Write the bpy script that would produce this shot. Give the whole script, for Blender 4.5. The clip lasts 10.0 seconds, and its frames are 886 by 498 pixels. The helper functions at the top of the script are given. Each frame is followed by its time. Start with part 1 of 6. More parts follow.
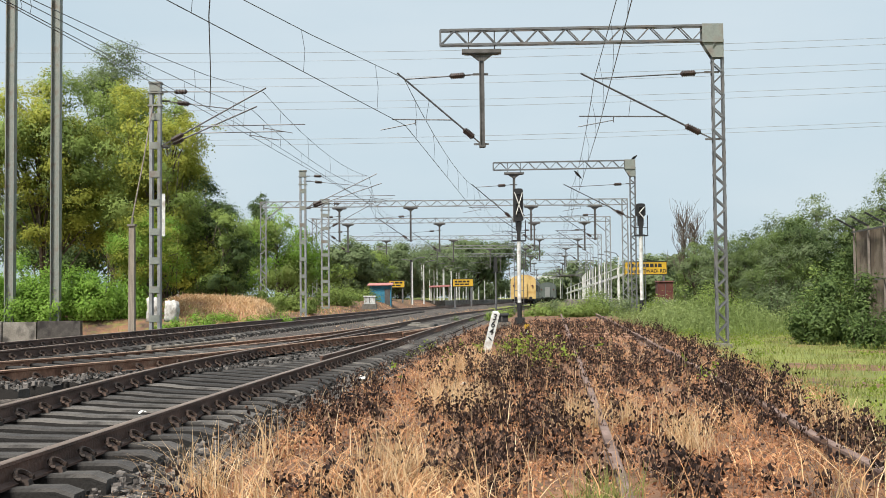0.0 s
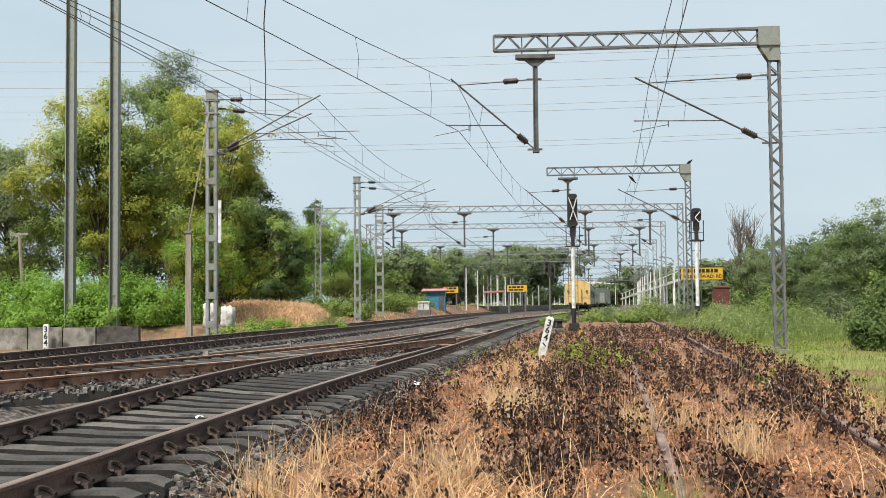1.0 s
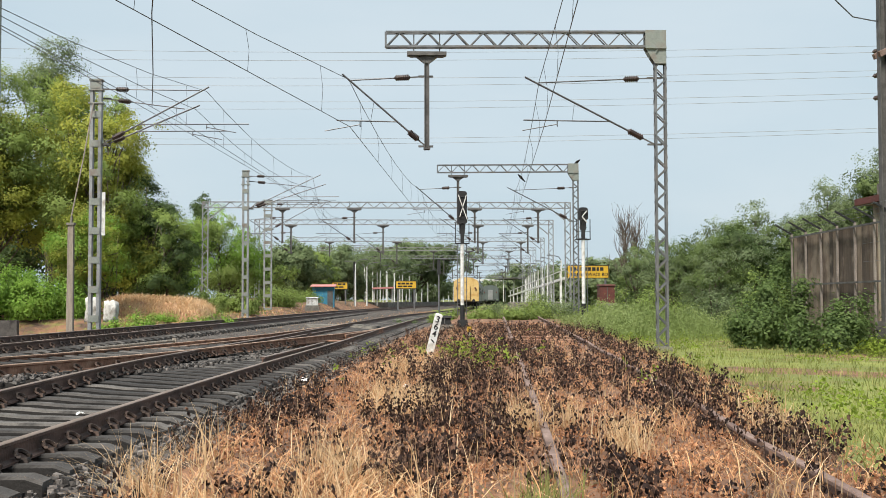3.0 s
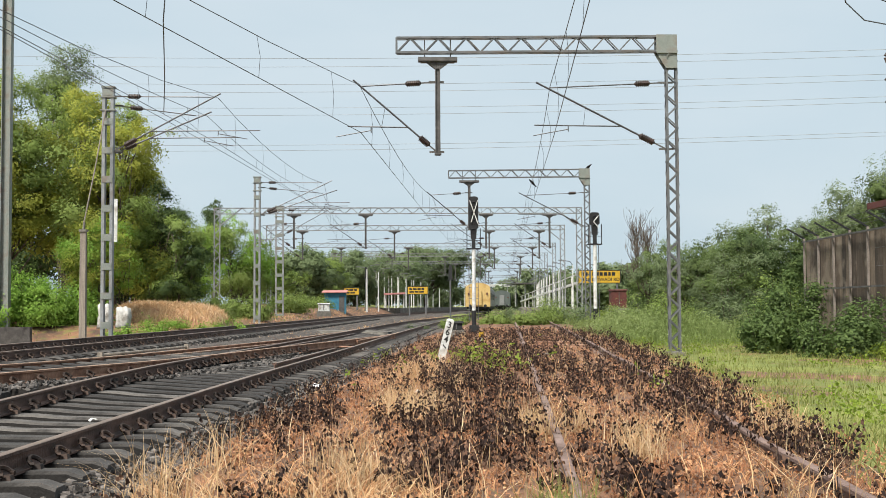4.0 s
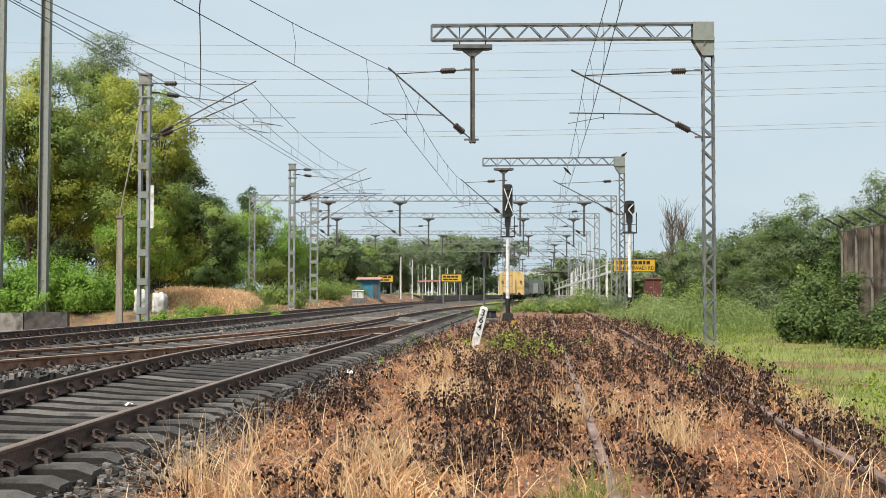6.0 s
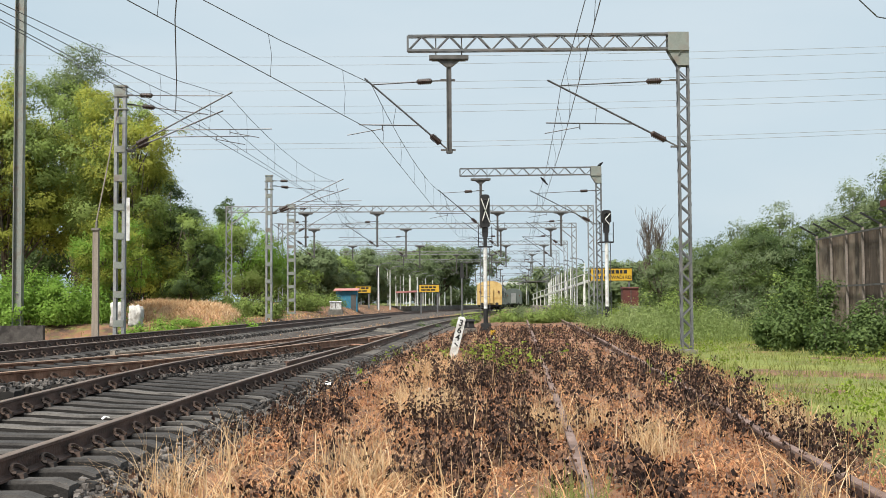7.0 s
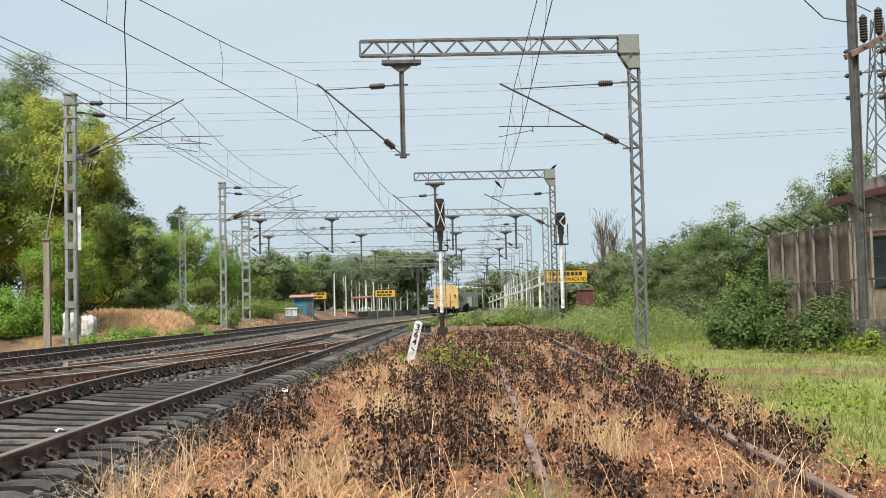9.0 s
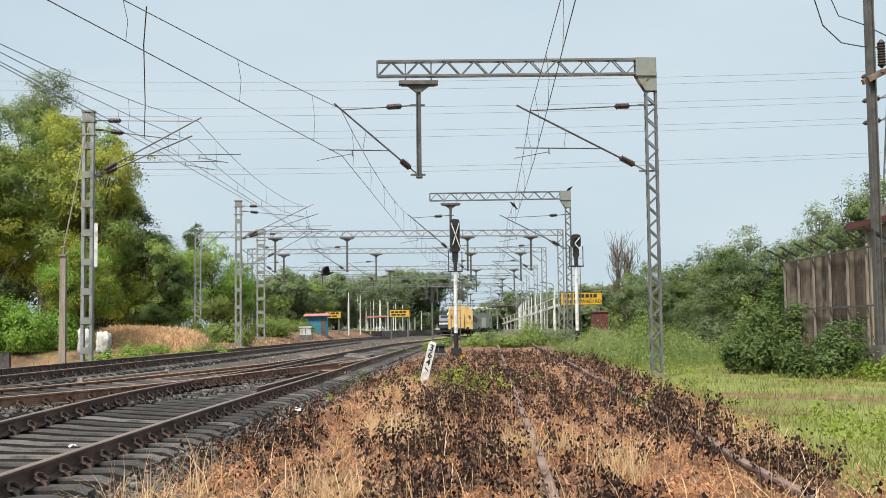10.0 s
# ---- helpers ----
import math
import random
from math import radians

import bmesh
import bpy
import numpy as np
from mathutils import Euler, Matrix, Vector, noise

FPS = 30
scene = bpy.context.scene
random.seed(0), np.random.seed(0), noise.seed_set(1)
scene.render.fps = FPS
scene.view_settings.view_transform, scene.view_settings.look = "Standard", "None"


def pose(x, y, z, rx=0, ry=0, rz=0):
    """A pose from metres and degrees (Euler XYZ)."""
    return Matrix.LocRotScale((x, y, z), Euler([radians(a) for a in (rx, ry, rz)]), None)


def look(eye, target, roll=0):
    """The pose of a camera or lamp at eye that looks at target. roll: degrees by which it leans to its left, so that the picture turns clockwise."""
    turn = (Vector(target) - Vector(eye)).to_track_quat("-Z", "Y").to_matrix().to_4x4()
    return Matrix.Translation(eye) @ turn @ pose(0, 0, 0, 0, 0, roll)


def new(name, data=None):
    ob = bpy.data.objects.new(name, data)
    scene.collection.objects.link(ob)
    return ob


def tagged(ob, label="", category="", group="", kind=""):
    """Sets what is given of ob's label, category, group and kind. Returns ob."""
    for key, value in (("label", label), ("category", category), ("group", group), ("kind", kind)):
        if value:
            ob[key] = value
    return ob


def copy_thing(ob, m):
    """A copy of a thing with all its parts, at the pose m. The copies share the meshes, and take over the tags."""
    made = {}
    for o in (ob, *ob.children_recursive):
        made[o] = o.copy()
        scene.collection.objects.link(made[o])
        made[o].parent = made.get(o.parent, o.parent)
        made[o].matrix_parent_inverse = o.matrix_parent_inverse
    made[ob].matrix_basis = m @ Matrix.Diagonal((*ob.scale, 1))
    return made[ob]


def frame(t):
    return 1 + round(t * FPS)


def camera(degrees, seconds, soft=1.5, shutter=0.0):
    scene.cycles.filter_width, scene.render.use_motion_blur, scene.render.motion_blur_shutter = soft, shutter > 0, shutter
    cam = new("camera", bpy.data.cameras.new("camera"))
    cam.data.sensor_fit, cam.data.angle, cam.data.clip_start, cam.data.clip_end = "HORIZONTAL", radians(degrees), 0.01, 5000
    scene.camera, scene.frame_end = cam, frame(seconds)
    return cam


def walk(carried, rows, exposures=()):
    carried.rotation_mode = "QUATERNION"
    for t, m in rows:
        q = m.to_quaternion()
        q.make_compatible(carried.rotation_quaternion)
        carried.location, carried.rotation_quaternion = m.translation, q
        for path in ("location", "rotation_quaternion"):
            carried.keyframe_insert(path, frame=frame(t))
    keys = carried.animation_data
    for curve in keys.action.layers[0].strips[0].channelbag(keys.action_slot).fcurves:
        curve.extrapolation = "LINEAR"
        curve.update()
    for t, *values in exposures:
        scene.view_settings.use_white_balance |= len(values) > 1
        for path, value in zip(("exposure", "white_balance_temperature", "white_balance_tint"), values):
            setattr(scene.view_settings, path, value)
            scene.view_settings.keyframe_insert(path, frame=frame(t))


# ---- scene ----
EYE = (0.0, 0.0, 1.05)
cam = camera(41.0, 10.0, soft=0.85)
walk(cam, [
    (0, look(EYE, (-0.000, 99.910, 5.291), -0.520)),
    (0.5, look(EYE, (-3.614, 99.822, 5.799), -0.606)),
    (1, look(EYE, (-4.533, 99.784, 5.811), -0.536)),
    (1.5, look(EYE, (-1.507, 99.886, 5.589), -0.186)),
    (2, look(EYE, (2.839, 99.876, 5.149), -0.039)),
    (2.2, look(EYE, (4.151, 99.832, 5.083), -0.135)),
    (3.3, look(EYE, (4.780, 99.774, 5.763), -0.118)),
    (3.5, look(EYE, (4.468, 99.781, 5.930), -0.230)),
    (4, look(EYE, (3.806, 99.809, 5.906), -0.286)),
    (4.5, look(EYE, (3.042, 99.867, 5.208), -0.238)),
    (5, look(EYE, (1.972, 99.924, 4.408), -0.079)),
    (5.5, look(EYE, (1.006, 99.944, 4.257), -0.017)),
    (5.7, look(EYE, (0.795, 99.940, 4.418), 0.059)),
    (6.8, look(EYE, (2.359, 99.861, 5.764), -0.126)),
    (7, look(EYE, (2.833, 99.849, 5.750), -0.345)),
    (7.5, look(EYE, (3.621, 99.842, 5.344), -1.068)),
    (8, look(EYE, (4.532, 99.818, 5.035), -1.587)),
    (8.5, look(EYE, (5.899, 99.736, 5.276), -1.660)),
    (9, look(EYE, (6.594, 99.656, 6.060), -1.350)),
    (9.5, look(EYE, (6.085, 99.635, 7.029), -0.911)),
    (10, look(EYE, (5.362, 99.627, 7.808), -0.645)),
])


# ---- world and sun ----
world = bpy.data.worlds.new("overcast_sky")
scene.world = world
world.use_nodes = True
wn, wl = world.node_tree.nodes, world.node_tree.links
sky = wn.new("ShaderNodeTexSky")
sky.sky_type = "NISHITA"
sky.sun_disc = False
sky.sun_elevation = radians(56)
sky.sun_rotation = radians(200)
sky.dust_density = 3.0
cloud = wn.new("ShaderNodeTexNoise")
cloud.inputs["Scale"].default_value = 2.2
cloud.inputs["Detail"].default_value = 5
wco = wn.new("ShaderNodeTexCoord")
wmap = wn.new("ShaderNodeMapping")
wmap.inputs["Scale"].default_value = (1, 1, 3.5)
wl.new(wco.outputs["Generated"], wmap.inputs["Vector"])
wl.new(wmap.outputs["Vector"], cloud.inputs["Vector"])
wramp = wn.new("ShaderNodeValToRGB")
wramp.color_ramp.elements[0].position, wramp.color_ramp.elements[0].color = 0.3, (5.6, 7.0, 7.9, 1)
wramp.color_ramp.elements[1].position, wramp.color_ramp.elements[1].color = 0.72, (6.9, 7.9, 8.5, 1)
wl.new(cloud.outputs["Fac"], wramp.inputs["Fac"])
wmix = wn.new("ShaderNodeMix")
wmix.data_type = "RGBA"
wmix.inputs["Factor"].default_value = 0.9
wl.new(sky.outputs["Color"], wmix.inputs["A"])
wl.new(wramp.outputs["Color"], wmix.inputs["B"])
wbg = wn["Background"]
wbg.inputs["Strength"].default_value = 0.068
wl.new(wmix.outputs["Result"], wbg.inputs["Color"])

sun = new("sun", bpy.data.lights.new("sun", "SUN"))
sun.data.energy, sun.data.angle, sun.data.color = 4.9, radians(14), (1.0, 0.95, 0.86)
sun.matrix_world = look((-16, -27, 46), (0, 0, 0))
scene.view_settings.exposure = 0.6


# ---- materials ----
def mat(name, colors, scale=4.0, rough=0.8, metal=0.0, bump=0.3, spread=(0.3, 0.7), fine=30.0, per="", stain=None, thin=0.0, stretch=(1, 1, 1), share=0.5):
    """Two-scale procedural surface: colors mixed by noise, speckled by a finer noise, with bump.
    per: 'object' or 'island' picks the mix by a random number instead of by noise alone."""
    m = bpy.data.materials.new(name)
    m.use_nodes = True
    n, l = m.node_tree.nodes, m.node_tree.links
    b = n["Principled BSDF"]
    b.inputs["Roughness"].default_value, b.inputs["Metallic"].default_value = rough, metal
    co = n.new("ShaderNodeTexCoord")
    mp = n.new("ShaderNodeMapping")
    mp.inputs["Scale"].default_value = stretch
    l.new(co.outputs["Object"], mp.inputs["Vector"])
    big = n.new("ShaderNodeTexNoise")
    big.inputs["Scale"].default_value, big.inputs["Detail"].default_value = scale, 6
    l.new(mp.outputs["Vector"], big.inputs["Vector"])
    ramp = n.new("ShaderNodeValToRGB")
    els = ramp.color_ramp.elements
    while len(els) < len(colors):
        els.new(0.5)
    for i, c in enumerate(colors):
        els[i].position = spread[0] + (spread[1] - spread[0]) * i / max(1, len(colors) - 1)
        els[i].color = (*c, 1)
    fac = big.outputs["Fac"]
    if per:
        if per == "island":
            src = n.new("ShaderNodeNewGeometry").outputs["Random Per Island"]
        else:
            src = n.new("ShaderNodeObjectInfo").outputs["Random"]
        mx = n.new("ShaderNodeMath")
        mx.operation = "MULTIPLY_ADD"
        l.new(src, mx.inputs[0])
        mx.inputs[1].default_value = share
        ad = n.new("ShaderNodeMath")
        ad.operation = "MULTIPLY"
        l.new(fac, ad.inputs[0])
        ad.inputs[1].default_value = 1 - share
        l.new(ad.outputs[0], mx.inputs[2])
        fac = mx.outputs[0]
    l.new(fac, ramp.inputs["Fac"])
    small = n.new("ShaderNodeTexNoise")
    small.inputs["Scale"].default_value, small.inputs["Detail"].default_value = fine, 4
    l.new(co.outputs["Object"], small.inputs["Vector"])
    val = n.new("ShaderNodeMapRange")
    val.inputs["From Min"].default_value, val.inputs["From Max"].default_value = 0.25, 0.75
    val.inputs["To Min"].default_value, val.inputs["To Max"].default_value = 0.72, 1.22
    l.new(small.outputs["Fac"], val.inputs["Value"])
    mul = n.new("ShaderNodeMix")
    mul.data_type, mul.blend_type = "RGBA", "MULTIPLY"
    mul.inputs["Factor"].default_value = 1.0
    l.new(ramp.outputs["Color"], mul.inputs["A"])
    l.new(val.outputs["Result"], mul.inputs["B"])
    out = mul.outputs["Result"]
    if stain:
        sn = n.new("ShaderNodeTexNoise")
        sn.inputs["Scale"].default_value, sn.inputs["Detail"].default_value = stain[1], 8
        l.new(co.outputs["Object"], sn.inputs["Vector"])
        sr = n.new("ShaderNodeMapRange")
        sr.inputs["From Min"].default_value, sr.inputs["From Max"].default_value = 0.5, 0.68
        l.new(sn.outputs["Fac"], sr.inputs["Value"])
        sm = n.new("ShaderNodeMix")
        sm.data_type = "RGBA"
        l.new(sr.outputs["Result"], sm.inputs["Factor"])
        l.new(out, sm.inputs["A"])
        sm.inputs["B"].default_value = (*stain[0], 1)
        out = sm.outputs["Result"]
    l.new(out, b.inputs["Base Color"])
    if bump:
        bp = n.new("ShaderNodeBump")
        bp.inputs["Strength"].default_value, bp.inputs["Distance"].default_value = bump, 0.02
        l.new(small.outputs["Fac"], bp.inputs["Height"])
        l.new(bp.outputs["Normal"], b.inputs["Normal"])
    if thin:
        tr = n.new("ShaderNodeBsdfTranslucent")
        l.new(out, tr.inputs["Color"])
        ms = n.new("ShaderNodeMixShader")
        ms.inputs["Fac"].default_value = thin
        l.new(b.outputs["BSDF"], ms.inputs[1])
        l.new(tr.outputs["BSDF"], ms.inputs[2])
        l.new(ms.outputs["Shader"], n["Material Output"].inputs["Surface"])
    return m


M = {}


def ground_mat():
    """Soil and turf, blended by the mesh's own 'turf' attribute with a ragged edge."""
    m = bpy.data.materials.new("laterite_and_turf")
    m.use_nodes = True
    n, l = m.node_tree.nodes, m.node_tree.links
    b = n["Principled BSDF"]
    b.inputs["Roughness"].default_value = 0.95
    co = n.new("ShaderNodeTexCoord")

    def layer(colors, scale):
        a = n.new("ShaderNodeTexNoise")
        a.inputs["Scale"].default_value, a.inputs["Detail"].default_value = scale, 9
        a.inputs["Roughness"].default_value = 0.68
        l.new(co.outputs["Object"], a.inputs["Vector"])
        r = n.new("ShaderNodeValToRGB")
        while len(r.color_ramp.elements) < len(colors):
            r.color_ramp.elements.new(0.5)
        for i, c in enumerate(colors):
            r.color_ramp.elements[i].position, r.color_ramp.elements[i].color = 0.3 + 0.4 * i / (len(colors) - 1), (*c, 1)
        l.new(a.outputs["Fac"], r.inputs["Fac"])
        return r.outputs["Color"]
    soil = layer([(0.045, 0.031, 0.024), (0.095, 0.054, 0.034), (0.19, 0.096, 0.052), (0.29, 0.16, 0.088)], 1.1)
    turf = layer([(0.22, 0.12, 0.056), (0.112, 0.132, 0.029), (0.178, 0.2, 0.042), (0.24, 0.232, 0.07)], 0.5)
    at = n.new("ShaderNodeAttribute")
    at.attribute_name = "turf"
    rag = n.new("ShaderNodeTexNoise")
    rag.inputs["Scale"].default_value, rag.inputs["Detail"].default_value = 2.5, 7
    l.new(co.outputs["Object"], rag.inputs["Vector"])
    ad = n.new("ShaderNodeMath")
    ad.operation = "ADD"
    l.new(at.outputs["Fac"], ad.inputs[0])
    l.new(rag.outputs["Fac"], ad.inputs[1])
    mr = n.new("ShaderNodeMapRange")
    mr.inputs["From Min"].default_value, mr.inputs["From Max"].default_value = 0.85, 1.15
    l.new(ad.outputs[0], mr.inputs["Value"])
    mx = n.new("ShaderNodeMix")
    mx.data_type = "RGBA"
    l.new(mr.outputs["Result"], mx.inputs["Factor"])
    l.new(soil, mx.inputs["A"])
    l.new(turf, mx.inputs["B"])
    l.new(mx.outputs["Result"], b.inputs["Base Color"])
    fine = n.new("ShaderNodeTexNoise")
    fine.inputs["Scale"].default_value, fine.inputs["Detail"].default_value = 40, 5
    l.new(co.outputs["Object"], fine.inputs["Vector"])
    bp = n.new("ShaderNodeBump")
    bp.inputs["Strength"].default_value, bp.inputs["Distance"].default_value = 0.8, 0.02
    l.new(fine.outputs["Fac"], bp.inputs["Height"])
    l.new(bp.outputs["Normal"], b.inputs["Normal"])
    return m


M["ground"] = ground_mat()
M["ballast"] = mat("ballast_bed", [(0.015, 0.013, 0.0115), (0.062, 0.051, 0.044), (0.17, 0.145, 0.128)], 16, 0.95, 0, 1.0, fine=38, stain=((0.039, 0.0234, 0.0156), 1.1))
M["stone"] = mat("ballast_stone", [(0.016, 0.014, 0.013), (0.052, 0.045, 0.041), (0.17, 0.15, 0.138)], 3, 0.9, 0, 0.5, per="island")
M["sleeper"] = mat("sooty_concrete", [(0.022, 0.019, 0.018), (0.055, 0.049, 0.045), (0.11, 0.099, 0.09)], 5, 0.85, 0, 0.7, per="object", fine=50, stain=((0.016, 0.0135, 0.012), 3.2))
# Near-black sleeper sides: the shade of the gaps is put into the colour.
M["sleeperside"] = mat("shaded_sleeper_side", [(0.006, 0.005, 0.0045), (0.014, 0.0115, 0.01)], 6, 0.9, 0, 0.5, per="object", fine=40)
M["rail"] = mat("rail_steel", [(0.045, 0.026, 0.0195), (0.1, 0.057, 0.043), (0.155, 0.09, 0.067)], 3, 0.7, 0.05, 0.4, stretch=(3, .4, 3))
M["railtop"] = mat("rail_head", [(0.14, 0.098, 0.076), (0.22, 0.162, 0.13)], 2, 0.5, 0.25, 0.15, stretch=(3, .3, 3))
M["rust"] = mat("rust", [(0.125, 0.058, 0.036), (0.27, 0.14, 0.088), (0.36, 0.22, 0.15)], 4, 0.85, 0.1, 0.5)
M["dullrust"] = mat("dull_rust", [(0.09, 0.056, 0.044), (0.165, 0.108, 0.09), (0.24, 0.17, 0.145)], 4, 0.9, 0.05, 0.5)
M["rusttop"] = mat("rust_rail_head", [(0.25, 0.15, 0.1), (0.4, 0.27, 0.19)], 3, 0.6, 0.15, 0.3, stretch=(3, .4, 3))
M["clip"] = mat("rusty_clip", [(0.0234, 0.0156, 0.0125), (0.0702, 0.0429, 0.0312)], 8, 0.7, 0.4, 0.3, per="object")
M["galv"] = mat("galvanised_steel", [(0.078, 0.082, 0.087), (0.12, 0.124, 0.13), (0.165, 0.168, 0.175)], 2.5, 0.6, 0.2, 0.2, stain=((0.125, 0.112, 0.104), 1.8))
# Pale steel, lightened further by the haze of the far portals.
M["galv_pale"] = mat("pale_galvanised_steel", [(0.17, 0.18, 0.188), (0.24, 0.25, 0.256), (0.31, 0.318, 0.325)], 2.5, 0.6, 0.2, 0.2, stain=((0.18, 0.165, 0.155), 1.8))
M["plate"] = mat("galvanised_plate", [(0.172, 0.191, 0.172), (0.25, 0.265, 0.242)], 3, 0.6, 0.2, 0.2, stain=((0.172, 0.148, 0.125), 3))
M["darksteel"] = mat("weathered_steel", [(0.0702, 0.0663, 0.0624), (0.133, 0.125, 0.121)], 4, 0.6, 0.4, 0.2)
M["tube"] = mat("bracket_tube", [(0.0702, 0.0702, 0.0741), (0.125, 0.125, 0.129)], 4, 0.5, 0.5, 0.1)
M["wire"] = mat("catenary_wire", [(0.0702, 0.0702, 0.0741), (0.117, 0.117, 0.121)], 3, 0.5, 0.6, 0.0)
M["farwire"] = mat("aluminium_conductor", [(0.25, 0.262, 0.275), (0.3, 0.312, 0.325)], 1, 0.5, 0.0, 0.0)
M["insul"] = mat("brown_porcelain", [(0.02, 0.013, 0.011), (0.05, 0.028, 0.022)], 6, 0.5, 0, 0.0)
M["black"] = mat("black_paint", [(0.006, 0.006, 0.007), (0.013, 0.013, 0.014)], 5, 0.75, 0, 0.1)
M["white"] = mat("white_paint", [(0.508, 0.508, 0.492), (0.656, 0.656, 0.64)], 4, 0.6, 0, 0.1, stain=((0.344, 0.312, 0.271), 5))
M["concrete"] = mat("old_concrete", [(0.109, 0.0975, 0.0858), (0.187, 0.172, 0.148), (0.257, 0.242, 0.218)], 2, 0.9, 0, 0.5, stain=((0.0468, 0.0429, 0.039), 2.2))
M["yellow"] = mat("yellow_enamel", [(0.451, 0.262, 0.0123), (0.525, 0.328, 0.0246)], 2, 0.5, 0, 0.05)
M["coach"] = mat("coach_yellow", [(0.459, 0.312, 0.107), (0.541, 0.385, 0.156)], 0.9, 0.5, 0, 0.1, stain=((0.369, 0.213, 0.0656), 1.4))
M["coachside"] = mat("coach_side", [(0.156, 0.16, 0.164), (0.211, 0.215, 0.218)], 1, 0.5, 0, 0.1)
M["darkcoach"] = mat("dark_green_grey_paint", [(0.06, 0.075, 0.072), (0.09, 0.105, 0.1)], 1, 0.6, 0, 0.1)
M["glass"] = mat("dark_window", [(0.02, 0.025, 0.03), (0.05, 0.055, 0.06)], 1, 0.4, 0, 0.0)
M["loco"] = mat("loco_dark_blue", [(0.0156, 0.0234, 0.0468), (0.039, 0.0468, 0.078)], 1, 0.5, 0, 0.1)
M["blue"] = mat("blue_sheet", [(0.0156, 0.125, 0.211), (0.039, 0.203, 0.296)], 2, 0.6, 0, 0.2)
M["redbrown"] = mat("red_oxide", [(0.0624, 0.0156, 0.0125), (0.109, 0.0273, 0.0195)], 3, 0.7, 0, 0.3)
M["pink"] = mat("faded_pink_sheet", [(0.328, 0.125, 0.117), (0.406, 0.187, 0.172)], 2, 0.8, 0, 0.1)
M["limewash"] = mat("stained_limewash", [(0.36, 0.35, 0.33), (0.6, 0.59, 0.56)], 3, 0.9, 0, 0.6, stain=((0.109, 0.0936, 0.078), 2.5))
M["cream"] = mat("cream_plaster", [(0.343, 0.281, 0.195), (0.437, 0.367, 0.265)], 1, 0.9, 0, 0.3, stain=((0.195, 0.148, 0.101), 1.3))
M["fence"] = mat("weathered_fence_sheet", [(0.03, 0.021, 0.015), (0.075, 0.053, 0.038), (0.16, 0.122, 0.09)], 2.0, 0.9, 0, 0.4, (0.25, 0.7), per="object", stretch=(9, 9, 0.5), stain=((0.19, 0.15, 0.115), 1.4))
M["post"] = mat("fence_post_pale", [(0.156, 0.129, 0.109), (0.25, 0.211, 0.187)], 3, 0.8, 0, 0.3)
M["bark"] = mat("bark", [(0.039, 0.0273, 0.0195), (0.101, 0.078, 0.0585), (0.187, 0.156, 0.125)], 3, 0.95, 0, 1.0, stretch=(3, 3, .6))
M["wood"] = mat("weathered_wood", [(0.172, 0.144, 0.117), (0.281, 0.242, 0.199)], 3, 0.9, 0, 0.5, stretch=(5, 5, .5))


def leafy(name, colors, thin=0.42, rough=0.6, share=0.5):
    m = mat(name, colors, 0.35, rough, 0, 0, (0.2, 0.8), 3, per="island", thin=thin, share=share)
    m.node_tree.nodes["Principled BSDF"].inputs["Specular IOR Level"].default_value = 0.2
    return m


M["leaf_mid"] = leafy("leaves_mid_green", [(0.14, 0.2, 0.05), (0.22, 0.295, 0.075), (0.3, 0.37, 0.112)], share=0.26)
M["leaf_yellow"] = leafy("leaves_yellow_green", [(0.21, 0.24, 0.042), (0.32, 0.345, 0.06), (0.43, 0.43, 0.085)], share=0.26)
M["leaf_bright"] = leafy("leaves_bright_green", [(0.125, 0.22, 0.032), (0.218, 0.37, 0.0546), (0.32, 0.47, 0.1)], share=0.26)
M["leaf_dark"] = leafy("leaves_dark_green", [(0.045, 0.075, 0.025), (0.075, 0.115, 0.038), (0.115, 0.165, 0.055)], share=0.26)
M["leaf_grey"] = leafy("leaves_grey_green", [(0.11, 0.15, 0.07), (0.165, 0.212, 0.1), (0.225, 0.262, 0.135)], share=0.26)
M["leaf_lime"] = leafy("leaves_lime", [(0.151, 0.218, 0.0252), (0.286, 0.353, 0.0588)], share=0.26)
# Greyer than the nearer leaves: the haze of distance is put into this colour.
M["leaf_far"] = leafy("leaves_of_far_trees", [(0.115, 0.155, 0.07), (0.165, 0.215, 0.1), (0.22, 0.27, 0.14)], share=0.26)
M["leaf_bush"] = leafy("leaves_deep_green", [(0.06, 0.1, 0.03), (0.11, 0.165, 0.05), (0.17, 0.235, 0.072)], share=0.34)
M["leaf_olive"] = leafy("leaves_olive_green", [(0.085, 0.125, 0.042), (0.135, 0.185, 0.06), (0.19, 0.24, 0.085)], share=0.24)
M["feather"] = leafy("pale_feathery_grass", [(0.15, 0.2, 0.06), (0.23, 0.29, 0.1), (0.32, 0.37, 0.16)], share=0.35)
M["straw"] = leafy("straw_grass", [(0.37, 0.185, 0.088), (0.62, 0.36, 0.18), (0.74, 0.58, 0.36)], 0.3, 0.7)
M["straw_pale"] = leafy("pale_straw_tuft", [(0.42, 0.25, 0.12), (0.61, 0.42, 0.235), (0.73, 0.58, 0.4)], 0.3, 0.7)
M["bank"] = mat("dry_bank", [(0.17, 0.094, 0.055), (0.34, 0.2, 0.115), (0.46, 0.3, 0.18)], 1.1, 0.95, 0, 0.8, fine=14, stain=((0.27, 0.135, 0.075), 0.6))
M["orange"] = leafy("scorched_grass", [(0.15, 0.07, 0.042), (0.43, 0.198, 0.1), (0.64, 0.39, 0.215)], 0.3, 0.8)
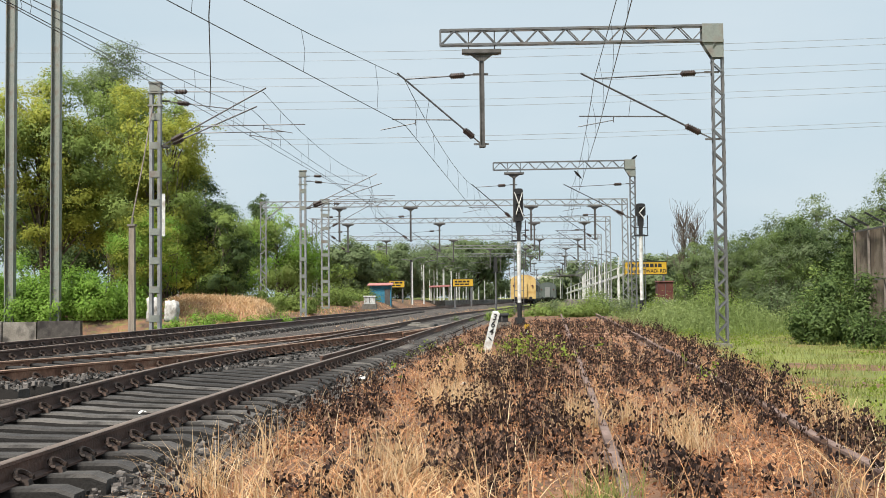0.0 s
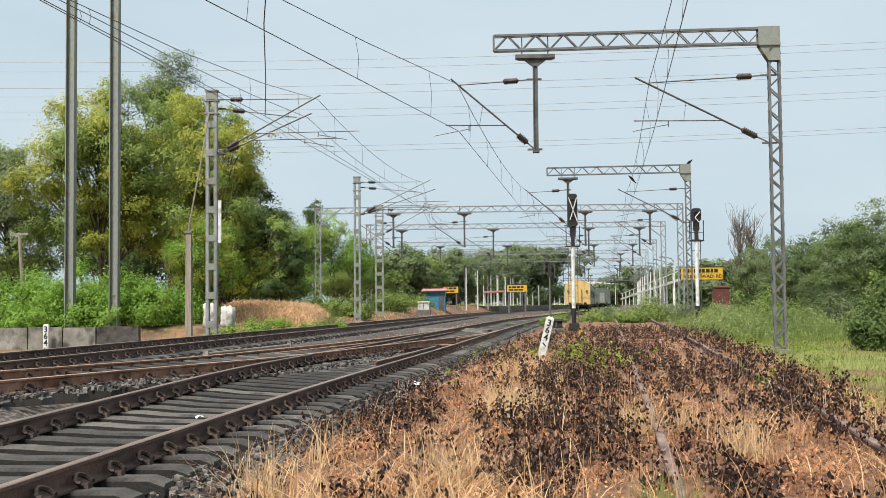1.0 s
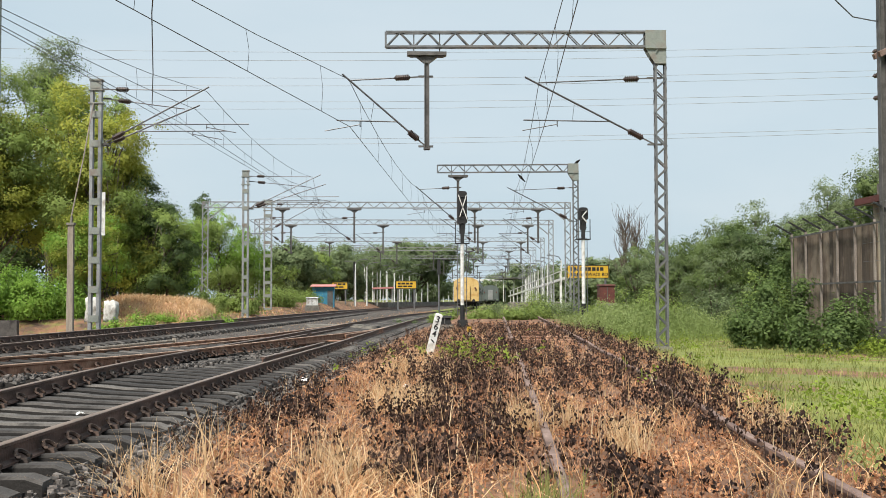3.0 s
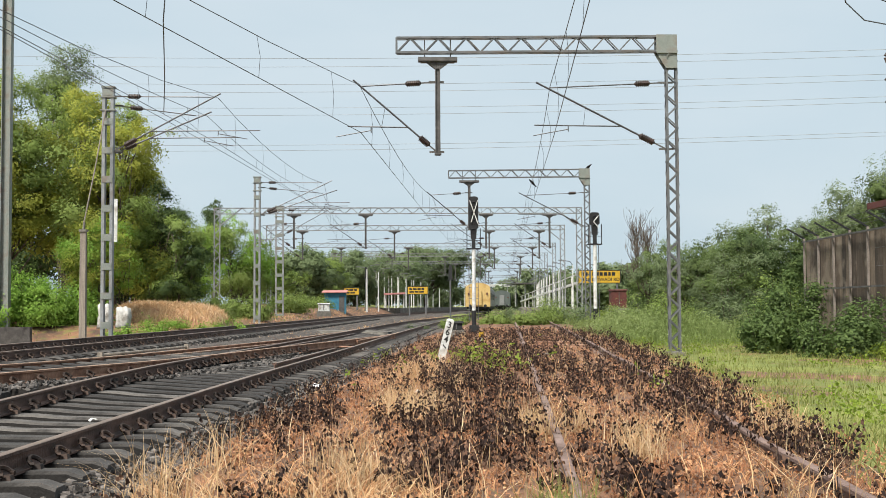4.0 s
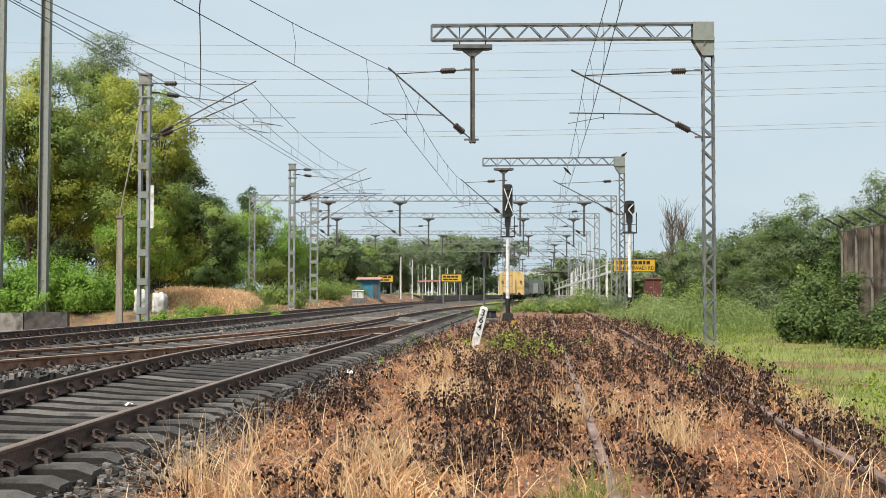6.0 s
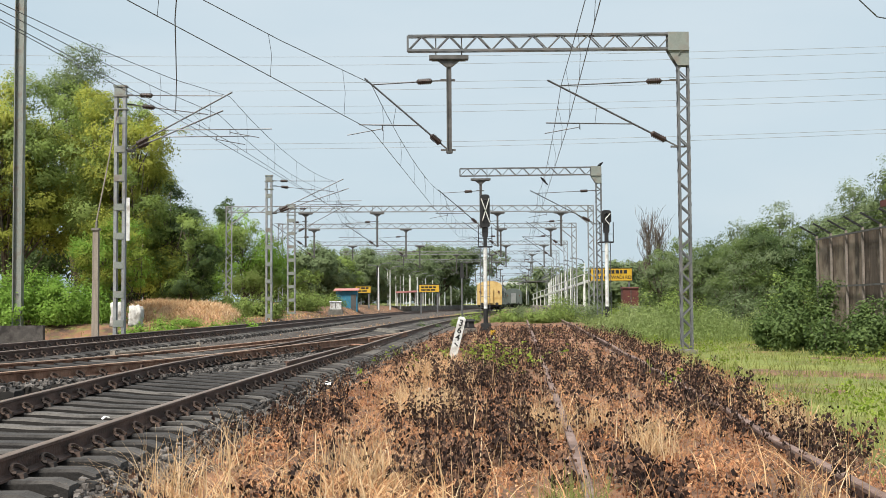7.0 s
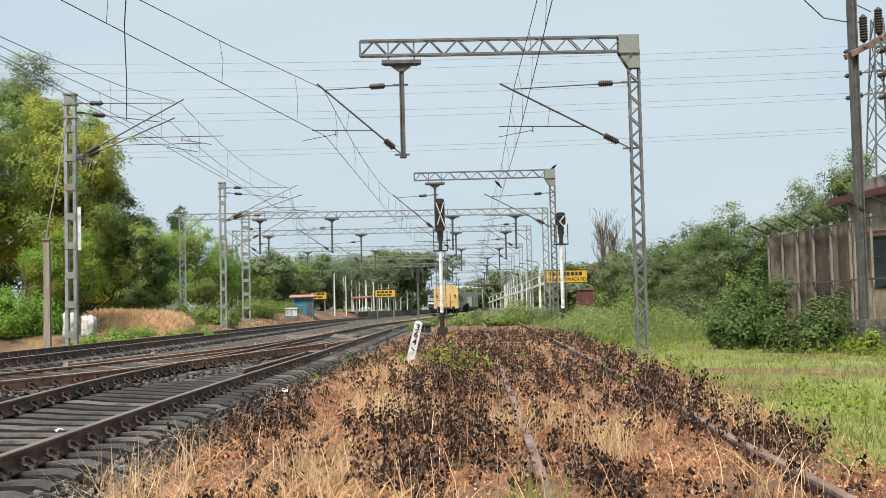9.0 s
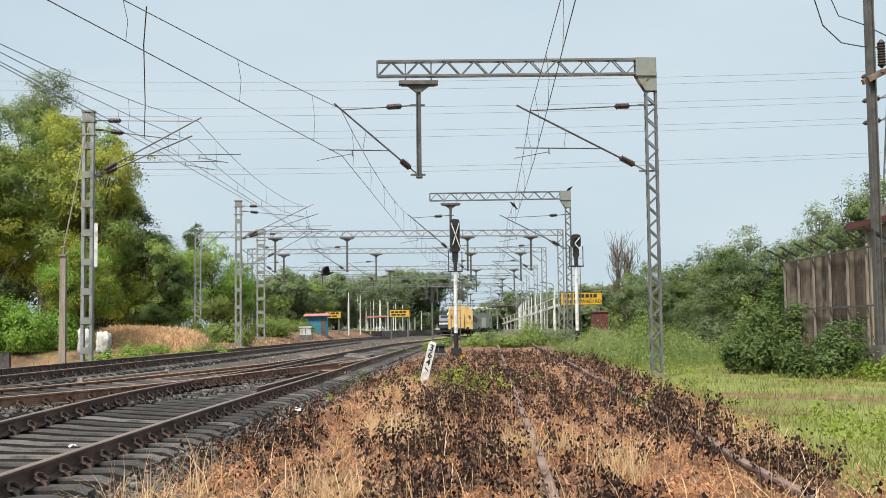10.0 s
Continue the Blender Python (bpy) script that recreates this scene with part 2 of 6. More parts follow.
M["dead"] = leafy("dead_weed_leaves", [(0.009, 0.006, 0.006), (0.034, 0.021, 0.018), (0.22, 0.128, 0.086)], 0.2, 0.85)
M["grass"] = leafy("green_grass", [(0.124, 0.142, 0.036), (0.23, 0.25, 0.07), (0.36, 0.33, 0.14)], 0.35, 0.7)


# ---- mesh helpers ----
class Geo:
    """Collects plain geometry for one mesh."""

    def __init__(self):
        self.v, self.f, self.m, self.slot = [], [], [], 0

    def add(self, verts, faces):
        o = len(self.v)
        self.v.extend(verts)
        self.f.extend([tuple(i + o for i in f) for f in faces])
        self.m.extend([self.slot] * len(faces))

    def hexa(self, c):
        """Eight corners: four of the bottom, then four of the top."""
        self.add(c, [(3, 2, 1, 0), (4, 5, 6, 7), (0, 1, 5, 4), (1, 2, 6, 5), (2, 3, 7, 6), (3, 0, 4, 7)])

    def box(self, x0, x1, y0, y1, z0, z1, inset=0.0):
        i = inset
        self.hexa([(x0, y0, z0), (x1, y0, z0), (x1, y1, z0), (x0, y1, z0), (x0 + i, y0 + i, z1), (x1 - i, y0 + i, z1), (x1 - i, y1 - i, z1), (x0 + i, y1 - i, z1)])

    def bar(self, p, q, w, h=None, up=(0, 0, 1)):
        """A straight bar of rectangular section from p to q."""
        h = w if h is None else h
        p, q = Vector(p), Vector(q)
        d = (q - p).normalized()
        u = Vector(up)
        if abs(d.dot(u)) > 0.98:
            u = Vector((0, 1, 0))
        s = d.cross(u).normalized() * (w / 2)
        t = s.cross(d).normalized() * (h / 2)
        self.hexa([tuple(a) for a in (p - s - t, p + s - t, p + s + t, p - s + t, q - s - t, q + s - t, q + s + t, q - s + t)])

    def tube(self, pts, r, n=6, taper=1.0, cap=True):
        """A round tube along points; taper scales the radius towards the end."""
        pts = [Vector(p) for p in pts]
        rings = []
        for i, p in enumerate(pts):
            d = (pts[min(i + 1, len(pts) - 1)] - pts[max(i - 1, 0)]).normalized()
            u = Vector((0, 0, 1)) if abs(d.z) < 0.95 else Vector((0, 1, 0))
            s = d.cross(u).normalized()
            t = s.cross(d)
            rr = (r[i] if isinstance(r, (list, tuple)) else r * (1 + (taper - 1) * i / (len(pts) - 1)))
            rings.append([tuple(p + (s * math.cos(a) + t * math.sin(a)) * rr) for a in (2 * math.pi * k / n for k in range(n))])
        faces = [(i * n + k, i * n + (k + 1) % n, (i + 1) * n + (k + 1) % n, (i + 1) * n + k) for i in range(len(pts) - 1) for k in range(n)]
        if cap:
            faces += [tuple(reversed(range(n))), tuple(range((len(pts) - 1) * n, len(pts) * n))]
        self.add([v for ring in rings for v in ring], faces)

    def lathe(self, p, q, profile, n=10):
        """Rings of (share of the way, radius) from p to q."""
        p, q = Vector(p), Vector(q)
        self.tube([p.lerp(q, max(0.0, a)) for a, _ in profile], [b for _, b in profile], n)

    def mesh(self, name, *mats):
        me = bpy.data.meshes.new(name)
        me.from_pydata(self.v, [], self.f)
        for m in mats:
            me.materials.append(m)
        if len(mats) > 1:
            me.polygons.foreach_set("material_index", self.m)
        me.validate()
        return me


def part(name, geo, material, parent, label=""):
    """Links a Geo as one mesh object under a thing or a part."""
    mats = material if isinstance(material, (list, tuple)) else (material,)
    ob = new(name, geo if isinstance(geo, bpy.types.Mesh) else geo.mesh(name, *mats))
    ob.parent = parent
    if label:
        ob["label"] = label
    return ob


def thing(name, label, category, at=(0, 0, 0), rz=0.0, group="", kind=""):
    ob = new(name)
    ob.matrix_world = pose(*at, 0, 0, rz)
    return tagged(ob, label, category, group, kind)


def smooth(ob):
    ob.data.polygons.foreach_set("use_smooth", [True] * len(ob.data.polygons))
    return ob


def lerp(a, b, t):
    return a + (b - a) * t


def step(a, b, x):
    t = min(1.0, max(0.0, (x - a) / (b - a)))
    return t * t * (3 - 2 * t)


# ---- plan: the lines of the tracks, by distance y ----
HALF = 0.87


def ease(knots, y):
    """A value that glides through (distance, value) knots and holds its slope outside them."""
    if y <= knots[0][0]:
        (a, p), (b, q) = knots[0], knots[1]
        return p + (q - p) / (b - a) * (y - a)
    for (a, p), (b, q) in zip(knots, knots[1:]):
        if y <= b:
            return lerp(p, q, (y - a) / (b - a))
    return knots[-1][1]


def line_near(y):
    return -3.79 + 0.055 * (y - 8) + 0.00027 * max(0, y - 8) ** 2 + 0.26 * step(13, 34, y) - 0.17 * step(45, 110, y)


def cant_near(y):
    """How far the outer rail of the curve is raised."""
    return 0.13 * step(8, 20, y) * (1 - step(70, 120, y))


def line_main(y):
    far = -7.86 + 0.05 * (y - 18) + 0.0002 * max(0, y - 18) ** 2
    return lerp(-8.905 + 0.0619 * (y - 8) + 0.000188 * (y - 8) ** 2, far, step(40, 95, y)) if y > 0 else -9.4 + 0.0589 * y


def cross_gap(y):
    """How far the crossover stands off the near line."""
    return ease(((6, -5.0), (15, -2.95), (17.5, -2.48), (20, -2.05), (22.5, -1.8), (25.5, -1.5), (29.3, -1.03), (34, -0.52), (40, -0.25), (46, -0.05), (52, 0.0)), y)


def line_cross(y):
    """The crossover, leaving the near line and swinging over to the main line."""
    return line_near(y) + cross_gap(y)


def line_siding(y):
    return 2.04 + 0.0915 * (y - 8)


def z_siding(y):
    """Top of the siding's rails."""
    return ease(((8, -0.10), (20, 0.03), (32, 0.13), (44, 0.21), (70, 0.32), (90, 0.32)), max(-4, y))


def z_main(y):
    return 0.266 + 0.0007 * min(82, max(0, y - 8))


def z_cross(y):
    """Top of the crossover's inner rail; the outer one is raised by cant_cross where it joins the near line."""
    return 0.22 - 0.085 * step(13, 25, y) - 0.13 * step(28, 48, y)


def cant_cross(y):
    return 0.13 * step(28, 48, y)


def siding_edge(y):
    """How far the scorched growth reaches beyond the siding."""
    return 1.02 + 1.03 * (1 - math.exp(-max(0, y - 6.5) / 9))


def z_ground(x, y):
    """Height of the soil."""
    sid = line_siding(y)
    z = lerp(-0.30, z_siding(y) - 0.12 - 0.03 * step(19, 27, y), step(5.6, 2.2, abs(x - sid)) if x < sid else step(siding_edge(y) + 1.4, siding_edge(y) - 0.3, x - sid))
    main = line_main(y)
    w = step(main + 4.0, main + 1.4, x)
    z = lerp(z, -0.02, w)
    if x < main - 2.2:
        z = lerp(z, -0.42 + 0.8 * step(43.2, 46.5, y) + 0.3 * step(4, 12, main - x) * step(43.6, 48, y), step(2.2, 4.0, main - x))
    z += 0.05 * noise.noise((x * 0.7, y * 0.7, 0)) + 0.02 * noise.noise((x * 3, y * 3, 4))
    # the soil lies below the stone beds
    z -= 0.3 * step(2.1, 1.5, min(abs(x - line_near(y)), abs(x - main), abs(x - line_cross(y)) + (0.0 if 5 < y < 46 else 9.0)))
    if x < main - 3:
        z += 0.6 * step(82, 104, y) * step(3, 5, main - x)
        z += 0.22 * noise.noise((x * 0.2, y * 0.2, 9)) * step(3, 8, main - x) * step(44, 50, y)
    return z


# ---- ground ----
def axis(a, b, fine, far, grow=1.18):
    out, s = list(np.arange(a, b, fine)), fine
    x = b
    while x < far:
        out.append(x)
        s *= grow
        x += s
    return out + [far]


def make_ground():
    xs = [-v for v in reversed(axis(12, 13, 0.3, 3000))] + list(np.arange(-11.7, 12, 0.3)) + axis(12, 13, 0.3, 3000)
    ys = [-v for v in reversed(axis(0, 1, 0.8, 1500, 1.5))] + axis(0.5, 45, 0.3, 3200, 1.1)
    g = Geo()
    nx = len(xs)
    g.v = [(x, y, z_ground(x, y)) for y in ys for x in xs]
    for j in range(len(ys) - 1):
        for i in range(nx - 1):
            g.f.append((j * nx + i, j * nx + i + 1, (j + 1) * nx + i + 1, (j + 1) * nx + i))
            g.m.append(0)
    me = g.mesh("ground", M["ground"])
    turf = []
    for x, y, _ in g.v:
        edge = line_siding(y) + siding_edge(y) + 0.1 + 0.5 * noise.noise((x * 0.5, y * 0.5, 3))
        right = step(edge - 0.3, edge + 0.5, x) * step(-0.45, -0.2, noise.noise((x * 0.35, y * 0.3, 12)))
        left = step(-3.4, -5.0, x - line_main(y) + 3 * noise.noise((x * 0.4, y * 0.3, 5))) * 0.35
        turf.append(max(right, left, step(140, 170, y)))
    me.attributes.new("turf", "FLOAT", "POINT").data.foreach_set("value", turf)
    ob = new("ground", me)
    smooth(ob)
    return tagged(ob, "reddish laterite soil with patches of green turf beside the tracks", "ground", kind="structure")


make_ground()


def make_ballast(name, line, zf, y0, y1, label, half=1.75, cant=None):
    """The bed of a track: a crowned strip with sloping shoulders."""
    g = Geo()
    ys = list(np.arange(y0, min(y1, 60), 0.5)) + list(np.arange(max(60, y0), y1, 3))
    prof = [(-half - 0.9, -0.6), (-half, -0.25), (-1.45, -0.33), (-0.9, -0.41), (0, -0.41), (0.9, -0.41), (1.45, -0.29), (half, -0.25), (half + 0.9, -0.6)]
    for y in ys:
        for dx, dz in prof:
            lift = cant(y) * min(1.3, max(0.0, 0.5 - dx / 1.74)) if cant else 0.0
            g.v.append((line(y) + dx, y, zf(y) + lift + dz + 0.025 * noise.noise((dx * 4, y * 2, 1))))
    k = len(prof)
    for j in range(len(ys) - 1):
        for i in range(k - 1):
            g.f.append((j * k + i, j * k + i + 1, (j + 1) * k + i + 1, (j + 1) * k + i))
            g.m.append(0)
    ob = smooth(new(name, g.mesh(name, M["ballast"])))
    return tagged(ob, label, "track bed", kind="structure")


make_ballast("ballast_bed_near", line_near, lambda y: -0.0, -60, 400, "dark sooty crushed-stone bed under the near track", 2.1, cant_near)
make_ballast("ballast_bed_main", line_main, z_main, -60, 400, "grey-brown crushed-stone bed under the main track", 2.3)
make_ballast("ballast_bed_crossover", line_cross, lambda y: z_cross(y) - 0.03 + 0.16 * (1 - step(10, 14, y)) - 0.1 * step(13, 17, y), 5, 18.5, "dark crushed-stone bed under the crossover", 1.5)
make_ballast("ballast_bed_turnout", line_cross, lambda y: z_cross(y) - 0.03, 17.5, 46, "dark crushed-stone bed under the turnout", 1.5)


# ---- tracks ----
RAIL = [(-0.07, -0.172), (0.07, -0.172), (0.07, -0.155), (0.012, -0.135), (0.012, -0.04), (0.036, -0.03), (0.036, -0.006), (0.028, 0), (-0.028, 0), (-0.036, -0.006), (-0.036, -0.03), (-0.012, -0.04), (-0.012, -0.135), (-0.07, -0.155)]


def rail_mesh(name, line, off, zf, y0, y1, side, top, pitch=0.7, sag=0.0):
    g = Geo()
    ys = list(np.arange(y0, min(70, y1), pitch)) + list(np.arange(max(70, y0), y1, 5)) + [y1]
    k = len(RAIL)
    for y in ys:
        for dx, dz in RAIL:
            g.v.append((line(y) + off + dx, y, zf(y) + dz + sag * noise.noise((off, y * 0.35, 2))))
    for j in range(len(ys) - 1):
        for i in range(k):
            g.slot = 1 if i in (6, 7, 8) else 0
            g.f.append((j * k + i, j * k + (i + 1) % k, (j + 1) * k + (i + 1) % k, (j + 1) * k + i))
            g.m.append(g.slot)
    g.f.append(tuple(range(k)))
    g.m.append(0)
    return g.mesh(name, side, top)


def sleeper_mesh(length=2.75):
    """Monoblock concrete sleeper: tapered sides, dipped in the middle, chamfered ends."""
    g = Geo()
    h = length / 2
    prof = [(-h, 0.17), (-h + 0.12, 0.21), (-0.55, 0.205), (-0.25, 0.19), (0.25, 0.19), (0.55, 0.205), (h - 0.12, 0.21), (h, 0.17)]
    for x, z in prof:
        g.v += [(x, -0.135, -0.24), (x, -0.115, z - 0.228), (x, -0.092, z - 0.206), (x, 0.092, z - 0.206), (x, 0.115, z - 0.228), (x, 0.135, -0.24)]
    for i in range(len(prof) - 1):
        for k in range(5):
            g.f.append((i * 6 + k, i * 6 + k + 1, i * 6 + k + 7, i * 6 + k + 6))
            # The upright sides take the slot with the shade painted in.
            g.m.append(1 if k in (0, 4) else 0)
    g.f += [tuple(reversed(range(6))), tuple(range((len(prof) - 1) * 6, len(prof) * 6))]
    g.m += [0, 0]
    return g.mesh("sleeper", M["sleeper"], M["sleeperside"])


def clip_mesh():
    """Bent spring clip on a cast shoulder beside the rail foot."""
    g = Geo()
    g.box(0.075, 0.15, -0.05, 0.05, -0.17, -0.13, 0.012)
    pts = []
    for i in range(13):
        a = -0.3 + i / 12 * 3.75
        pts.append((0.105 + 0.055 * math.cos(a * 1.0 + 1.2), 0.075 * math.cos(a), -0.125 + 0.05 * max(0, math.sin(a))))
    g.tube(pts, 0.019, 5)
    return g.mesh("rail_clip", M["clip"])


SLEEPER, CLIP = sleeper_mesh(), clip_mesh()
LONG = [sleeper_mesh(2.75 + 0.3 * i) for i in range(9)]


def make_track(name, label, line, zf, y0, y1, side, top, pitch, near=None, clips=0.0, sleeper_z=-0.168, sag=0.0, wide=None, cant=lambda y: 0.0, last=95):
    t = thing(name, label, "railway track", kind="structure")
    for off in (-HALF, HALF):
        lift = (lambda y: zf(y) + cant(y)) if off < 0 else zf
        part("rail", rail_mesh("rail", line, off, lift, y0, y1, side, top, sag=sag), None, t)
    y, n = near or y0, 0
    while y < min(y1, max(last, clips)):
        extra = min(8, round(-cross_gap(y) / 0.3)) if wide and wide[0] < y < wide[1] else 0
        me = LONG[extra] if extra else SLEEPER
        shift = extra * 0.15
        ang = math.degrees(math.atan(line(y + 0.5) - line(y - 0.5)))
        if y < last:
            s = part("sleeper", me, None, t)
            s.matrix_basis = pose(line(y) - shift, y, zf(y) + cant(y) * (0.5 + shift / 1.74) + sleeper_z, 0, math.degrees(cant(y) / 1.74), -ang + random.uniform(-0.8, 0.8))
        if 4 < y < clips:
            for off in (-HALF, HALF):
                for sgn in (-1, 1):
                    c = part("rail_clip", CLIP, None, t)
                    c.matrix_basis = pose(line(y) + off, y, zf(y) + (cant(y) if off < 0 else 0), 0, 0, 180 if sgn < 0 else 0)
        y += pitch
    return t


make_track("track_near", "dark rails on sooty concrete sleepers with spring clips", line_near, lambda y: 0.0, -60, 400, M["rail"], M["railtop"], 0.6, near=-13.0, clips=34, wide=(17.4, 44), cant=cant_near)
make_track("track_main", "brown rails of the main line on concrete sleepers in ballast", line_main, z_main, -60, 400, M["rail"], M["railtop"], 0.62, near=-5, clips=40)
make_track("track_crossover", "rusty crossover rails joining the near and the main line", line_cross, z_cross, 5, 49, M["rust"], M["rusttop"], 0.65, clips=30, last=17.4, cant=cant_cross)
make_track("track_siding", "disused rusty siding rails buried in scorched weeds", line_siding, z_siding, -30, 72, M["dullrust"], M["dullrust"], 0.75, near=-3, sleeper_z=-0.2, sag=0.03)


def make_turnout():
    """Check rails, wing rails and packing plates where the crossover meets the near line."""
    t = thing("turnout", "rusty check rails and plates of the turnout", "turnout", kind="structure")
    for name, line, off, y0, y1 in (("check_rail", line_near, HALF - 0.1, 21, 29), ("check_rail", line_cross, -HALF + 0.1, 25, 33), ("wing_rail", line_near, -HALF + 0.12, 30, 37), ("wing_rail", line_cross, HALF - 0.12, 30, 38),
                                    ("switch_blade", line_cross, HALF + 0.1, 36, 46), ("switch_blade", line_near, -HALF + 0.1, 38, 47)):
        part(name, rail_mesh(name, line, off, lambda y: z_cross(y) * 0.4 + 0.012, y0, y1, M["rust"] if line is line_cross else M["rail"], M["rusttop"] if line is line_cross else M["railtop"]), None, t)
    for y in (24.5, 27.2, 30.4, 33.6, 36.8, 40):
        g = Geo()
        x = line_near(y)
        g.box(x - HALF - 0.35, x - HALF + 0.3, y - 0.16, y + 0.16, -0.16, -0.08, 0.01)
        part("packing_plate", g, M["rust"], t)
    for y in (33.2, 36.2):
        g = Geo()
        g.tube([(line_near(y) - 1.6, y, -0.06), (line_near(y) + 0.8, y, -0.06)], 0.03, 6)
        part("stretcher_bar", g, M["rust"], t)


make_turnout()


# ---- overhead line structures ----
def lattice_mast(g, x, y, z0, z1, w, d, pitch, leg=0.06, brace=0.04):
    """Four corner angles with zigzag lacing on all faces."""
    for sx in (-1, 1):
        for sy in (-1, 1):
            g.bar((x + sx * (w - leg) / 2, y + sy * (d - leg) / 2, z0), (x + sx * (w - leg) / 2, y + sy * (d - leg) / 2, z1), leg)
    n = max(2, round((z1 - z0) / pitch))
    for i in range(n):
        a, b = lerp(z0, z1, i / n), lerp(z0, z1, (i + 1) / n)
        s = 1 if i % 2 else -1
        for sy in (-1, 1):
            g.bar((x - s * w / 2, y + sy * d / 2, a), (x + s * w / 2, y + sy * d / 2, b), brace, 0.012, up=(0, 1, 0))
        for sx in (-1, 1):
            g.bar((x + sx * w / 2, y - s * d / 2, a), (x + sx * w / 2, y + s * d / 2, b), brace, 0.012, up=(1, 0, 0))


def lattice_boom(g, x0, x1, y, z0, z1, depth, width, pitch, chord=0.065, brace=0.04):
    """A boxed truss along x; z0 and z1 are the undersides at both ends."""
    for sy in (-1, 1):
        for h in (0, depth):
            g.bar((x0, y + sy * width / 2, z0 + h), (x1, y + sy * width / 2, z1 + h), chord)
    n = max(2, round(abs(x1 - x0) / pitch))
    for i in range(n):
        a, b = i / n, (i + 1) / n
        lo, hi = (0, depth) if i % 2 else (depth, 0)
        for sy in (-1, 1):
            g.bar((lerp(x0, x1, a), y + sy * width / 2, lerp(z0, z1, a) + lo), (lerp(x0, x1, b), y + sy * width / 2, lerp(z0, z1, b) + hi), brace, 0.02, up=(0, 1, 0))
        for h in (depth,):
            s = 1 if i % 2 else -1
            g.bar((lerp(x0, x1, a), y - s * width / 2, lerp(z0, z1, a) + h), (lerp(x0, x1, b), y + s * width / 2, lerp(z0, z1, b) + h), brace, 0.02)
    for x, z in ((x0, z0), (x1, z1)):
        for sy in (-1, 1):
            g.bar((x, y + sy * width / 2, z), (x, y + sy * width / 2, z + depth), chord)


def insulator(g, p, q, r=0.085, sheds=7):
    prof = [(0, 0.025)]
    for i in range(sheds):
        a = 0.08 + 0.84 * i / sheds
        w = 0.84 / sheds
        prof += [(a, r * 0.74), (a + w * 0.25, r), (a + w * 0.6, r), (a + w * 0.85, r * 0.74)]
    prof.append((1, 0.025))
    g.lathe(p, q, prof, 8)


def cantilever(parent, xm, ym, top, low, xt, zt, xs, zs, reach, name="cantilever"):
    """A bracket: stay tube from (xm, top) to (xs, zs), strut from (xm, low) to the tip (xt, zt), register tube and steady arm."""
    g = Geo()
    d = 1 if xt > xm else -1
    y = ym
    g.tube([(xm + 0.85 * d, y, lerp(top, zs, 0.85 / abs(xs - xm))), (xs, y, zs)], 0.019)
    p, q = Vector((xm, y, low)), Vector((xt, y, zt))
    a = p.lerp(q, 0.2)
    g.tube([a, q], 0.027)
    zr = low + (zt - low) * 0.33 + 0.02
    xr = xm + (xt - xm) * 0.33
    xe = xt + reach * d
    g.tube([(xr, y, zr), (xe, y, zr + 0.03)], 0.019)
    xc = lerp(xr, xe, 0.62)
    g.tube([(xc, y, zr), (xc, y, zr - 0.13), (xc - 0.02 * d, y, zr - 0.14)], 0.015)
    g.tube([(xc, y, zr - 0.08), (xc + 0.45 * d, y + 0.02, zr - 0.16), (xc + 0.95 * d, y + 0.04, zr - 0.25)], 0.014)
    g.tube([p.lerp(q, 0.62), (lerp(xr, xe, 0.45), y, zr)], 0.006, 4)
    b = part(name, g, M["tube"], parent)
    g = Geo()
    insulator(g, (xm + 0.42 * d, y, lerp(top, zs, 0.42 / abs(xs - xm))), (xm + 0.85 * d, y, lerp(top, zs, 0.85 / abs(xs - xm))))
    part("insulator", g, M["insul"], b, "dark brown ribbed porcelain insulator")
    g = Geo()
    insulator(g, p.lerp(q, 0.09), p.lerp(q, 0.21), 0.092)
    part("insulator", g, M["insul"], b, "dark brown ribbed porcelain insulator")
    g = Geo()
    g.bar((xm, y, top), (xm + 0.42 * d, y, lerp(top, zs, 0.42 / abs(xs - xm))), 0.03)
    g.bar((xm - 0.2, y, top), (xm + 0.2, y, top), 0.05)
    part("fitting", g, M["darksteel"], b)
    g = Geo()
    g.bar(p, p.lerp(q, 0.09), 0.035)
    g.bar((xm - 0.2, y, low), (xm + 0.2, y, low), 0.05)
    part("fitting", g, M["darksteel"], b)


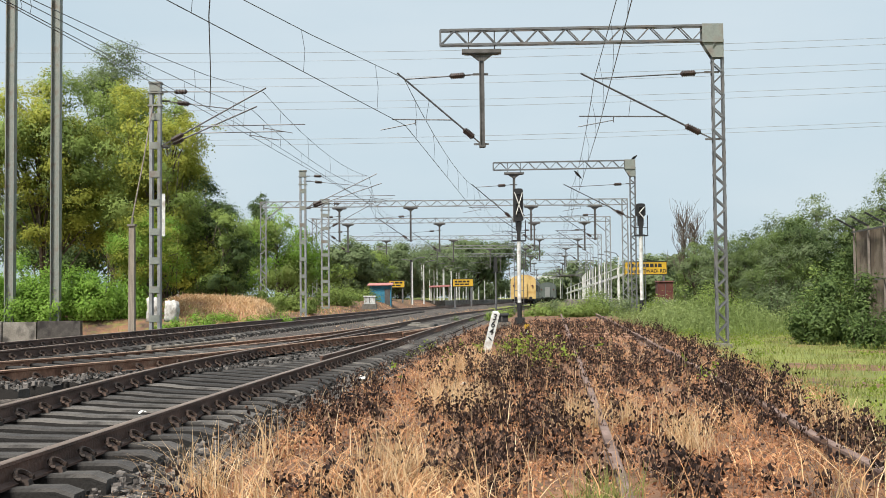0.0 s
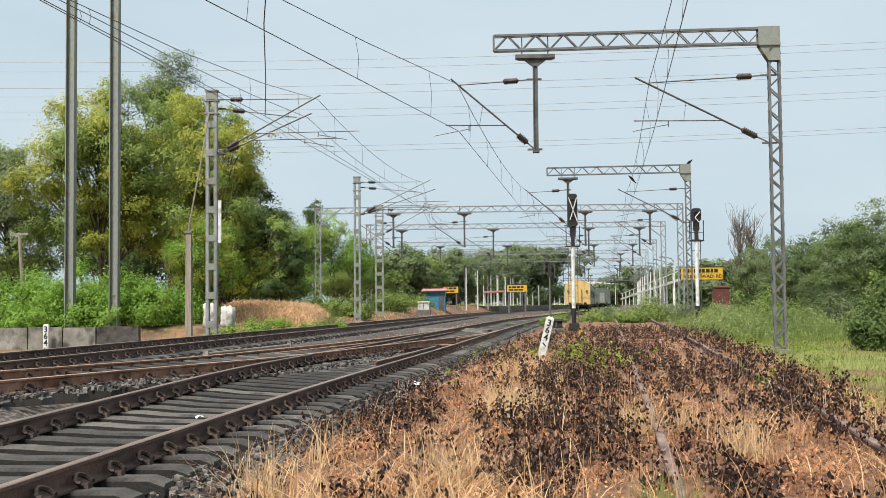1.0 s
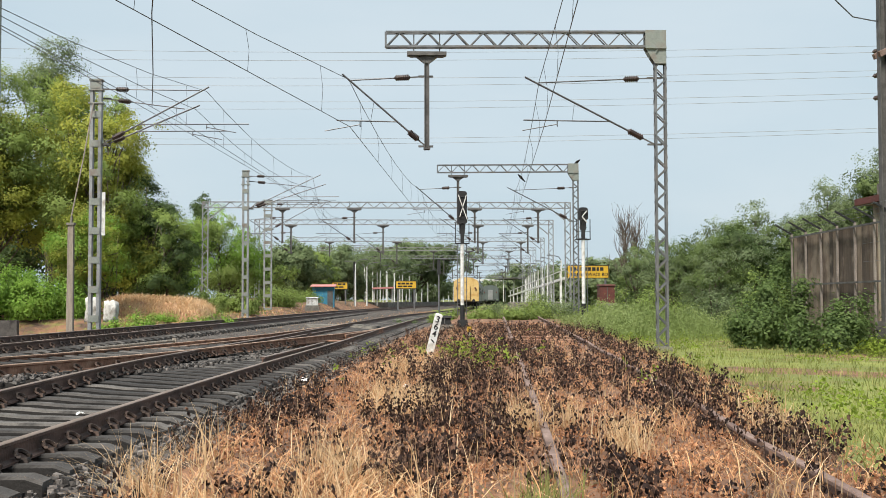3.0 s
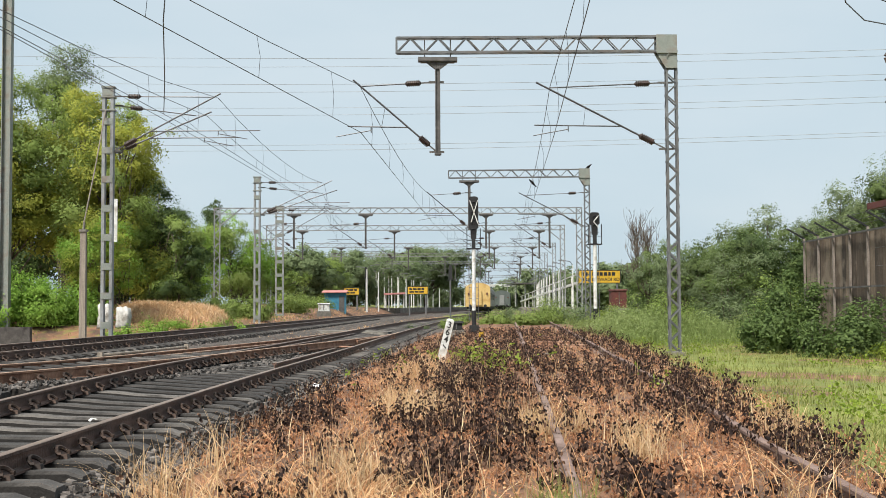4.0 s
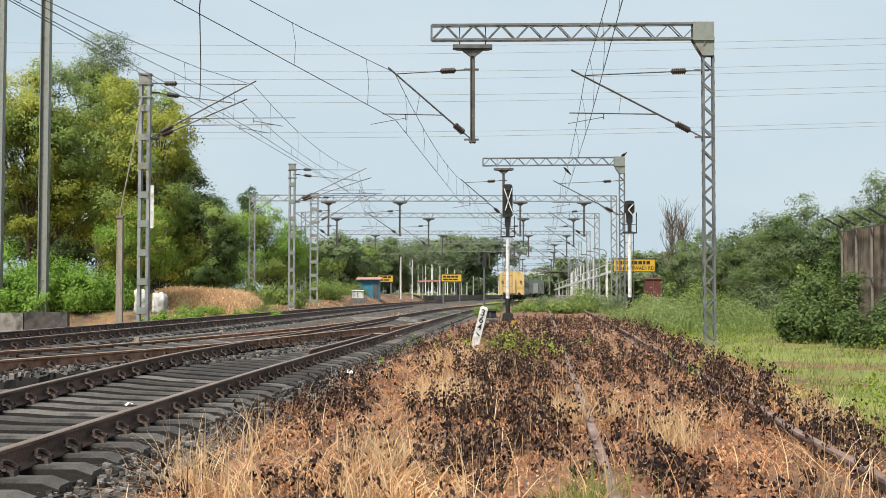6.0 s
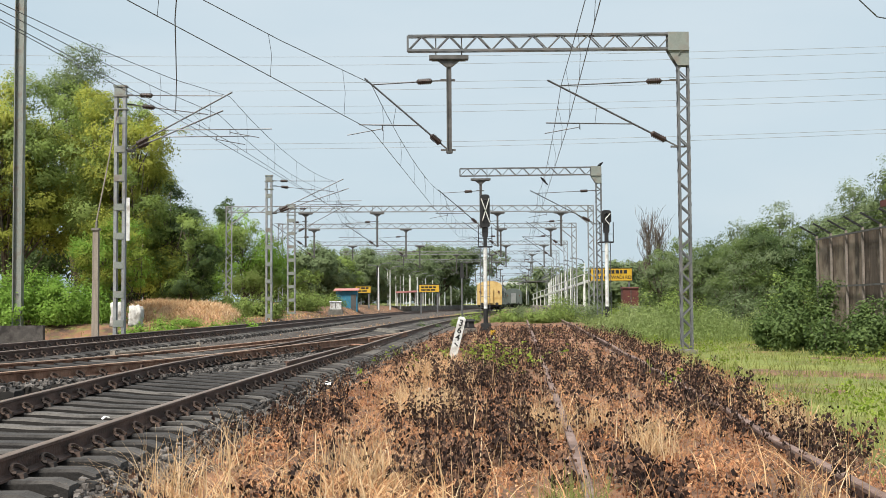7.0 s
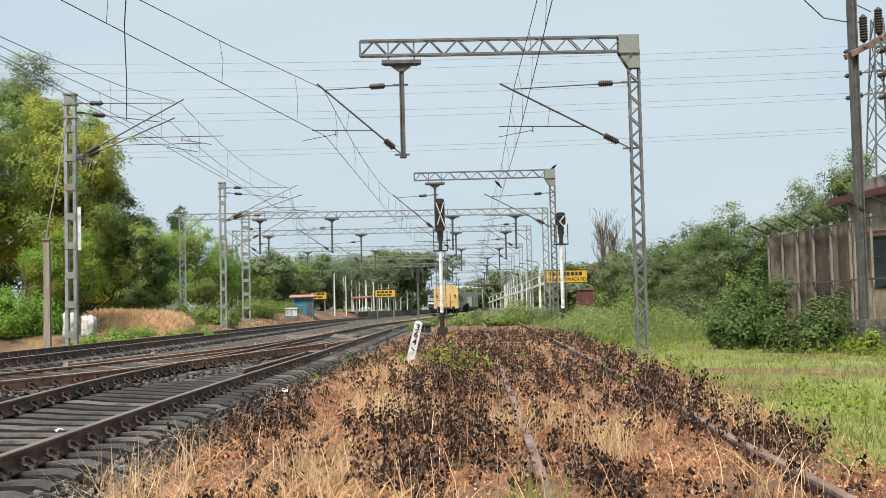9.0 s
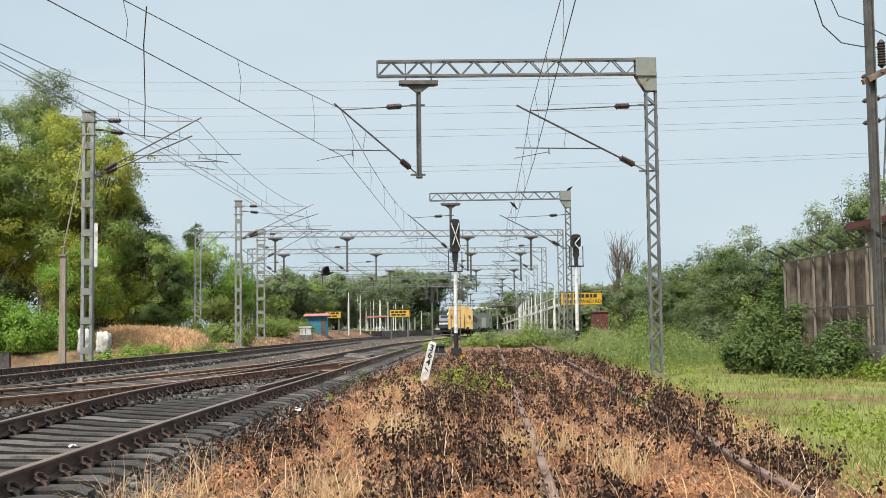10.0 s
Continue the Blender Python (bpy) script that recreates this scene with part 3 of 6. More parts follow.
def drop_arm(parent, x, y, z1, z0, bracket=True, two=True):
    """A hanging post under a boom with a wide head plate."""
    g = Geo()
    g.box(x - 0.53, x + 0.53, y - 0.14, y + 0.14, z1 - 0.1, z1)
    g.box(x - 0.46, x + 0.46, y - 0.1, y + 0.1, z1 - 0.13, z1 - 0.1)
    g.add([(x - 0.3, y - 0.06, z1 - 0.13), (x + 0.3, y - 0.06, z1 - 0.13), (x + 0.08, y - 0.06, z1 - 0.3), (x - 0.08, y - 0.06, z1 - 0.3),
           (x - 0.3, y + 0.06, z1 - 0.13), (x + 0.3, y + 0.06, z1 - 0.13), (x + 0.08, y + 0.06, z1 - 0.3), (x - 0.08, y + 0.06, z1 - 0.3)],
          [(0, 1, 2, 3), (7, 6, 5, 4), (0, 3, 7, 4), (2, 1, 5, 6)])
    for s in (-1, 1):
        g.box(x + s * 0.055 - 0.012, x + s * 0.055 + 0.012, y - 0.07, y + 0.07, z0, z1 - 0.13)
    g.box(x - 0.05, x + 0.05, y - 0.02, y + 0.02, z0, z1 - 0.13)
    g.box(x - 0.09, x + 0.09, y - 0.09, y + 0.09, z0 + 0.02, z0 + 0.06)
    for s in (-0.35, 0.35):
        g.bar((x + s, y, z1 - 0.02), (x + s, y, z1 + 0.55), 0.03)
    part("drop_arm", g, M["darksteel"], parent, "dark hanging steel arm under the boom")


def make_gantry(x, y):
    """Single-mast cantilever gantry over two tracks; x, y: the foot of the mast."""
    t = thing("overhead_gantry", "grey galvanised lattice mast with cantilever boom over two tracks", "gantry", (x, y, 0), group="cantilever gantries")
    g = Geo()
    lattice_mast(g, 0, 0, -0.24, 8.0, 0.32, 0.18, 0.3, 0.055, 0.04)
    part("mast", g, M["galv"], t)
    g = Geo()
    lattice_boom(g, -0.3, -7.48, 0, 7.98, 7.91, 0.4, 0.18, 0.38, 0.055, 0.032)
    part("boom", g, M["galv"], t)
    g = Geo()
    for yy in (-0.13, 0.12):
        g.add([(-0.42, yy, 8.42), (0.15, yy, 8.42), (0.15, yy, 7.5), (-0.16, yy, 7.5), (-0.34, yy, 7.78), (-0.42, yy, 7.93)] +
              [(-0.42, yy + 0.012, 8.42), (0.15, yy + 0.012, 8.42), (0.15, yy + 0.012, 7.5), (-0.16, yy + 0.012, 7.5), (-0.34, yy + 0.012, 7.78), (-0.42, yy + 0.012, 7.93)],
              [(5, 4, 3, 2, 1, 0), (6, 7, 8, 9, 10, 11)] + [(i, (i + 1) % 6, (i + 1) % 6 + 6, i + 6) for i in range(6)])
    g.bar((-0.4, -0.15, 7.93), (0.15, -0.15, 7.93), 0.05)
    g.bar((-0.15, -0.16, 7.8), (-0.02, -0.16, 7.98), 0.02)
    part("gusset_plate", g, M["plate"], t, "pale riveted gusset plate")
    g = Geo()
    g.box(-0.26, 0.26, -0.26, 0.26, -0.6, -0.19, 0.03)
    part("footing", g, M["concrete"], t)
    drop_arm(t, -6.37, 0, 7.78, 5.12)
    cantilever(t, -0.16, 0, 7.12, 5.3, -3.7, 7.12, -3.34, 6.97, 0.05)
    cantilever(t, -6.4, 0, 7.12, 5.22, -8.65, 7.17, -8.45, 7.0, 0.15)
    return t


gantry = make_gantry(7.46, 31.8)
copy_thing(gantry, pose(10.22, 63.5, 0.05))


def make_batten_mast(x, y, z0, z1, ties, label, arms, wide=0.27):
    """Two channels joined by batten plates; arms: list of cantilever sizes in its own space."""
    t = thing("overhead_mast", label, "mast", (x, y, 0), group="batten masts")
    g = Geo()
    for s in (-1, 1):
        g = Geo()
        g.box(s * wide / 2 - 0.05, s * wide / 2 + 0.05, -0.12, 0.12, z0 - 0.3, z1)
        part("channel", g, M["galv_pale"], t)
    for i in range(ties):
        g = Geo()
        zz = lerp(z0 + 0.3, z1 - 0.15, i / (ties - 1))
        g.box(-wide / 2 - 0.03, wide / 2 + 0.03, -0.135, -0.122, zz - 0.11, zz + 0.11)
        part("batten_plate", g, M["plate"], t)
        g = Geo()
        g.box(-wide / 2 - 0.03, wide / 2 + 0.03, 0.122, 0.135, zz - 0.11, zz + 0.11)
        part("batten_plate", g, M["plate"], t)
    for name, e, z, h in (("cap_plate", 0.08, z1, 0.06), ("clamp", 0.1, z1 - 0.75, 0.05), ("clamp", 0.1, z1 - 0.32, 0.04)):
        g = Geo()
        g.box(-wide / 2 - e, wide / 2 + e, -0.15, 0.15, z, z + h)
        part(name, g, M["plate"], t)
    for a in arms:
        cantilever(t, *a)
    return t


mast_a = make_batten_mast(-9.47, 39, 0.2, 8.26, 9, "grey steel batten-plate mast with two wire brackets", [
    (0.2, 0.0, 8.0, 6.2, 3.65, 8.1, 3.35, 7.98, 1.3), (0.2, 0.35, 7.75, 6.2, 3.3, 7.55, 2.8, 7.42, 0.9)])
gb = Geo()
gb.box(0.25, 0.36, -0.2, -0.18, 3.2, 4.6)
part("number_board", gb, M["white"], mast_a, "narrow white board")
mast_b = make_batten_mast(-7.8, 66, 0.2, 8.26, 9, "grey steel mast carrying a double bracket", [
    (0.2, 0.0, 8.0, 6.2, 4.15, 8.1, 3.6, 7.98, 1.0), (0.2, 0.35, 7.75, 6.2, 4.4, 7.6, 3.6, 7.42, 0.6)])
make_batten_mast(-8.45, 85, 0.2, 8.26, 9, "grey steel mast beside the main track", [
    (0.2, 0.0, 8.0, 6.2, 3.65, 8.1, 3.35, 7.98, 1.3)], 0.5)


def make_portal(xl, xr, y, drops, top=8.35, z0=0.0):
    t = thing("overhead_portal", "grey lattice portal spanning all tracks with hanging arms", "portal", (0, y, 0), group="portals")
    for x, s in ((xl, 1), (xr, -1)):
        g = Geo()
        lattice_mast(g, x, 0, z0, top - 0.05, 0.46, 0.24, 0.5, 0.06, 0.045)
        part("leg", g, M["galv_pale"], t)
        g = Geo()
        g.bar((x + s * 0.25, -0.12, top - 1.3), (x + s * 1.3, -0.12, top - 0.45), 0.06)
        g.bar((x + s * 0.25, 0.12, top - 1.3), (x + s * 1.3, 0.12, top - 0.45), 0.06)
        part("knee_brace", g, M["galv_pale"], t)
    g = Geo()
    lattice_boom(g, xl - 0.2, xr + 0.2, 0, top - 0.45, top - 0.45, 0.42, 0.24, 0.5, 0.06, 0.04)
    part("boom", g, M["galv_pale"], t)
    for x in drops:
        drop_arm(t, x, 0, top - 0.5, 5.3)
        cantilever(t, x - 0.06, 0, 7.2, 5.4, x - 2.6, 7.15, x - 2.3, 7.05, 0.2)
    return t


make_portal(-13.2, 13.4, 87, (-7.6, -2.36, 6.5, 11.2))
make_portal(-11.5, 14.8, 106, (-8.5, -0.3, 8.2, 12.7))
make_portal(-10.5, 18.0, 136, (-6.5, 1.2, 11.1, 15.5))
for far, dx in ((161, 2.2), (190, 5.0), (228, 8.5), (280, 13), (340, 18)):
    make_portal(-11 + dx, 18 + dx, far, (-3 + dx, 4.2 + dx, 9.0 + dx, 14.5 + dx))


# ---- wires ----
def sagged(p, q, sag, n=8):
    p, q = Vector(p), Vector(q)
    return [p.lerp(q, i / n) - Vector((0, 0, sag * 4 * (i / n) * (1 - i / n))) for i in range(n + 1)]


def make_catenary(name, label, sup, r=0.009, sag=0.5):
    """sup: supports (x, y, contact height, messenger height, messenger offset), one after another; sag: of the first span."""
    t = thing(name, label, "overhead wire")
    gm, gc = Geo(), Geo()
    sup = [s if len(s) == 5 else (*s, 0.0) for s in sup]
    for (x0, y0, c0, m0, o0), (x1, y1, c1, m1, o1) in zip(sup, sup[1:]):
        dip = sag if y0 < 0 else 0.5
        ms = sagged((x0 + o0, y0, m0), (x1 + o1, y1, m1), dip)
        gm.tube(ms, r, 5)
        gc.tube([(x0, y0, c0), (x1, y1, c1)], r, 5)
        n = max(3, round(abs(y1 - y0) / 5))
        for i in range(n):
            k = (i + 0.5) / n
            zm = lerp(m0, m1, k) - dip * 4 * k * (1 - k)
            gd = Geo()
            xa = lerp(x0, x1, k)
            gd.tube([(xa, lerp(y0, y1, k), lerp(c0, c1, k)), (xa + 0.03, lerp(y0, y1, k), (lerp(c0, c1, k) + zm) / 2), (xa + lerp(o0, o1, k), lerp(y0, y1, k), zm)], 0.005, 4)
            part("dropper", gd, M["wire"], t)
    part("messenger_wire", gm, M["wire"], t)
    part("contact_wire", gc, M["wire"], t)


make_catenary("siding_catenary", "dark catenary wires with droppers over the siding", [(-1.35, -28, 5.68, 7.0, 0.5), (4.24, 31.8, 5.68, 7.0, -0.1), (6.95, 63.5, 5.6, 7.0), (9.0, 87, 5.6, 7.0), (10.5, 106, 5.6, 7.0), (13.2, 136, 5.6, 7.0), (15, 161, 5.6, 7.0), (22, 228, 5.6, 7.0), (34, 340, 5.6, 7.0)])
make_catenary("near_track_catenary", "dark catenary wires with droppers over the near track", [(-14.53, -24, 5.75, 7.3, -0.1), (-0.99, 31.8, 5.75, 7.03, -0.03), (1.85, 63.5, 5.6, 7.0), (4.0, 87, 5.6, 7.0), (6.0, 106, 5.6, 7.0), (8.8, 136, 5.6, 7.0), (11, 161, 5.6, 7.0), (17, 228, 5.6, 7.0), (28, 340, 5.6, 7.0)], sag=0.95)
make_catenary("main_catenary", "dark catenary wires with droppers over the main track", [(-10.9, -10, 6.4, 7.9), (-5.9, 39, 6.45, 7.95), (-4.1, 66, 6.4, 7.95), (-4.4, 87, 5.9, 7.2), (-3.0, 106, 5.7, 7.0), (-1.0, 136, 5.6, 7.0), (2, 161, 5.6, 7.0), (8, 228, 5.6, 7.0), (18, 340, 5.6, 7.0)], sag=1.35)
make_catenary("overlap_catenary", "dark overlapping catenary wires beside the main track", [(-10.9, -10, 6.6, 7.6), (-6.3, 39.35, 6.5, 7.4), (-4.2, 66.35, 6.5, 7.4), (-3.5, 87, 6.3, 7.2)], sag=0.8)


def make_jumper():
    g = Geo()
    g.tube([(-3.95, 20.2, 6.62), (-4.35, 22, 6.4), (-5.2, 26.5, 6.15), (-6.2, 31.5, 6.2), (-6.45, 32.7, 6.4)], 0.012, 5)
    tagged(new("jumper_cable", g.mesh("jumper_cable", M["wire"])), "thin dark jumper cable slung between two overhead wires", "cable")


make_jumper()


# ---- plants: leaves and blades in bulk ----
rng = np.random.default_rng(7)


def quads_mesh(name, verts, per, material, normals=None):
    """verts: (n, per, 3); one face for each row of per corners. normals: one for each face, to round off a clump."""
    n = len(verts)
    me = bpy.data.meshes.new(name)
    me.vertices.add(n * per)
    me.vertices.foreach_set("co", np.ascontiguousarray(verts, dtype=np.float32).ravel())
    me.loops.add(n * per)
    me.loops.foreach_set("vertex_index", np.arange(n * per, dtype=np.int32))
    me.polygons.add(n)
    me.polygons.foreach_set("loop_start", np.arange(0, n * per, per, dtype=np.int32))
    me.polygons.foreach_set("loop_total", np.full(n, per, dtype=np.int32))
    me.materials.append(material)
    me.update(calc_edges=True)
    if normals is not None:
        me.normals_split_custom_set_from_vertices(np.repeat(normals, per, axis=0).tolist())
    return me


def unit(a):
    return a / np.maximum(1e-6, np.linalg.norm(a, axis=1, keepdims=True))


def leaf_quads(c, size, droop=0.3, aspect=0.5, spread=0.35, out=None):
    """Pointed leaves at the places c, turned at random, drooping."""
    n = len(c)
    d = rng.normal(size=(n, 3))
    d[:, 2] = d[:, 2] * 0.6 - droop
    d = unit(d)
    s = unit(np.cross(d, rng.normal(size=(n, 3))))
    if out is not None:
        face = unit(out * 0.9 + np.array([[0, 0, 0.55]]) + rng.normal(size=(n, 3)) * 0.42)
        d = unit(np.cross(face, rng.normal(size=(n, 3))))
        d = np.where(d[:, 2:] > 0.2, -d, d)
        s = np.cross(d, face)
    ln = (size * rng.uniform(1 - spread, 1 + spread, n))[:, None]
    w = ln * aspect * 0.5
    nrm = np.cross(d, s) * ln * (0.12 if out is None else -0.12)
    return np.stack([c, c + d * ln * 0.45 + s * w + nrm, c + d * ln, c + d * ln * 0.5 - s * w + nrm], 1)


def leaf_tips(c, size, out, aspect=0.62, spread=0.4):
    """Small three-cornered leaves at the places c that face outwards and hang a little."""
    n = len(c)
    face = unit(out * 0.9 + np.array([[0, 0, 0.5]]) + rng.normal(size=(n, 3)) * 0.4)
    d = unit(np.cross(face, rng.normal(size=(n, 3))))
    d = np.where(d[:, 2:] > 0.2, -d, d)
    s = np.cross(d, face)
    ln = (size * rng.uniform(1 - spread, 1 + spread, n))[:, None]
    return np.stack([c + s * ln * aspect * 0.5, c + d * ln, c - s * ln * aspect * 0.5], 1)


def blade_strips(base, height, lean, width, curl=0.5):
    """Grass blades of two quads and a tip, bending over: returns (3n, 4, 3) faces; the tip quad is pinched."""
    n = len(base)
    a = rng.uniform(0, 2 * math.pi, n)
    out = np.stack([np.cos(a), np.sin(a), np.zeros(n)], 1)
    side = np.stack([-np.sin(a), np.cos(a), np.zeros(n)], 1)
    turn = rng.uniform(0, math.pi, n)
    side = side * np.cos(turn)[:, None] + out * np.sin(turn)[:, None]
    h, l, w = height[:, None], lean[:, None], np.full((n, 1), width) * rng.uniform(0.6, 1.4, (n, 1))
    up = np.array([[0, 0, 1.0]])
    rows = []
    for t, ww in ((0, 1.0), (0.4, 0.85), (0.75, 0.55), (1.0, 0.08)):
        p = base + up * h * (t - curl * 0.55 * t * t * np.minimum(1, l)) + out * h * l * t * t
        rows.append((p - side * w * ww * 0.5, p + side * w * ww * 0.5))
    return np.concatenate([np.stack([rows[i][0], rows[i][1], rows[i + 1][1], rows[i + 1][0]], 1) for i in range(3)]), rows


def blades_mesh(name, base, height, lean, width, material, curl=0.5):
    """Blades as connected strips, so that each is one island."""
    _, rows = blade_strips(base, height, lean, width, curl)
    n = len(base)
    v = np.stack([q for r in rows for q in r], 1)
    idx = np.arange(n, dtype=np.int32)[:, None] * 8
    f = np.concatenate([idx + np.array([[0, 1, 3, 2]]), idx + np.array([[2, 3, 5, 4]]), idx + np.array([[4, 5, 7, 6]])]).astype(np.int32)
    me = bpy.data.meshes.new(name)
    me.vertices.add(n * 8)
    me.vertices.foreach_set("co", np.ascontiguousarray(v, dtype=np.float32).ravel())
    me.loops.add(f.size)
    me.loops.foreach_set("vertex_index", f.ravel())
    me.polygons.add(len(f))
    me.polygons.foreach_set("loop_start", np.arange(0, f.size, 4, dtype=np.int32))
    me.polygons.foreach_set("loop_total", np.full(len(f), 4, dtype=np.int32))
    me.materials.append(material)
    me.update(calc_edges=True)
    return me


def stuff(name, me, label, category):
    return tagged(new(name, me), label, category, kind="stuff")


def heights(xy):
    return np.array([z_ground(x, y) for x, y in xy])


def make_tree(x, y, top, width, label, leaves, count, leaf=0.16, low=0.25, clumps=26, flat=1.0, trunk=0.16, lean=0.0, droop=0.3, z0=None, seed=1):
    """Tapered trunk, limbs to each clump and a crown of leaves. low: where the crown begins, as a share of the height."""
    r = np.random.default_rng(seed)
    z0 = z_ground(x, y) - 0.1 if z0 is None else z0
    t = thing("tree", label, "tree", (x, y, z0))
    hgt = top - z0
    cz, rz, rx = hgt * (low + 1) / 2, hgt * (1 - low) / 2 * flat, width / 2
    g = Geo()
    stem = [(lean * hgt * 0.5 * k * k + 0.12 * r.normal() * (k > 0), 0.1 * r.normal() * (k > 0), hgt * 0.8 * k) for k in np.linspace(0, 1, 7)]
    g.tube(stem, [trunk * (1 - 0.75 * k) for k in np.linspace(0, 1, 7)], 7)
    cen = []
    clumps = int(clumps * 1.35)
    while len(cen) < clumps:
        u = r.uniform(-1, 1, 3)
        q = (u ** 2).sum()
        if 0.12 < q < 1:
            u = u * (0.62 + 0.38 * r.random()) / max(0.45, math.sqrt(q)) * math.sqrt(q) ** 0.5
            wob = 1 + 0.28 * r.normal()
            cen.append((u[0] * rx * wob + lean * hgt * 0.4, u[1] * rx * 0.9, cz + u[2] * rz))
    cen.append((lean * hgt * 0.4 + 0.1 * rx * r.normal(), 0, hgt - 0.14 * rx))
    for c in cen:
        k = min(0.92, max(0.15, (c[2] - 0.25 * hgt) / (0.8 * hgt)))
        s = stem[int(k * 6)]
        mid = [lerp(s[i], c[i], 0.5) + 0.2 * r.normal() - (0.1 if i == 2 else 0) for i in range(3)]
        g.tube([s, mid, c], [trunk * 0.4 * (1 - k * 0.6), trunk * 0.22, 0.012], 5)
    smooth(part("trunk", g, M["bark"], t))
    cen = np.array(cen)
    sizes = r.uniform(0.5, 1.3, len(cen)) * 0.345 * (rx * rx * rz) ** (1 / 3)
    # each clump is a set of leaf sprays near its skin, each spray a small hanging cloud of leaves
    count *= 2
    per = 15
    way = unit(r.normal(size=(len(cen), per, 3)).reshape(-1, 3))
    way[:, 2] *= 0.75
    spray = np.repeat(cen, per, axis=0) + way * (np.repeat(sizes, per) * r.uniform(0.45, 1.12, len(way)))[:, None]
    girth = np.repeat(sizes, per) * r.uniform(0.2, 0.42, len(way))
    weight = girth ** 2 / (girth ** 2).sum()
    at = r.choice(len(way), count, p=weight)
    pick = at // per
    d = r.normal(size=(count, 3)) * np.array([[0.62, 0.62, 0.42]])
    p = spray[at] + d * girth[at][:, None]
    p[:, 2] -= 0.25 * girth[at] * (d[:, 0] ** 2 + d[:, 1] ** 2)
    d = unit(way[at] + 0.5 * d)
    soft = unit(d * 0.9 + unit(p - np.array([[0, 0, cz]])) * 0.6 + np.array([[0, 0, 0.3]]) + r.normal(size=(count, 3)) * 0.12)
    for i, m in enumerate(leaves):
        mine = pick % len(leaves) == i
        if mine.any():
            part("crown", quads_mesh("crown", leaf_tips(p[mine], leaf * 0.74, d[mine]), 3, m, soft[mine]), None, t)
    return t


def make_bush(x, y, top, width, label, leaf_mat, count, leaf=0.1, depth=None, seed=1, name="bush", droop=0.1, aspect=0.62):
    """Many thin stems from the ground and leaves along them."""
    r = np.random.default_rng(seed)
    z0 = z_ground(x, y) - 0.05
    h = top - z0
    t = thing(name, label, "bush", (x, y, z0))
    g = Geo()
    depth = depth or width * 0.8
    cs, ss = [], []
    for i in range(max(9, int(width * 7))):
        a, q = r.uniform(0, 2 * math.pi), math.sqrt(r.random())
        bx, by = math.cos(a) * q * width * 0.5, math.sin(a) * q * depth * 0.5
        hh = h * (1 - 0.5 * q * q) * r.uniform(0.45, 1.1)
        tipx, tipy = bx * 1.05 + 0.12 * r.normal(), by * 1.05 + 0.1 * r.normal()
        g.tube([(bx * 0.5, by * 0.5, 0), (lerp(bx * 0.5, tipx, 0.6), lerp(by * 0.5, tipy, 0.6), hh * 0.55), (tipx, tipy, hh * 0.95)], 0.02, 4, 0.2)
        for k in r.uniform(0.12, 1.0, 4):
            cs.append((lerp(bx * 0.6, tipx, k), lerp(by * 0.6, tipy, k), hh * k))
            ss.append((0.10 + 0.1 * width) * r.uniform(0.5, 1.35))
    tagged(part("stem", g, M["bark"], t), kind="stuff")
    cs, ss = np.array(cs), np.array(ss)
    count *= 2
    pick = r.integers(0, len(cs), count)
    d = r.normal(size=(count, 3)) * np.array([[0.7, 0.7, 0.55]])
    p = cs[pick] + d * ss[pick][:, None]
    p[:, 2] = np.maximum(p[:, 2], 0.04)
    part("foliage", quads_mesh("foliage", leaf_tips(p, leaf * 0.74, unit(d) + unit(p) * 0.6 + np.array([[0, 0, -droop]]), aspect), 3, leaf_mat, unit(unit(d) * 0.8 + unit(p) * 0.6 + r.normal(size=(count, 3)) * 0.25)), None, t)
    return t


# ---- trees behind the main line ----
LY, LM, LD, LB, LG, LL, LF, LQ = (M[k] for k in ("leaf_yellow", "leaf_mid", "leaf_dark", "leaf_bright", "leaf_grey", "leaf_lime", "leaf_far", "leaf_olive"))
make_tree(-19.6, 58, 12.3, 6.6, "tall broad tree with yellow-green foliage behind the shrubs", (LY, LY, LM), 37500, 0.164, 0.16, 34, seed=3, trunk=0.2)
make_tree(-18.6, 66, 15.4, 4.6, "slender tall tree with thin grey-green crown", (LG, LM), 19500, 0.148, 0.3, 30, seed=4, trunk=0.16)
make_tree(-16.2, 62, 12.4, 5.2, "mid-green tree with dense crown behind the shrubs", (LM, LY), 27000, 0.156, 0.2, 28, seed=5, trunk=0.18)
make_tree(-13.3, 57, 10.9, 5.9, "spreading green tree with drooping airy twigs", (LM, LY, LY), 34500, 0.148, 0.14, 34, seed=6, lean=0.02)
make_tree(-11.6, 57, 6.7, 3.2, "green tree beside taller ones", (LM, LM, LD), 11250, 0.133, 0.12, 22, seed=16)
make_tree(-25.2, 60, 9.5, 6.2, "round grey-green tree at the edge of the wood", (LM, LG), 25500, 0.164, 0.12, 28, seed=7)
make_tree(-31.5, 66, 11.3, 7, "large mid-green tree of the wood", (LM,), 13500, 0.172, 0.12, 26, seed=8)
# Fill trees: the deep shade of the wood is put into their dark leaves.
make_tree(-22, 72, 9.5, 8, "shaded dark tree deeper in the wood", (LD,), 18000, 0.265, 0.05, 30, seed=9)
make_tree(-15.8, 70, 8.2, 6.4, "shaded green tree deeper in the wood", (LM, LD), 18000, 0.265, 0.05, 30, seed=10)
make_tree(-12.1, 48.5, 4.8, 3.7, "low lime-green tree beside the mast", (LL, LB, LY), 12000, 0.101, 0.12, 24, seed=11, trunk=0.08)
make_tree(-10.4, 56, 5.6, 3.0, "small green tree beside the mound", (LM, LD), 9750, 0.125, 0.08, 20, seed=12, trunk=0.1)
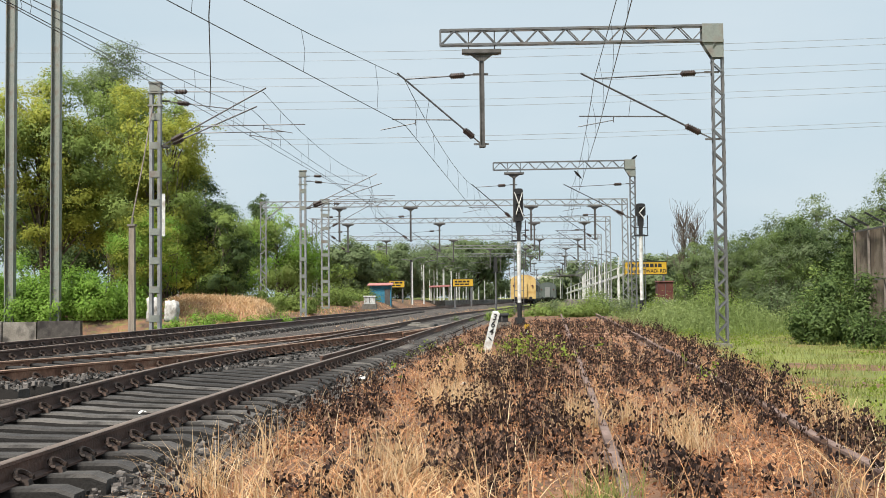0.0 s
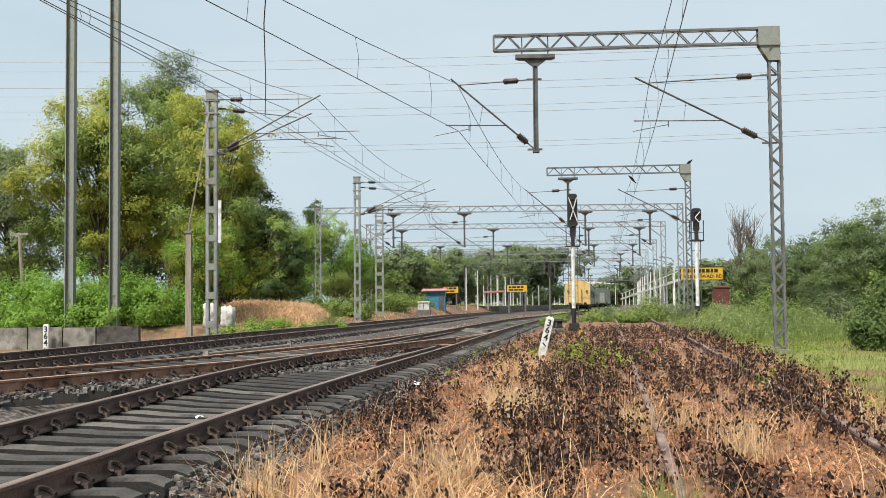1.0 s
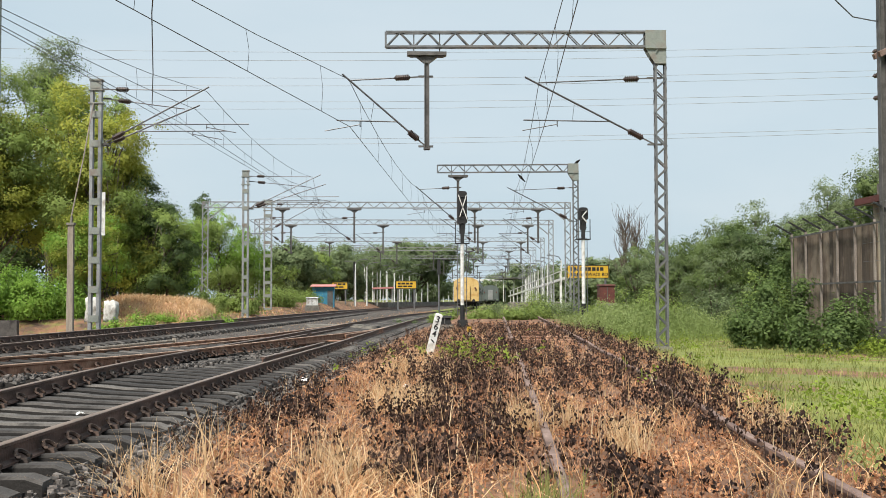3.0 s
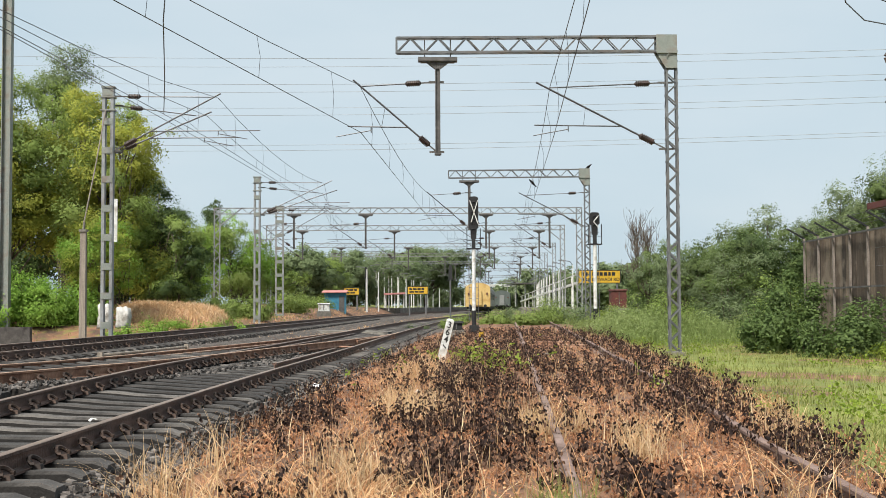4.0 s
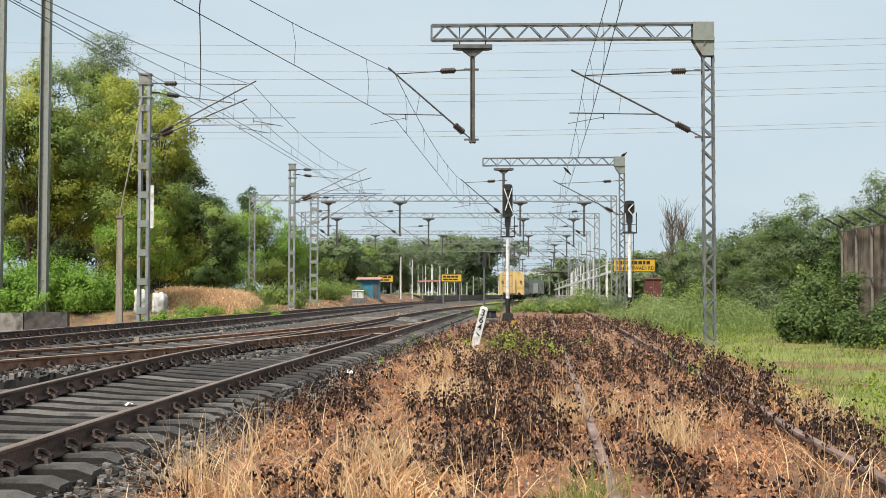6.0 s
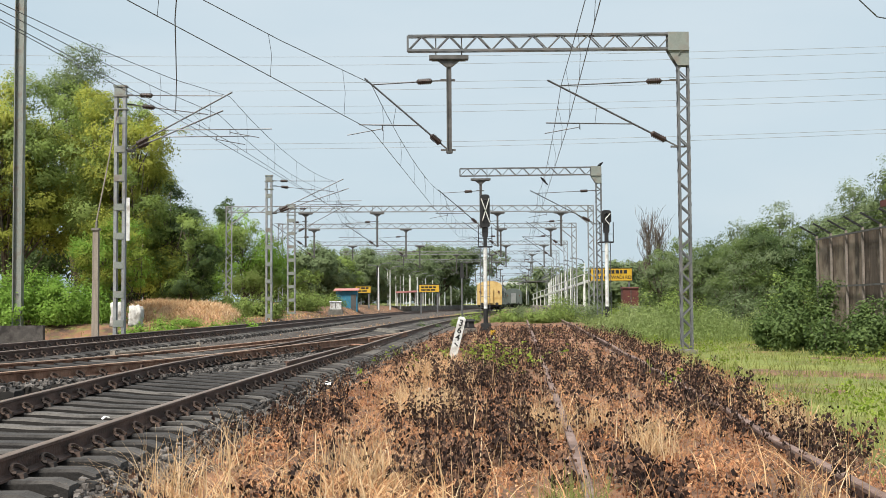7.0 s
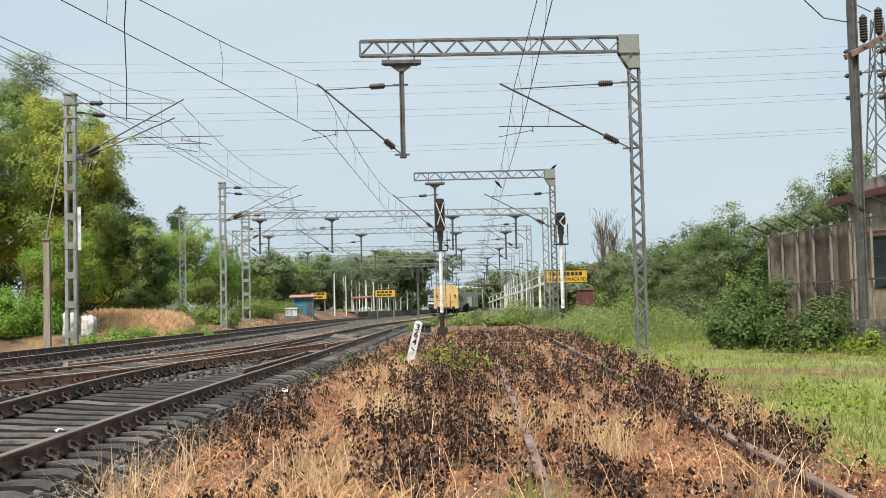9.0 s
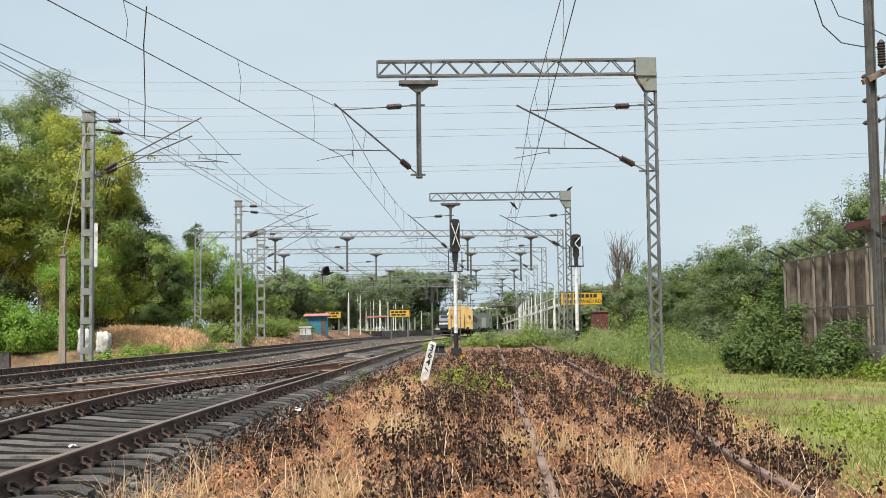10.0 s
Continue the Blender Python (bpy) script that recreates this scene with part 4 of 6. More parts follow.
make_tree(-12.9, 92, 8.1, 7.0, "dense bright green tree behind the lattice leg", (LB, LM), 19500, 0.156, 0.03, 30, seed=13)
make_tree(-17.2, 95, 7.6, 5.6, "dense green tree behind the mound", (LM, LB), 12000, 0.156, 0.03, 26, seed=14)
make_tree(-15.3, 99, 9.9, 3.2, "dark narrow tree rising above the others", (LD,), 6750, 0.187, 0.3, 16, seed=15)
make_tree(-18.0, 88, 7.6, 6, "mid-green tree of the wood", (LM,), 10500, 0.187, 0.05, 22, seed=17)
far_trees = [(-13.5, 112, 6.2, 7, LM), (-9.7, 122, 7.2, 6.5, LG), (-9.0, 135, 7.0, 6, LM), (-5.6, 150, 8.2, 9, LG), (-7.5, 165, 9.2, 9, LD), (-3.4, 190, 9.9, 12, LD),
             (-10, 175, 8.2, 9, LD), (1.5, 205, 10.6, 9, LG)]
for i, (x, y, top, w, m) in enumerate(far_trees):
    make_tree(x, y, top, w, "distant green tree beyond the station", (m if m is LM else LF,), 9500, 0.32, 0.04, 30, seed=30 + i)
for i in range(8):
    make_tree(-24 + i * 4.6 + 1.5 * math.sin(i * 2.1), 236 + 9 * math.sin(i * 1.3), 8.4 + 1.6 * math.sin(i * 1.7 + 1), 8.5, "dark green tree of the distant wood", (LF,), 7000, 0.42, 0.0, 24, seed=200 + i)
# Haze on these trees is only the grey-green of their leaf colour.
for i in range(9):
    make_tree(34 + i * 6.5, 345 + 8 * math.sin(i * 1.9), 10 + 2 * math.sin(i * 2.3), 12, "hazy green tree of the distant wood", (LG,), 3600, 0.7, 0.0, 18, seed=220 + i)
for i, (x, y, top) in enumerate(((15, 362, 6.0), (22, 368, 6.8), (29, 362, 6.2), (9, 366, 7.0))):
    make_tree(x, y, top, 11, "low hazy tree behind the far platforms", (LG,), 2600, 0.8, 0.0, 16, seed=240 + i)
make_tree(5.0, 212, 11.7, 16, "wide umbrella-shaped rain tree beside the platforms", (LF,), 24000, 0.52, 0.38, 70, flat=0.85, seed=40, trunk=0.4)
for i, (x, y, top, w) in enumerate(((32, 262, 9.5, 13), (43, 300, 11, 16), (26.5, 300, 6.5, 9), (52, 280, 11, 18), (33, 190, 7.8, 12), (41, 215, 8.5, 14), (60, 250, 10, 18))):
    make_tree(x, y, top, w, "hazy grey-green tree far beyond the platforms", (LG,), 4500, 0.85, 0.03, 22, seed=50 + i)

# shrubs along the left fence wall
for i, (x, y, top, w) in enumerate(((-21.6, 46, 2.2, 3.2), (-19.4, 46.5, 2.4, 2.8), (-17.7, 47.5, 2.5, 2.6), (-16.2, 47.2, 2.3, 2.6), (-14.9, 47.5, 2.0, 2.4), (-13.6, 46.2, 2.15, 2.3), (-12.3, 47.5, 1.7, 2.0), (-18.6, 45.2, 1.3, 2.4), (-24.5, 47, 2.4, 3.2), (-20.6, 44.6, 1.2, 2.6), (-15.6, 45.6, 1.4, 2.0), (-17.2, 46, 1.7, 2.4))):
    make_bush(x, y, top + 0.5, w * 1.15, "bright green leafy shrub by the low wall", LB, 6600, 0.12, seed=60 + i)
for i, (x, y, top, w) in enumerate(((-9.6, 62, 1.6, 2.2), (-8.4, 70, 1.9, 2.4), (-8.2, 92, 2.3, 3.0), (-8.8, 100, 2.6, 4), (-7.2, 104, 2.0, 3), (-10.6, 72, 2.2, 3))):
    make_bush(x, y, top, w, "green shrub beside the main line", LM, 2200, 0.16, seed=80 + i)

for i, (x, y, top, w) in enumerate(((-10.0, 43.9, 0.6, 1.3), (-9.2, 45, 0.6, 1.4), (-9.3, 49.4, 0.5, 1.4), (-8.0, 49.6, 0.55, 1.5), (-7.0, 50.5, 0.6, 1.4))):
    make_bush(x, y, top, w, "low green plant growing at the foot of the bank", LB, 1200, 0.09, seed=170 + i)

# ---- right-hand side ----
make_tree(17.4, 58, 5.0, 5.4, "dense broad green tree beyond the grass", (LQ, LG, LD), 27000, 0.14, 0.04, 36, seed=90)
make_tree(18.9, 60, 5.9, 4.6, "green tree rising above its neighbours", (LQ, LG), 14000, 0.14, 0.08, 26, seed=86, trunk=0.1)
make_tree(15.2, 62, 4.3, 3.6, "low grey-green tree beyond the grass", (LG, LQ), 10500, 0.125, 0.03, 22, seed=91)
make_tree(20.9, 59, 5.2, 4.0, "dense green tree behind the fence", (LQ, LD, LG), 13500, 0.133, 0.04, 26, seed=92)
make_tree(24.4, 64, 7.5, 5.2, "tall green tree behind the building", (LQ, LG), 17000, 0.16, 0.1, 26, seed=93)
make_tree(26.6, 62, 9.2, 5.6, "tall green tree behind the building", (LQ, LG), 19000, 0.16, 0.1, 28, seed=94)
make_tree(18.2, 70, 5.0, 5.0, "hazy green tree at the edge of the scrub", (LG, LQ), 10500, 0.156, 0.03, 24, seed=95)
make_tree(15.6, 73, 4.2, 3.2, "small green tree behind the name board", (LQ, LG), 7500, 0.133, 0.03, 20, seed=96)
make_tree(13.6, 49, 3.4, 2.8, "small grey-green tree among the scrub", (LG, LQ), 8250, 0.101, 0.03, 22, seed=97, trunk=0.07)
make_tree(20.6, 92, 6.0, 5, "far green tree of the scrub", (LQ,), 7500, 0.172, 0.05, 20, seed=98)
make_tree(33, 66, 7.8, 6, "green tree behind the yard", (LQ,), 9000, 0.172, 0.08, 22, seed=99)
for i, (x, y, top, w, m, k) in enumerate(((11.45, 34, 2.7, 1.7, LD, 4200), (10.75, 33.8, 1.6, 1.3, LD, 2600), (10.4, 33.2, 1.15, 1.5, LM, 3200), (11.9, 33.4, 1.35, 1.4, LD, 3000), (11.5, 29.6, 1.15, 1.5, LM, 3600), (12.3, 30.6, 1.2, 1.2, LM, 2400), (12.2, 28.3, 0.5, 0.9, LL, 900), (10.7, 30.4, 0.7, 1.0, LM, 1300))):
    make_bush(x, y, top, w, "dark leafy bush beside the fence" if m is LD else "green leafy bush beside the fence", m if m is LL else M["leaf_bush"], k, 0.12, seed=110 + i)
for i, (x, y, top, w, m, k) in enumerate(((7.7, 44, 0.9, 1.8, LL, 3000), (9.0, 47, 1.1, 2.2, LL, 3000), (12.7, 45, 2.0, 2.4, LG, 3600), (14.2, 44, 2.1, 2.6, LM, 3600), (12.4, 38, 1.5, 2.2, LM, 3200), (11, 50, 1.8, 3, LM, 3200), (13.4, 55, 2.0, 3.4, LM, 3200))):
    make_bush(x, y, top, w, "pale green feathery shrub in the grass" if m is LL else "green shrub in the tall grass", m, k, 0.12, seed=130 + i, droop=-0.3)
for i, (x, y, top, w) in enumerate(((7.6, 60, 0.95, 2.4), (8.9, 62, 1.35, 2.6), (6.3, 58, 0.7, 1.8), (10.2, 66, 1.4, 3), (5.0, 61, 0.6, 1.5), (10.6, 58, 1.2, 2.4), (3.4, 70, 0.45, 2.0), (7.3, 74, 0.9, 2.4), (10.3, 80, 1.6, 3.4), (1.2, 66, 0.35, 1.2))):
    make_bush(x, y, top, w, "green scrub at the end of the siding", LM if i % 2 == 0 else LG, 1800, 0.13, seed=150 + i)


def make_bare_tree(x, y, top):
    t = thing("bare_tree", "leafless grey tree with fine upright twigs", "tree", (x, y, 0))
    g = Geo()
    r = np.random.default_rng(5)
    g.tube([(0, 0, 0), (0.1, 0, top * 0.5), (0.0, 0, top * 0.96)], 0.13, 6, 0.15)
    for i in range(80):
        k = r.uniform(0.3, 0.9)
        a = r.uniform(0, 2 * math.pi)
        ln = top * r.uniform(0.1, 0.32)
        sp = r.uniform(0.1, 0.32) * ln
        p = Vector((0.05, 0, top * k))
        q = p + Vector((math.cos(a) * sp * 2.2, math.sin(a) * sp, ln * 0.75))
        g.tube([p, p.lerp(q, 0.5) + Vector((sp * 0.3 * math.cos(a), 0, 0)), q], 0.03, 4, 0.2)
        for j in range(5):
            s = p.lerp(q, r.uniform(0.3, 1.0))
            e = s + Vector((r.normal() * 0.22, r.normal() * 0.2, r.uniform(0.3, 0.9)))
            g.tube([s, e], 0.016, 3, 0.5)
    part("trunk", g, M["bark"], t)


make_bare_tree(19.3, 95, 7.7)
make_bare_tree(20.6, 97, 7.2)


# ---- foreground plants ----
def inside(n, x0, x1, y0, y1, keep):
    """Places spread so that nearer ground gets more, thinned by keep(x, y)."""
    u = rng.random(n)
    y = y0 * (y1 / y0) ** u
    x = rng.uniform(x0, x1, n)
    xy = np.stack([x, y], 1)
    k = np.array([keep(a, b) for a, b in xy])
    return xy[rng.random(n) < k]


def blob(x, y, spots):
    return max(math.exp(-((x - a) / c) ** 2 - ((y - b) / d) ** 2) * e for a, b, c, d, e in spots)


STRAW = [(-1.2, 7.3, 0.5, 0.6, 0.9), (-0.55, 7.7, 0.5, 0.9, 1.0), (-0.1, 7.1, 0.5, 0.6, 0.9), (-0.2, 9.2, 0.25, 0.8, 0.8), (-0.3, 11.3, 0.24, 2.2, 0.9), (-0.05, 14.5, 0.28, 2.5, 0.9), (0.15, 18.8, 0.42, 3.5, 1.0), (0.35, 22, 0.4, 2.5, 0.9), (0.7, 25, 0.35, 3, 0.6), (3.2, 22, 0.4, 2.5, 0.45), (4.3, 17, 0.25, 3, 0.5), (1.9, 28, 0.5, 3, 0.4),
         (1.35, 12.6, 0.2, 0.9, 0.8), (2.0, 13.5, 0.35, 1.8, 0.55), (2.5, 11.5, 0.3, 1.2, 0.6), (2.5, 8.0, 0.3, 0.6, 0.4), (3.9, 13.5, 0.25, 2.5, 0.5)]
WEEDS = [(0.55, 11.5, 0.5, 3.0, 1.0), (1.0, 17, 0.75, 4.0, 1.0), (-1.1, 16, 0.42, 3.8, 0.45), (2.6, 19.5, 0.9, 4.5, 0.75), (3.0, 13.2, 0.45, 2.2, 0.95), (3.9, 16, 0.5, 5, 0.85), (3.4, 9.6, 0.35, 1.5, 0.75), (2.2, 25, 1.5, 5, 0.8), (5.2, 25, 0.6, 8, 0.75), (4.6, 36, 2.4, 8, 0.7), (2.0, 34, 1.2, 6, 0.65),
         (1.55, 8.0, 0.18, 0.8, 0.5), (0.1, 8.4, 0.2, 0.9, 0.45), (-0.75, 7.3, 0.15, 0.3, 0.5), (-1.0, 11.8, 0.4, 1.6, 0.75), (-1.5, 14, 0.3, 3.0, 0.35), (-1.2, 21, 0.4, 4, 0.8), (-1.8, 11.2, 0.22, 1.0, 0.45), (2.1, 10.3, 0.35, 0.5, 0.35), (0.2, 24, 0.7, 5, 0.4)]


def edge_left(y):
    return line_near(y) + 1.75 + 0.35 * noise.noise((y * 0.4, 3, 3))


def edge_right(y):
    return line_siding(y) + siding_edge(y) + 0.35 * noise.noise((y * 0.35, 7, 1))


def keep_straw(x, y):
    if x < line_near(y) + 1.35 or x > edge_right(y) + 0.2:
        return 0.0
    return min(1.0, blob(x, y, STRAW) * (0.55 + 0.9 * noise.noise((x * 1.8, y * 0.9, 8))) - 0.06 + 0.1 * (noise.noise((x * 2.3, y * 1.1, 18)) > 0.2))


def keep_litter(x, y):
    if x < edge_left(y) or x > edge_right(y) + 0.5:
        return 0.0
    return (0.35 + 0.65 * step(-0.25, 0.25, noise.noise((x * 1.2, y * 0.7, 5)))) * (1 - 0.45 * step(15, 24, y))


def keep_weed(x, y):
    if x < edge_left(y) - 0.3 or x > edge_right(y):
        return 0.0
    return min(1.0, blob(x, y, WEEDS) * (0.5 + 1.2 * max(0, noise.noise((x * 1.6, y * 0.8, 2)) + 0.25)) + 0.03)


def make_straw():
    xy = inside(38000, -3.2, 6.5, 6.0, 40, keep_straw)
    # blades gather in tufts
    xy = np.concatenate([xy, xy + rng.normal(size=xy.shape) * 0.05, xy + rng.normal(size=xy.shape) * 0.07])
    z = heights(xy)
    n = len(xy)
    h = rng.uniform(0.08, 0.31, n) * np.where(rng.random(n) < 0.1, 1.35, 1.0)
    stuff("dry_grass", blades_mesh("dry_grass", np.column_stack([xy, z - 0.01]), h, rng.uniform(0.3, 2.1, n), 0.008, M["straw"]), "tufts of long dry straw-coloured grass along the siding", "dry grass")


def make_long_grass():
    """Pale arching blades at the edge of the near track and here and there in the litter."""
    spots = [(-1.9, 8.6, 0.28, 0.8, 0.1), (-1.5, 7.6, 0.3, 0.6, 0.22), (-0.8, 7.4, 0.5, 0.6, 0.35), (1.05, 7.0, 0.3, 0.5, 0.3), (2.5, 7.4, 0.4, 0.6, 0.3), (-1.75, 10.2, 0.2, 0.8, 0.1), (0.5, 20, 0.3, 3, 0.25)]
    xy = inside(8000, -2.6, 3.5, 6.2, 26, lambda x, y: min(1, blob(x, y, spots)) if x > line_near(y) + 1.1 else 0.0)
    n = len(xy)
    stuff("long_grass", blades_mesh("long_grass", np.column_stack([xy, heights(xy) - 0.02]), rng.uniform(0.28, 0.62, n), rng.uniform(0.2, 1.1, n), 0.007, M["straw"], 0.6), "long pale arching blades of dry grass by the rail", "dry grass")


def tuft_set(name, spots, low, high, spread, m, label, curl=0.45):
    """Tufts at the spots (x, y, blades, radius): blades from small root stocks, the outer ones leaning out."""
    k = np.random.default_rng(31)
    xy = np.concatenate([np.column_stack([x + k.normal(size=n) * r, y + k.normal(size=n) * r * 1.4]) for x, y, n, r in spots])
    n = len(xy)
    base = np.column_stack([xy, heights(xy) - 0.02])
    stuff(name, blades_mesh(name, base, k.uniform(low, high, n), k.uniform(0.0, spread, n) ** 1.3, 0.007, m, curl), label, "dry grass")


def make_tufts():
    tuft_set("straw_tufts", ((0.18, 13.0, 420, 0.17), (0.42, 13.9, 260, 0.14), (0.0, 14.4, 240, 0.15), (1.25, 10.9, 320, 0.11), (1.32, 12.2, 160, 0.12), (1.95, 9.7, 240, 0.13), (2.1, 10.6, 150, 0.14), (1.72, 11.5, 130, 0.1), (3.5, 10.5, 200, 0.13),
                             (3.75, 11.6, 180, 0.14), (0.75, 16.8, 120, 0.14), (0.3, 19.5, 220, 0.2), (0.75, 21, 160, 0.2), (-0.45, 9.4, 140, 0.14), (-0.2, 8.2, 160, 0.14)),
             0.14, 0.36, 0.9, M["straw_pale"], "upright pale straw-coloured tufts among the dead weeds")
    tuft_set("arching_tufts", ((-1.5, 7.7, 70, 0.08), (-1.75, 8.2, 40, 0.08), (-1.95, 8.5, 24, 0.08), (-1.2, 7.4, 50, 0.1), (-0.4, 7.0, 80, 0.14), (0.35, 6.9, 30, 0.16), (-1.35, 9.2, 40, 0.12), (2.45, 7.2, 30, 0.12)),
             0.3, 0.62, 1.3, M["straw_pale"], "tufts of long pale arching dry blades beside the rail", 0.65)
    tuft_set("green_tufts", ((0.82, 6.75, 130, 0.1), (0.98, 7.15, 110, 0.1)), 0.14, 0.34, 1.0, M["grass"], "grey-green grass sprouting beside the buried rail")
    tuft_set("matted_tuft", ((-1.62, 13.2, 260, 0.12),), 0.1, 0.24, 1.4, M["orange"], "matted orange-brown dry grass on the ballast shoulder")


def make_litter():
    xy = inside(96000, -3.0, 8.5, 5.6, 52, keep_litter)
    n = len(xy)
    z = heights(xy)
    h = rng.uniform(0.03, 0.15, n)
    stuff("scorched_grass", blades_mesh("scorched_grass", np.column_stack([xy, z - 0.005]), h, rng.uniform(0.2, 1.6, n), 0.009, M["orange"], 0.9), "low orange-brown scorched grass covering the siding", "dry grass")
    c = np.column_stack([xy, z + rng.uniform(0.0, 0.07, n)])
    pale = c[rng.random(n) < 0.1]
    stuff("pale_litter", quads_mesh("pale_litter", leaf_quads(pale, 0.03, 0.0, 0.5), 4, M["straw"]), "small pale dry leaf scraps on the soil", "leaf litter")
    c = c[rng.random(n) < 0.95]
    stuff("leaf_litter", quads_mesh("leaf_litter", leaf_quads(c, 0.035, 0.0, 0.6), 4, M["orange"]), "scattered dead orange-brown leaves on the soil", "leaf litter")
    xy = inside(26000, -2.4, 7.5, 5.8, 40, lambda x, y: keep_litter(x, y) * (0.25 + 0.75 * step(-0.1, 0.3, noise.noise((x * 2.1, y * 1.3, 15)))))
    c = np.column_stack([xy, heights(xy) + rng.uniform(0.0, 0.06, len(xy))])
    stuff("dark_litter", quads_mesh("dark_litter", leaf_quads(c, 0.036, 0.2, 0.6), 4, M["dead"]), "shrivelled dark brown leaf scraps lying on the soil", "leaf litter")


def weed_plants(xy, z, r, leaves=20):
    """Stems with hanging crumpled leaves; returns stem rows and leaf places."""
    n = len(xy)
    h = r.uniform(0.10, 0.34, n) * np.where(r.random(n) < 0.12, 1.3, 1.0)
    lean = r.normal(size=(n, 2)) * 0.1
    k = r.uniform(0.25, 1.0, (n, leaves))
    p = np.empty((n, leaves, 3))
    p[:, :, 0] = xy[:, :1] + lean[:, :1] * k + r.normal(size=(n, leaves)) * 0.026
    p[:, :, 1] = xy[:, 1:] + lean[:, 1:] * k + r.normal(size=(n, leaves)) * 0.026
    p[:, :, 2] = z[:, None] + h[:, None] * k + 0.02
    return h, p.reshape(-1, 3)


def make_weeds():
    xy = inside(13500, -2.6, 8.0, 6.0, 46, keep_weed)
    z = heights(xy)
    r = np.random.default_rng(21)
    h, p = weed_plants(xy, z, r)
    tall = inside(5200, -2.2, 7.6, 9, 46, lambda x, y: 0.85 * keep_weed(x, y))
    stuff("dry_stalks", blades_mesh("dry_stalks", np.column_stack([tall, heights(tall) - 0.01]), rng.uniform(0.12, 0.42, len(tall)), rng.uniform(0, 0.5, len(tall)), 0.009, M["straw_pale"], 0.3), "thin pale dry stalks standing among the dead weeds", "dead weeds")
    stuff("dead_weeds", quads_mesh("dead_weeds", leaf_quads(p, 0.043, 1.5, 0.6), 4, M["dead"]), "dark wilted weeds with shrivelled blackish-brown leaves", "dead weeds")
    stuff("weed_stems", blades_mesh("weed_stems", np.column_stack([xy, z - 0.01]), h * 1.05, r.uniform(0, 0.35, len(xy)), 0.007, M["dead"], 0.2), "thin dark stems of the dead weeds", "dead weeds")


def make_green_weeds():
    spots = [(1.55, 22.5, 0.5, 2.2, 1.0), (1.75, 19.5, 0.25, 1.2, 0.8), (-0.6, 30, 0.35, 3, 0.5), (-1.6, 28, 0.3, 1.5, 0.5), (3.5, 15.5, 0.2, 1.0, 0.4), (2.8, 20, 0.2, 1, 0.3)]
    xy = inside(5200, -3, 6, 6.5, 36, lambda x, y: min(1, blob(x, y, spots) * 0.85 + 0.004 * (y > 12)) if x > line_near(y) + 1.2 else 0.0)
    z = heights(xy)
    r = np.random.default_rng(22)
    h, p = weed_plants(xy, z + 0.04, r, 8)
    stuff("green_weeds", quads_mesh("green_weeds", leaf_quads(p, 0.07, 0.1, 0.6), 4, M["leaf_lime"]), "fresh lime-green weeds sprouting among the dead ones", "weeds")


def make_lawn():
    def keep(x, y):
        e = edge_right(y)
        return 0.0 if x < e - 0.4 or x > 22 else step(e - 0.4, e + 0.8, x) * (0.55 + 0.45 * step(-0.3, 0.2, noise.noise((x * 0.6, y * 0.4, 6))))
    xy = inside(62000, 3.2, 20, 8, 60, keep)
    z = heights(xy)
    n = len(xy)
    h = rng.uniform(0.04, 0.16, n) * (1 + 0.9 * np.array([max(0, noise.noise((a * 0.5, b * 0.3, 2))) for a, b in xy]))
    stuff("grass", blades_mesh("grass", np.column_stack([xy, z - 0.01]), h * 1.2, rng.uniform(0.1, 1.0, n), 0.012, M["grass"]), "short fresh green grass beside the siding", "grass")
    xy = inside(7000, 4.0, 16, 12, 60, lambda x, y: 0.0 if x < edge_right(y) + 0.5 else 0.9 * step(0.1, 0.45, noise.noise((x * 0.45, y * 0.3, 16))) + step(30, 40, y) * 0.5)
    z = heights(xy)
    h, p = weed_plants(xy, z, np.random.default_rng(23), 7)
    stuff("herbs", quads_mesh("herbs", leaf_quads(p, 0.055, -0.2, 0.6), 4, M["leaf_lime"]), "yellow-green broad-leaved herbs in the grass", "herbs")


def make_feather_grass():
    """Tall pale grass with feathery tops in drifts between the gantry and the fence."""
    spots = [(8.2, 42, 1.1, 3.0, 1.0), (9.6, 44.5, 1.3, 3.0, 1.0), (11.0, 43, 1.2, 2.6, 0.9), (12.2, 41, 0.9, 2.0, 0.8), (7.4, 40, 0.6, 1.6, 0.7), (10.0, 50, 1.6, 3.0, 0.8)]
    xy = inside(15000, 6.5, 14, 37, 56, lambda x, y: min(1, blob(x, y, spots)))
    tall = np.array([blob(x, y, spots) for x, y in xy])
    n = len(xy)
    h = (0.35 + 1.05 * tall) * rng.uniform(0.55, 1.1, n)
    base = np.column_stack([xy, heights(xy) - 0.02])
    stuff("tall_grass", blades_mesh("tall_grass", base, h, rng.uniform(0.02, 0.5, n), 0.02, M["feather"], 0.3), "tall pale green feathery grass in drifts", "tall grass")
    k = rng.uniform(0.5, 1.0, (n, 5))
    p = np.stack([base[:, None, i] + (h[:, None] * k if i == 2 else rng.normal(size=(n, 5)) * 0.07) for i in range(3)], 2).reshape(-1, 3)
    stuff("grass_plumes", quads_mesh("grass_plumes", leaf_tips(p, 0.11, rng.normal(size=(len(p), 3)), 0.3), 3, M["feather"]), "pale green plumes of the tall grass", "tall grass")


